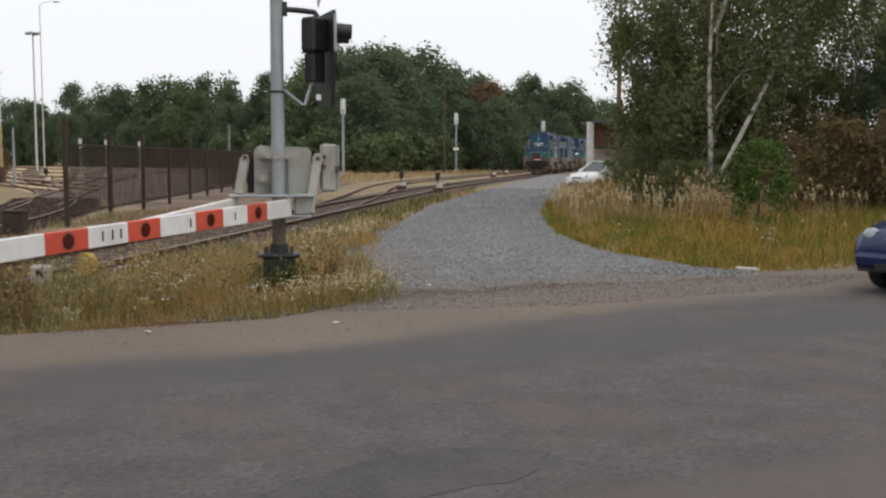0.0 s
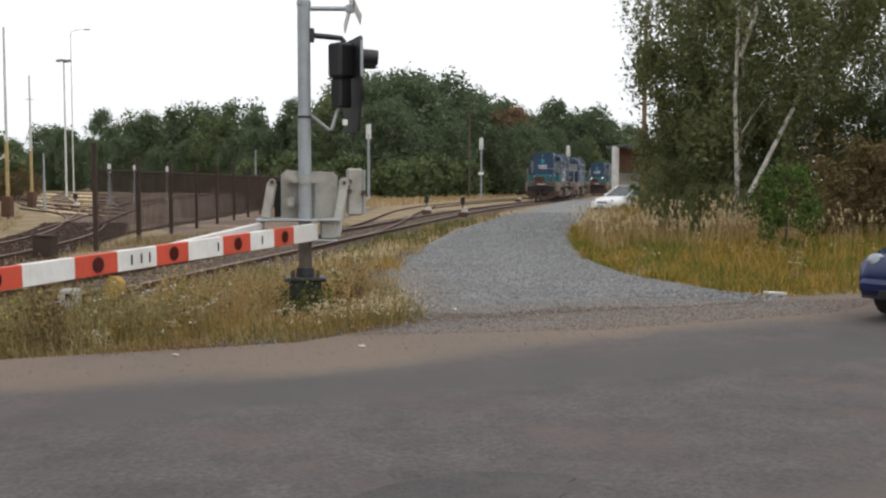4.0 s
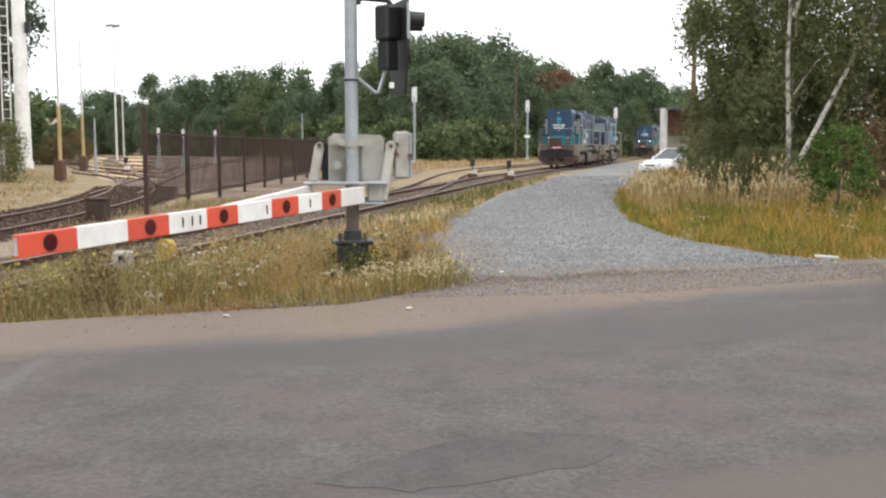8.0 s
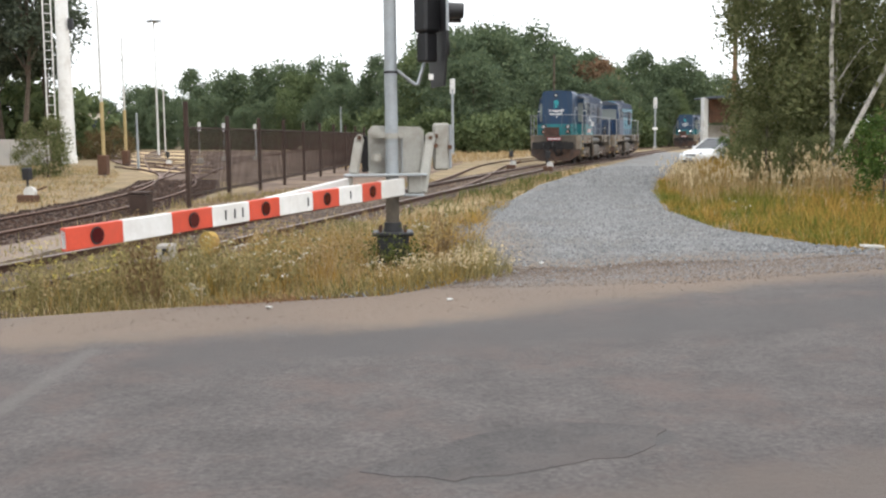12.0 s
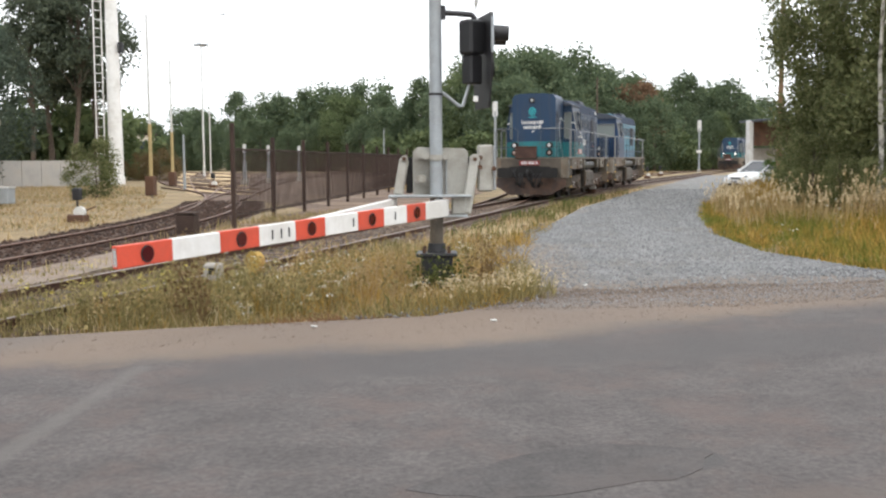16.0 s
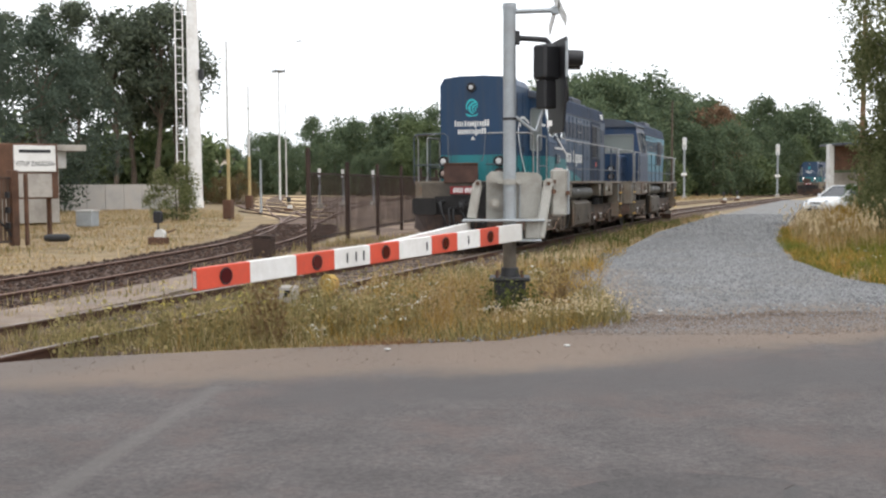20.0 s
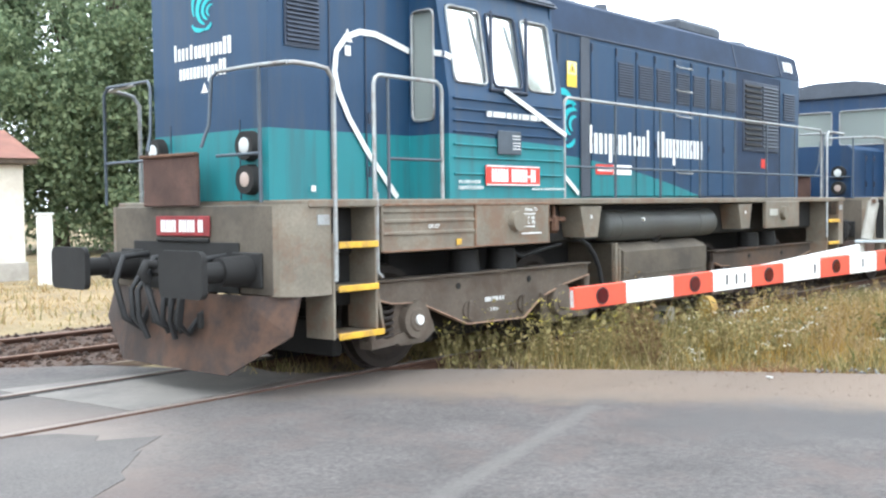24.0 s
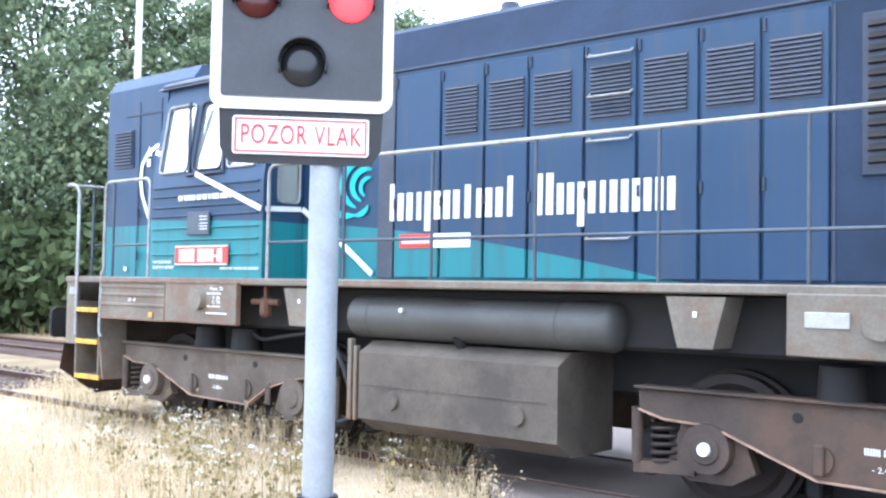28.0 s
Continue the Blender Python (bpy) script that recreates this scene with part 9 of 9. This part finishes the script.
pebbles("gravel_spill", [(-1.0, 10.6), (1.6, 11.0), (4.6, 12.6), (6.5, 14.2), (4.2, 13.9), (1.6, 12.6), (-0.5, 11.7)], 1300, 0.011, STONES, "gravel stones spilled onto the road edge", 76, -0.02)
SIDE_L = [(-0.95, 12.8), (-1.55, 15.7), (-1.65, 18.9), (-1.3, 24.8), (-0.8, 33.8), (-0.2, 33.8), (-0.8, 24.8), (-1.1, 18.9), (-1.0, 15.7), (-0.5, 12.8), (-0.4, 11.6), (-0.8, 11.5)]
meadow("gravel_side_grass", SIDE_L, 3800, 0.03, 0.16, 0.006, HAY, "short straw along the gravel edge", 34, 0.5, 1.2)
pebbles("gravel_rim", [(2.4, 14.2), (3.6, 14.0), (4.2, 13.6), (4.6, 14.3), (3.9, 15.0), (2.9, 15.2)], 900, 0.02, STONES, "ridge of pushed-up gravel stones", 72, -0.03)
# ragged edges of the gravel: tufts hanging over it, stones thrown onto the verge, sand washed over its mouth
HOOK = [(-2.6, 9.65), (-1.5, 10.05), (-0.75, 10.95), (-0.35, 11.6), (-0.5, 12.4), (-0.8, 13.6), (-1.1, 15.7), (-1.2, 19), (-0.95, 25), (-1.4, 25), (-1.75, 19), (-1.7, 15.7), (-1.35, 13.4), (-1.2, 12.3), (-1.1, 11.4), (-1.7, 10.7)]
meadow("gravel_tufts", HOOK, 2600, 0.1, 0.42, 0.005, GOLD_GRASS, "golden tufts hanging over the gravel edge", 81, 0.9, 1.1, phase=0.3)
meadow("gravel_tufts", HOOK, 2400, 0.1, 0.44, 0.006, GREY_GREEN, "grey-green tufts hanging over the gravel edge", 82, 0.95, 1.0, phase=2.2)
HOOK_TIP = [(-1.9, 9.95), (-1.45, 10.1), (-0.8, 11.0), (-0.55, 11.6), (-0.9, 12.6), (-1.4, 12.0), (-1.5, 11.0)]
meadow("verge_tip_grass", HOOK_TIP, 1500, 0.12, 0.55, 0.005, GREY_GREEN, "loose green and straw stems at the verge tip", 83, 0.5, 0.8, heads=120, head_mat=PALE_HAY, head_size=0.01, phase=1.1)
BANK_LIP = [(4.2, 14.2), (3.65, 15.5), (2.75, 17.9), (2.45, 22), (2.8, 28.9), (3.7, 36.3), (4.5, 36.3), (3.5, 28.9), (3.1, 22), (3.3, 18.2), (4.1, 16.0), (4.6, 14.7)]
meadow("bank_lip_grass", BANK_LIP, 4200, 0.12, 0.42, 0.007, GOLD_GRASS, "golden grass leaning over the gravel edge", 84, 0.5, 1.1, phase=0.9)
meadow("bank_lip_green", BANK_LIP, 3600, 0.12, 0.4, 0.007, BANK_GREEN, "olive grass leaning over the gravel edge", 85, 0.6, 1.1, phase=2.4)
pebbles("gravel_scatter", HOOK, 2600, 0.014, STONES, "gravel stones scattered into the verge grass", 86, -0.03)
MOUTH = [(-1.0, 10.9), (0.6, 11.5), (2.4, 12.3), (4.4, 13.4), (4.3, 13.9), (2.6, 13.1), (1.3, 13.0), (0.4, 12.3), (-0.4, 12.4)]
pebbles("washed_grit", MOUTH, 9000, 0.009, BROWN_GRIT, "brown grit washed over the mouth of the gravel", 87, -0.024)
pebbles("washed_grit", [(-1.2, 10.4), (1.6, 11.0), (4.6, 12.6), (6.3, 14.2), (4.3, 13.9), (2.4, 12.8), (-0.5, 11.7)], 9000, 0.007, BROWN_GRIT, "brown grit on the sandy shoulder before the gravel", 90, -0.021)
pebbles("gravel_far", [(-0.45, 32), (0.6, 41), (2.4, 54), (6.0, 54), (4.3, 41), (3.3, 32)], 6000, 0.028, STONES, "loose grey gravel farther along the track", 88, -0.036)
LITTER_STRIP = [(-6.3, 7.25), (-4.0, 8.75), (-1.6, 9.8), (-0.5, 11.2), (-0.75, 11.5), (-1.7, 10.25), (-4.05, 9.2), (-6.3, 7.6)]
RED_LITTER = islands("dead_plant_litter", (0.11, 0.055, 0.028), (0.3, 0.17, 0.085), trans=0.1, mid=(0.2, 0.1, 0.05))
meadow("dead_litter", LITTER_STRIP, 4500, 0.09, 0.16, 0.006, RED_LITTER, "reddish dead plant litter along the road edge", 89, 0.5, 2.2, phase=1.5)
pebbles("ballast_stones", [near(8, -1.9), near(60, -1.9), near(60, 1.7), near(8, 1.5)], 22000, 0.032, BROWN_STONES, "brown ballast stones between the sleepers", 73, -0.125)
pebbles("ballast_stones", [near(-3.8, -1.9), near(-34, -1.9), near(-34, 1.7), near(-3.8, 1.5)], 9000, 0.032, BROWN_STONES, "brown ballast stones beyond the crossing", 74, -0.125)
SIDING = [p for p in SECOND if 5 < p.y < 40]
pebbles("siding_stones", [(p.x - 1.6, p.y) for p in SIDING] + [(p.x + 1.6, p.y) for p in SIDING[::-1]], 16000, 0.036, DARK_STONES, "brown ballast stones of the siding", 78, -0.075)
pebbles("road_grit", edge + inner, 5000, 0.005, BROWN_GRIT, "loose grit on the sandy shoulder", 75, -0.020)
rg = random.Random(77)
for k, (x, y, sx) in enumerate(((-1.25, 12.75, 0.34), (4.45, 14.55, 0.3))):
    ob = tagged(new("plank_scrap", Mesh().box((0, 0, 0), (sx, 0.14, 0.04), 0.008).data("plank_scrap", DIM_WHITE)), "pale scrap of board lying at the verge", "scrap")
    ob.matrix_basis = pose(x, y, 0.0 if k else -0.03, 0, 4, 12)
for x, y in ((-2.6, 9.15), (-0.1, 12.6), (-0.95, 9.7)):
    ob = tagged(new("litter", Mesh().box((0, 0, 0), (0.06, 0.04, 0.014), 0.004).data("litter", DIM_WHITE)), "small white scrap of litter on the road shoulder", "litter")
    ob.matrix_basis = pose(x, y, -0.006, 5, 3, rg.uniform(0, 180))
motions()
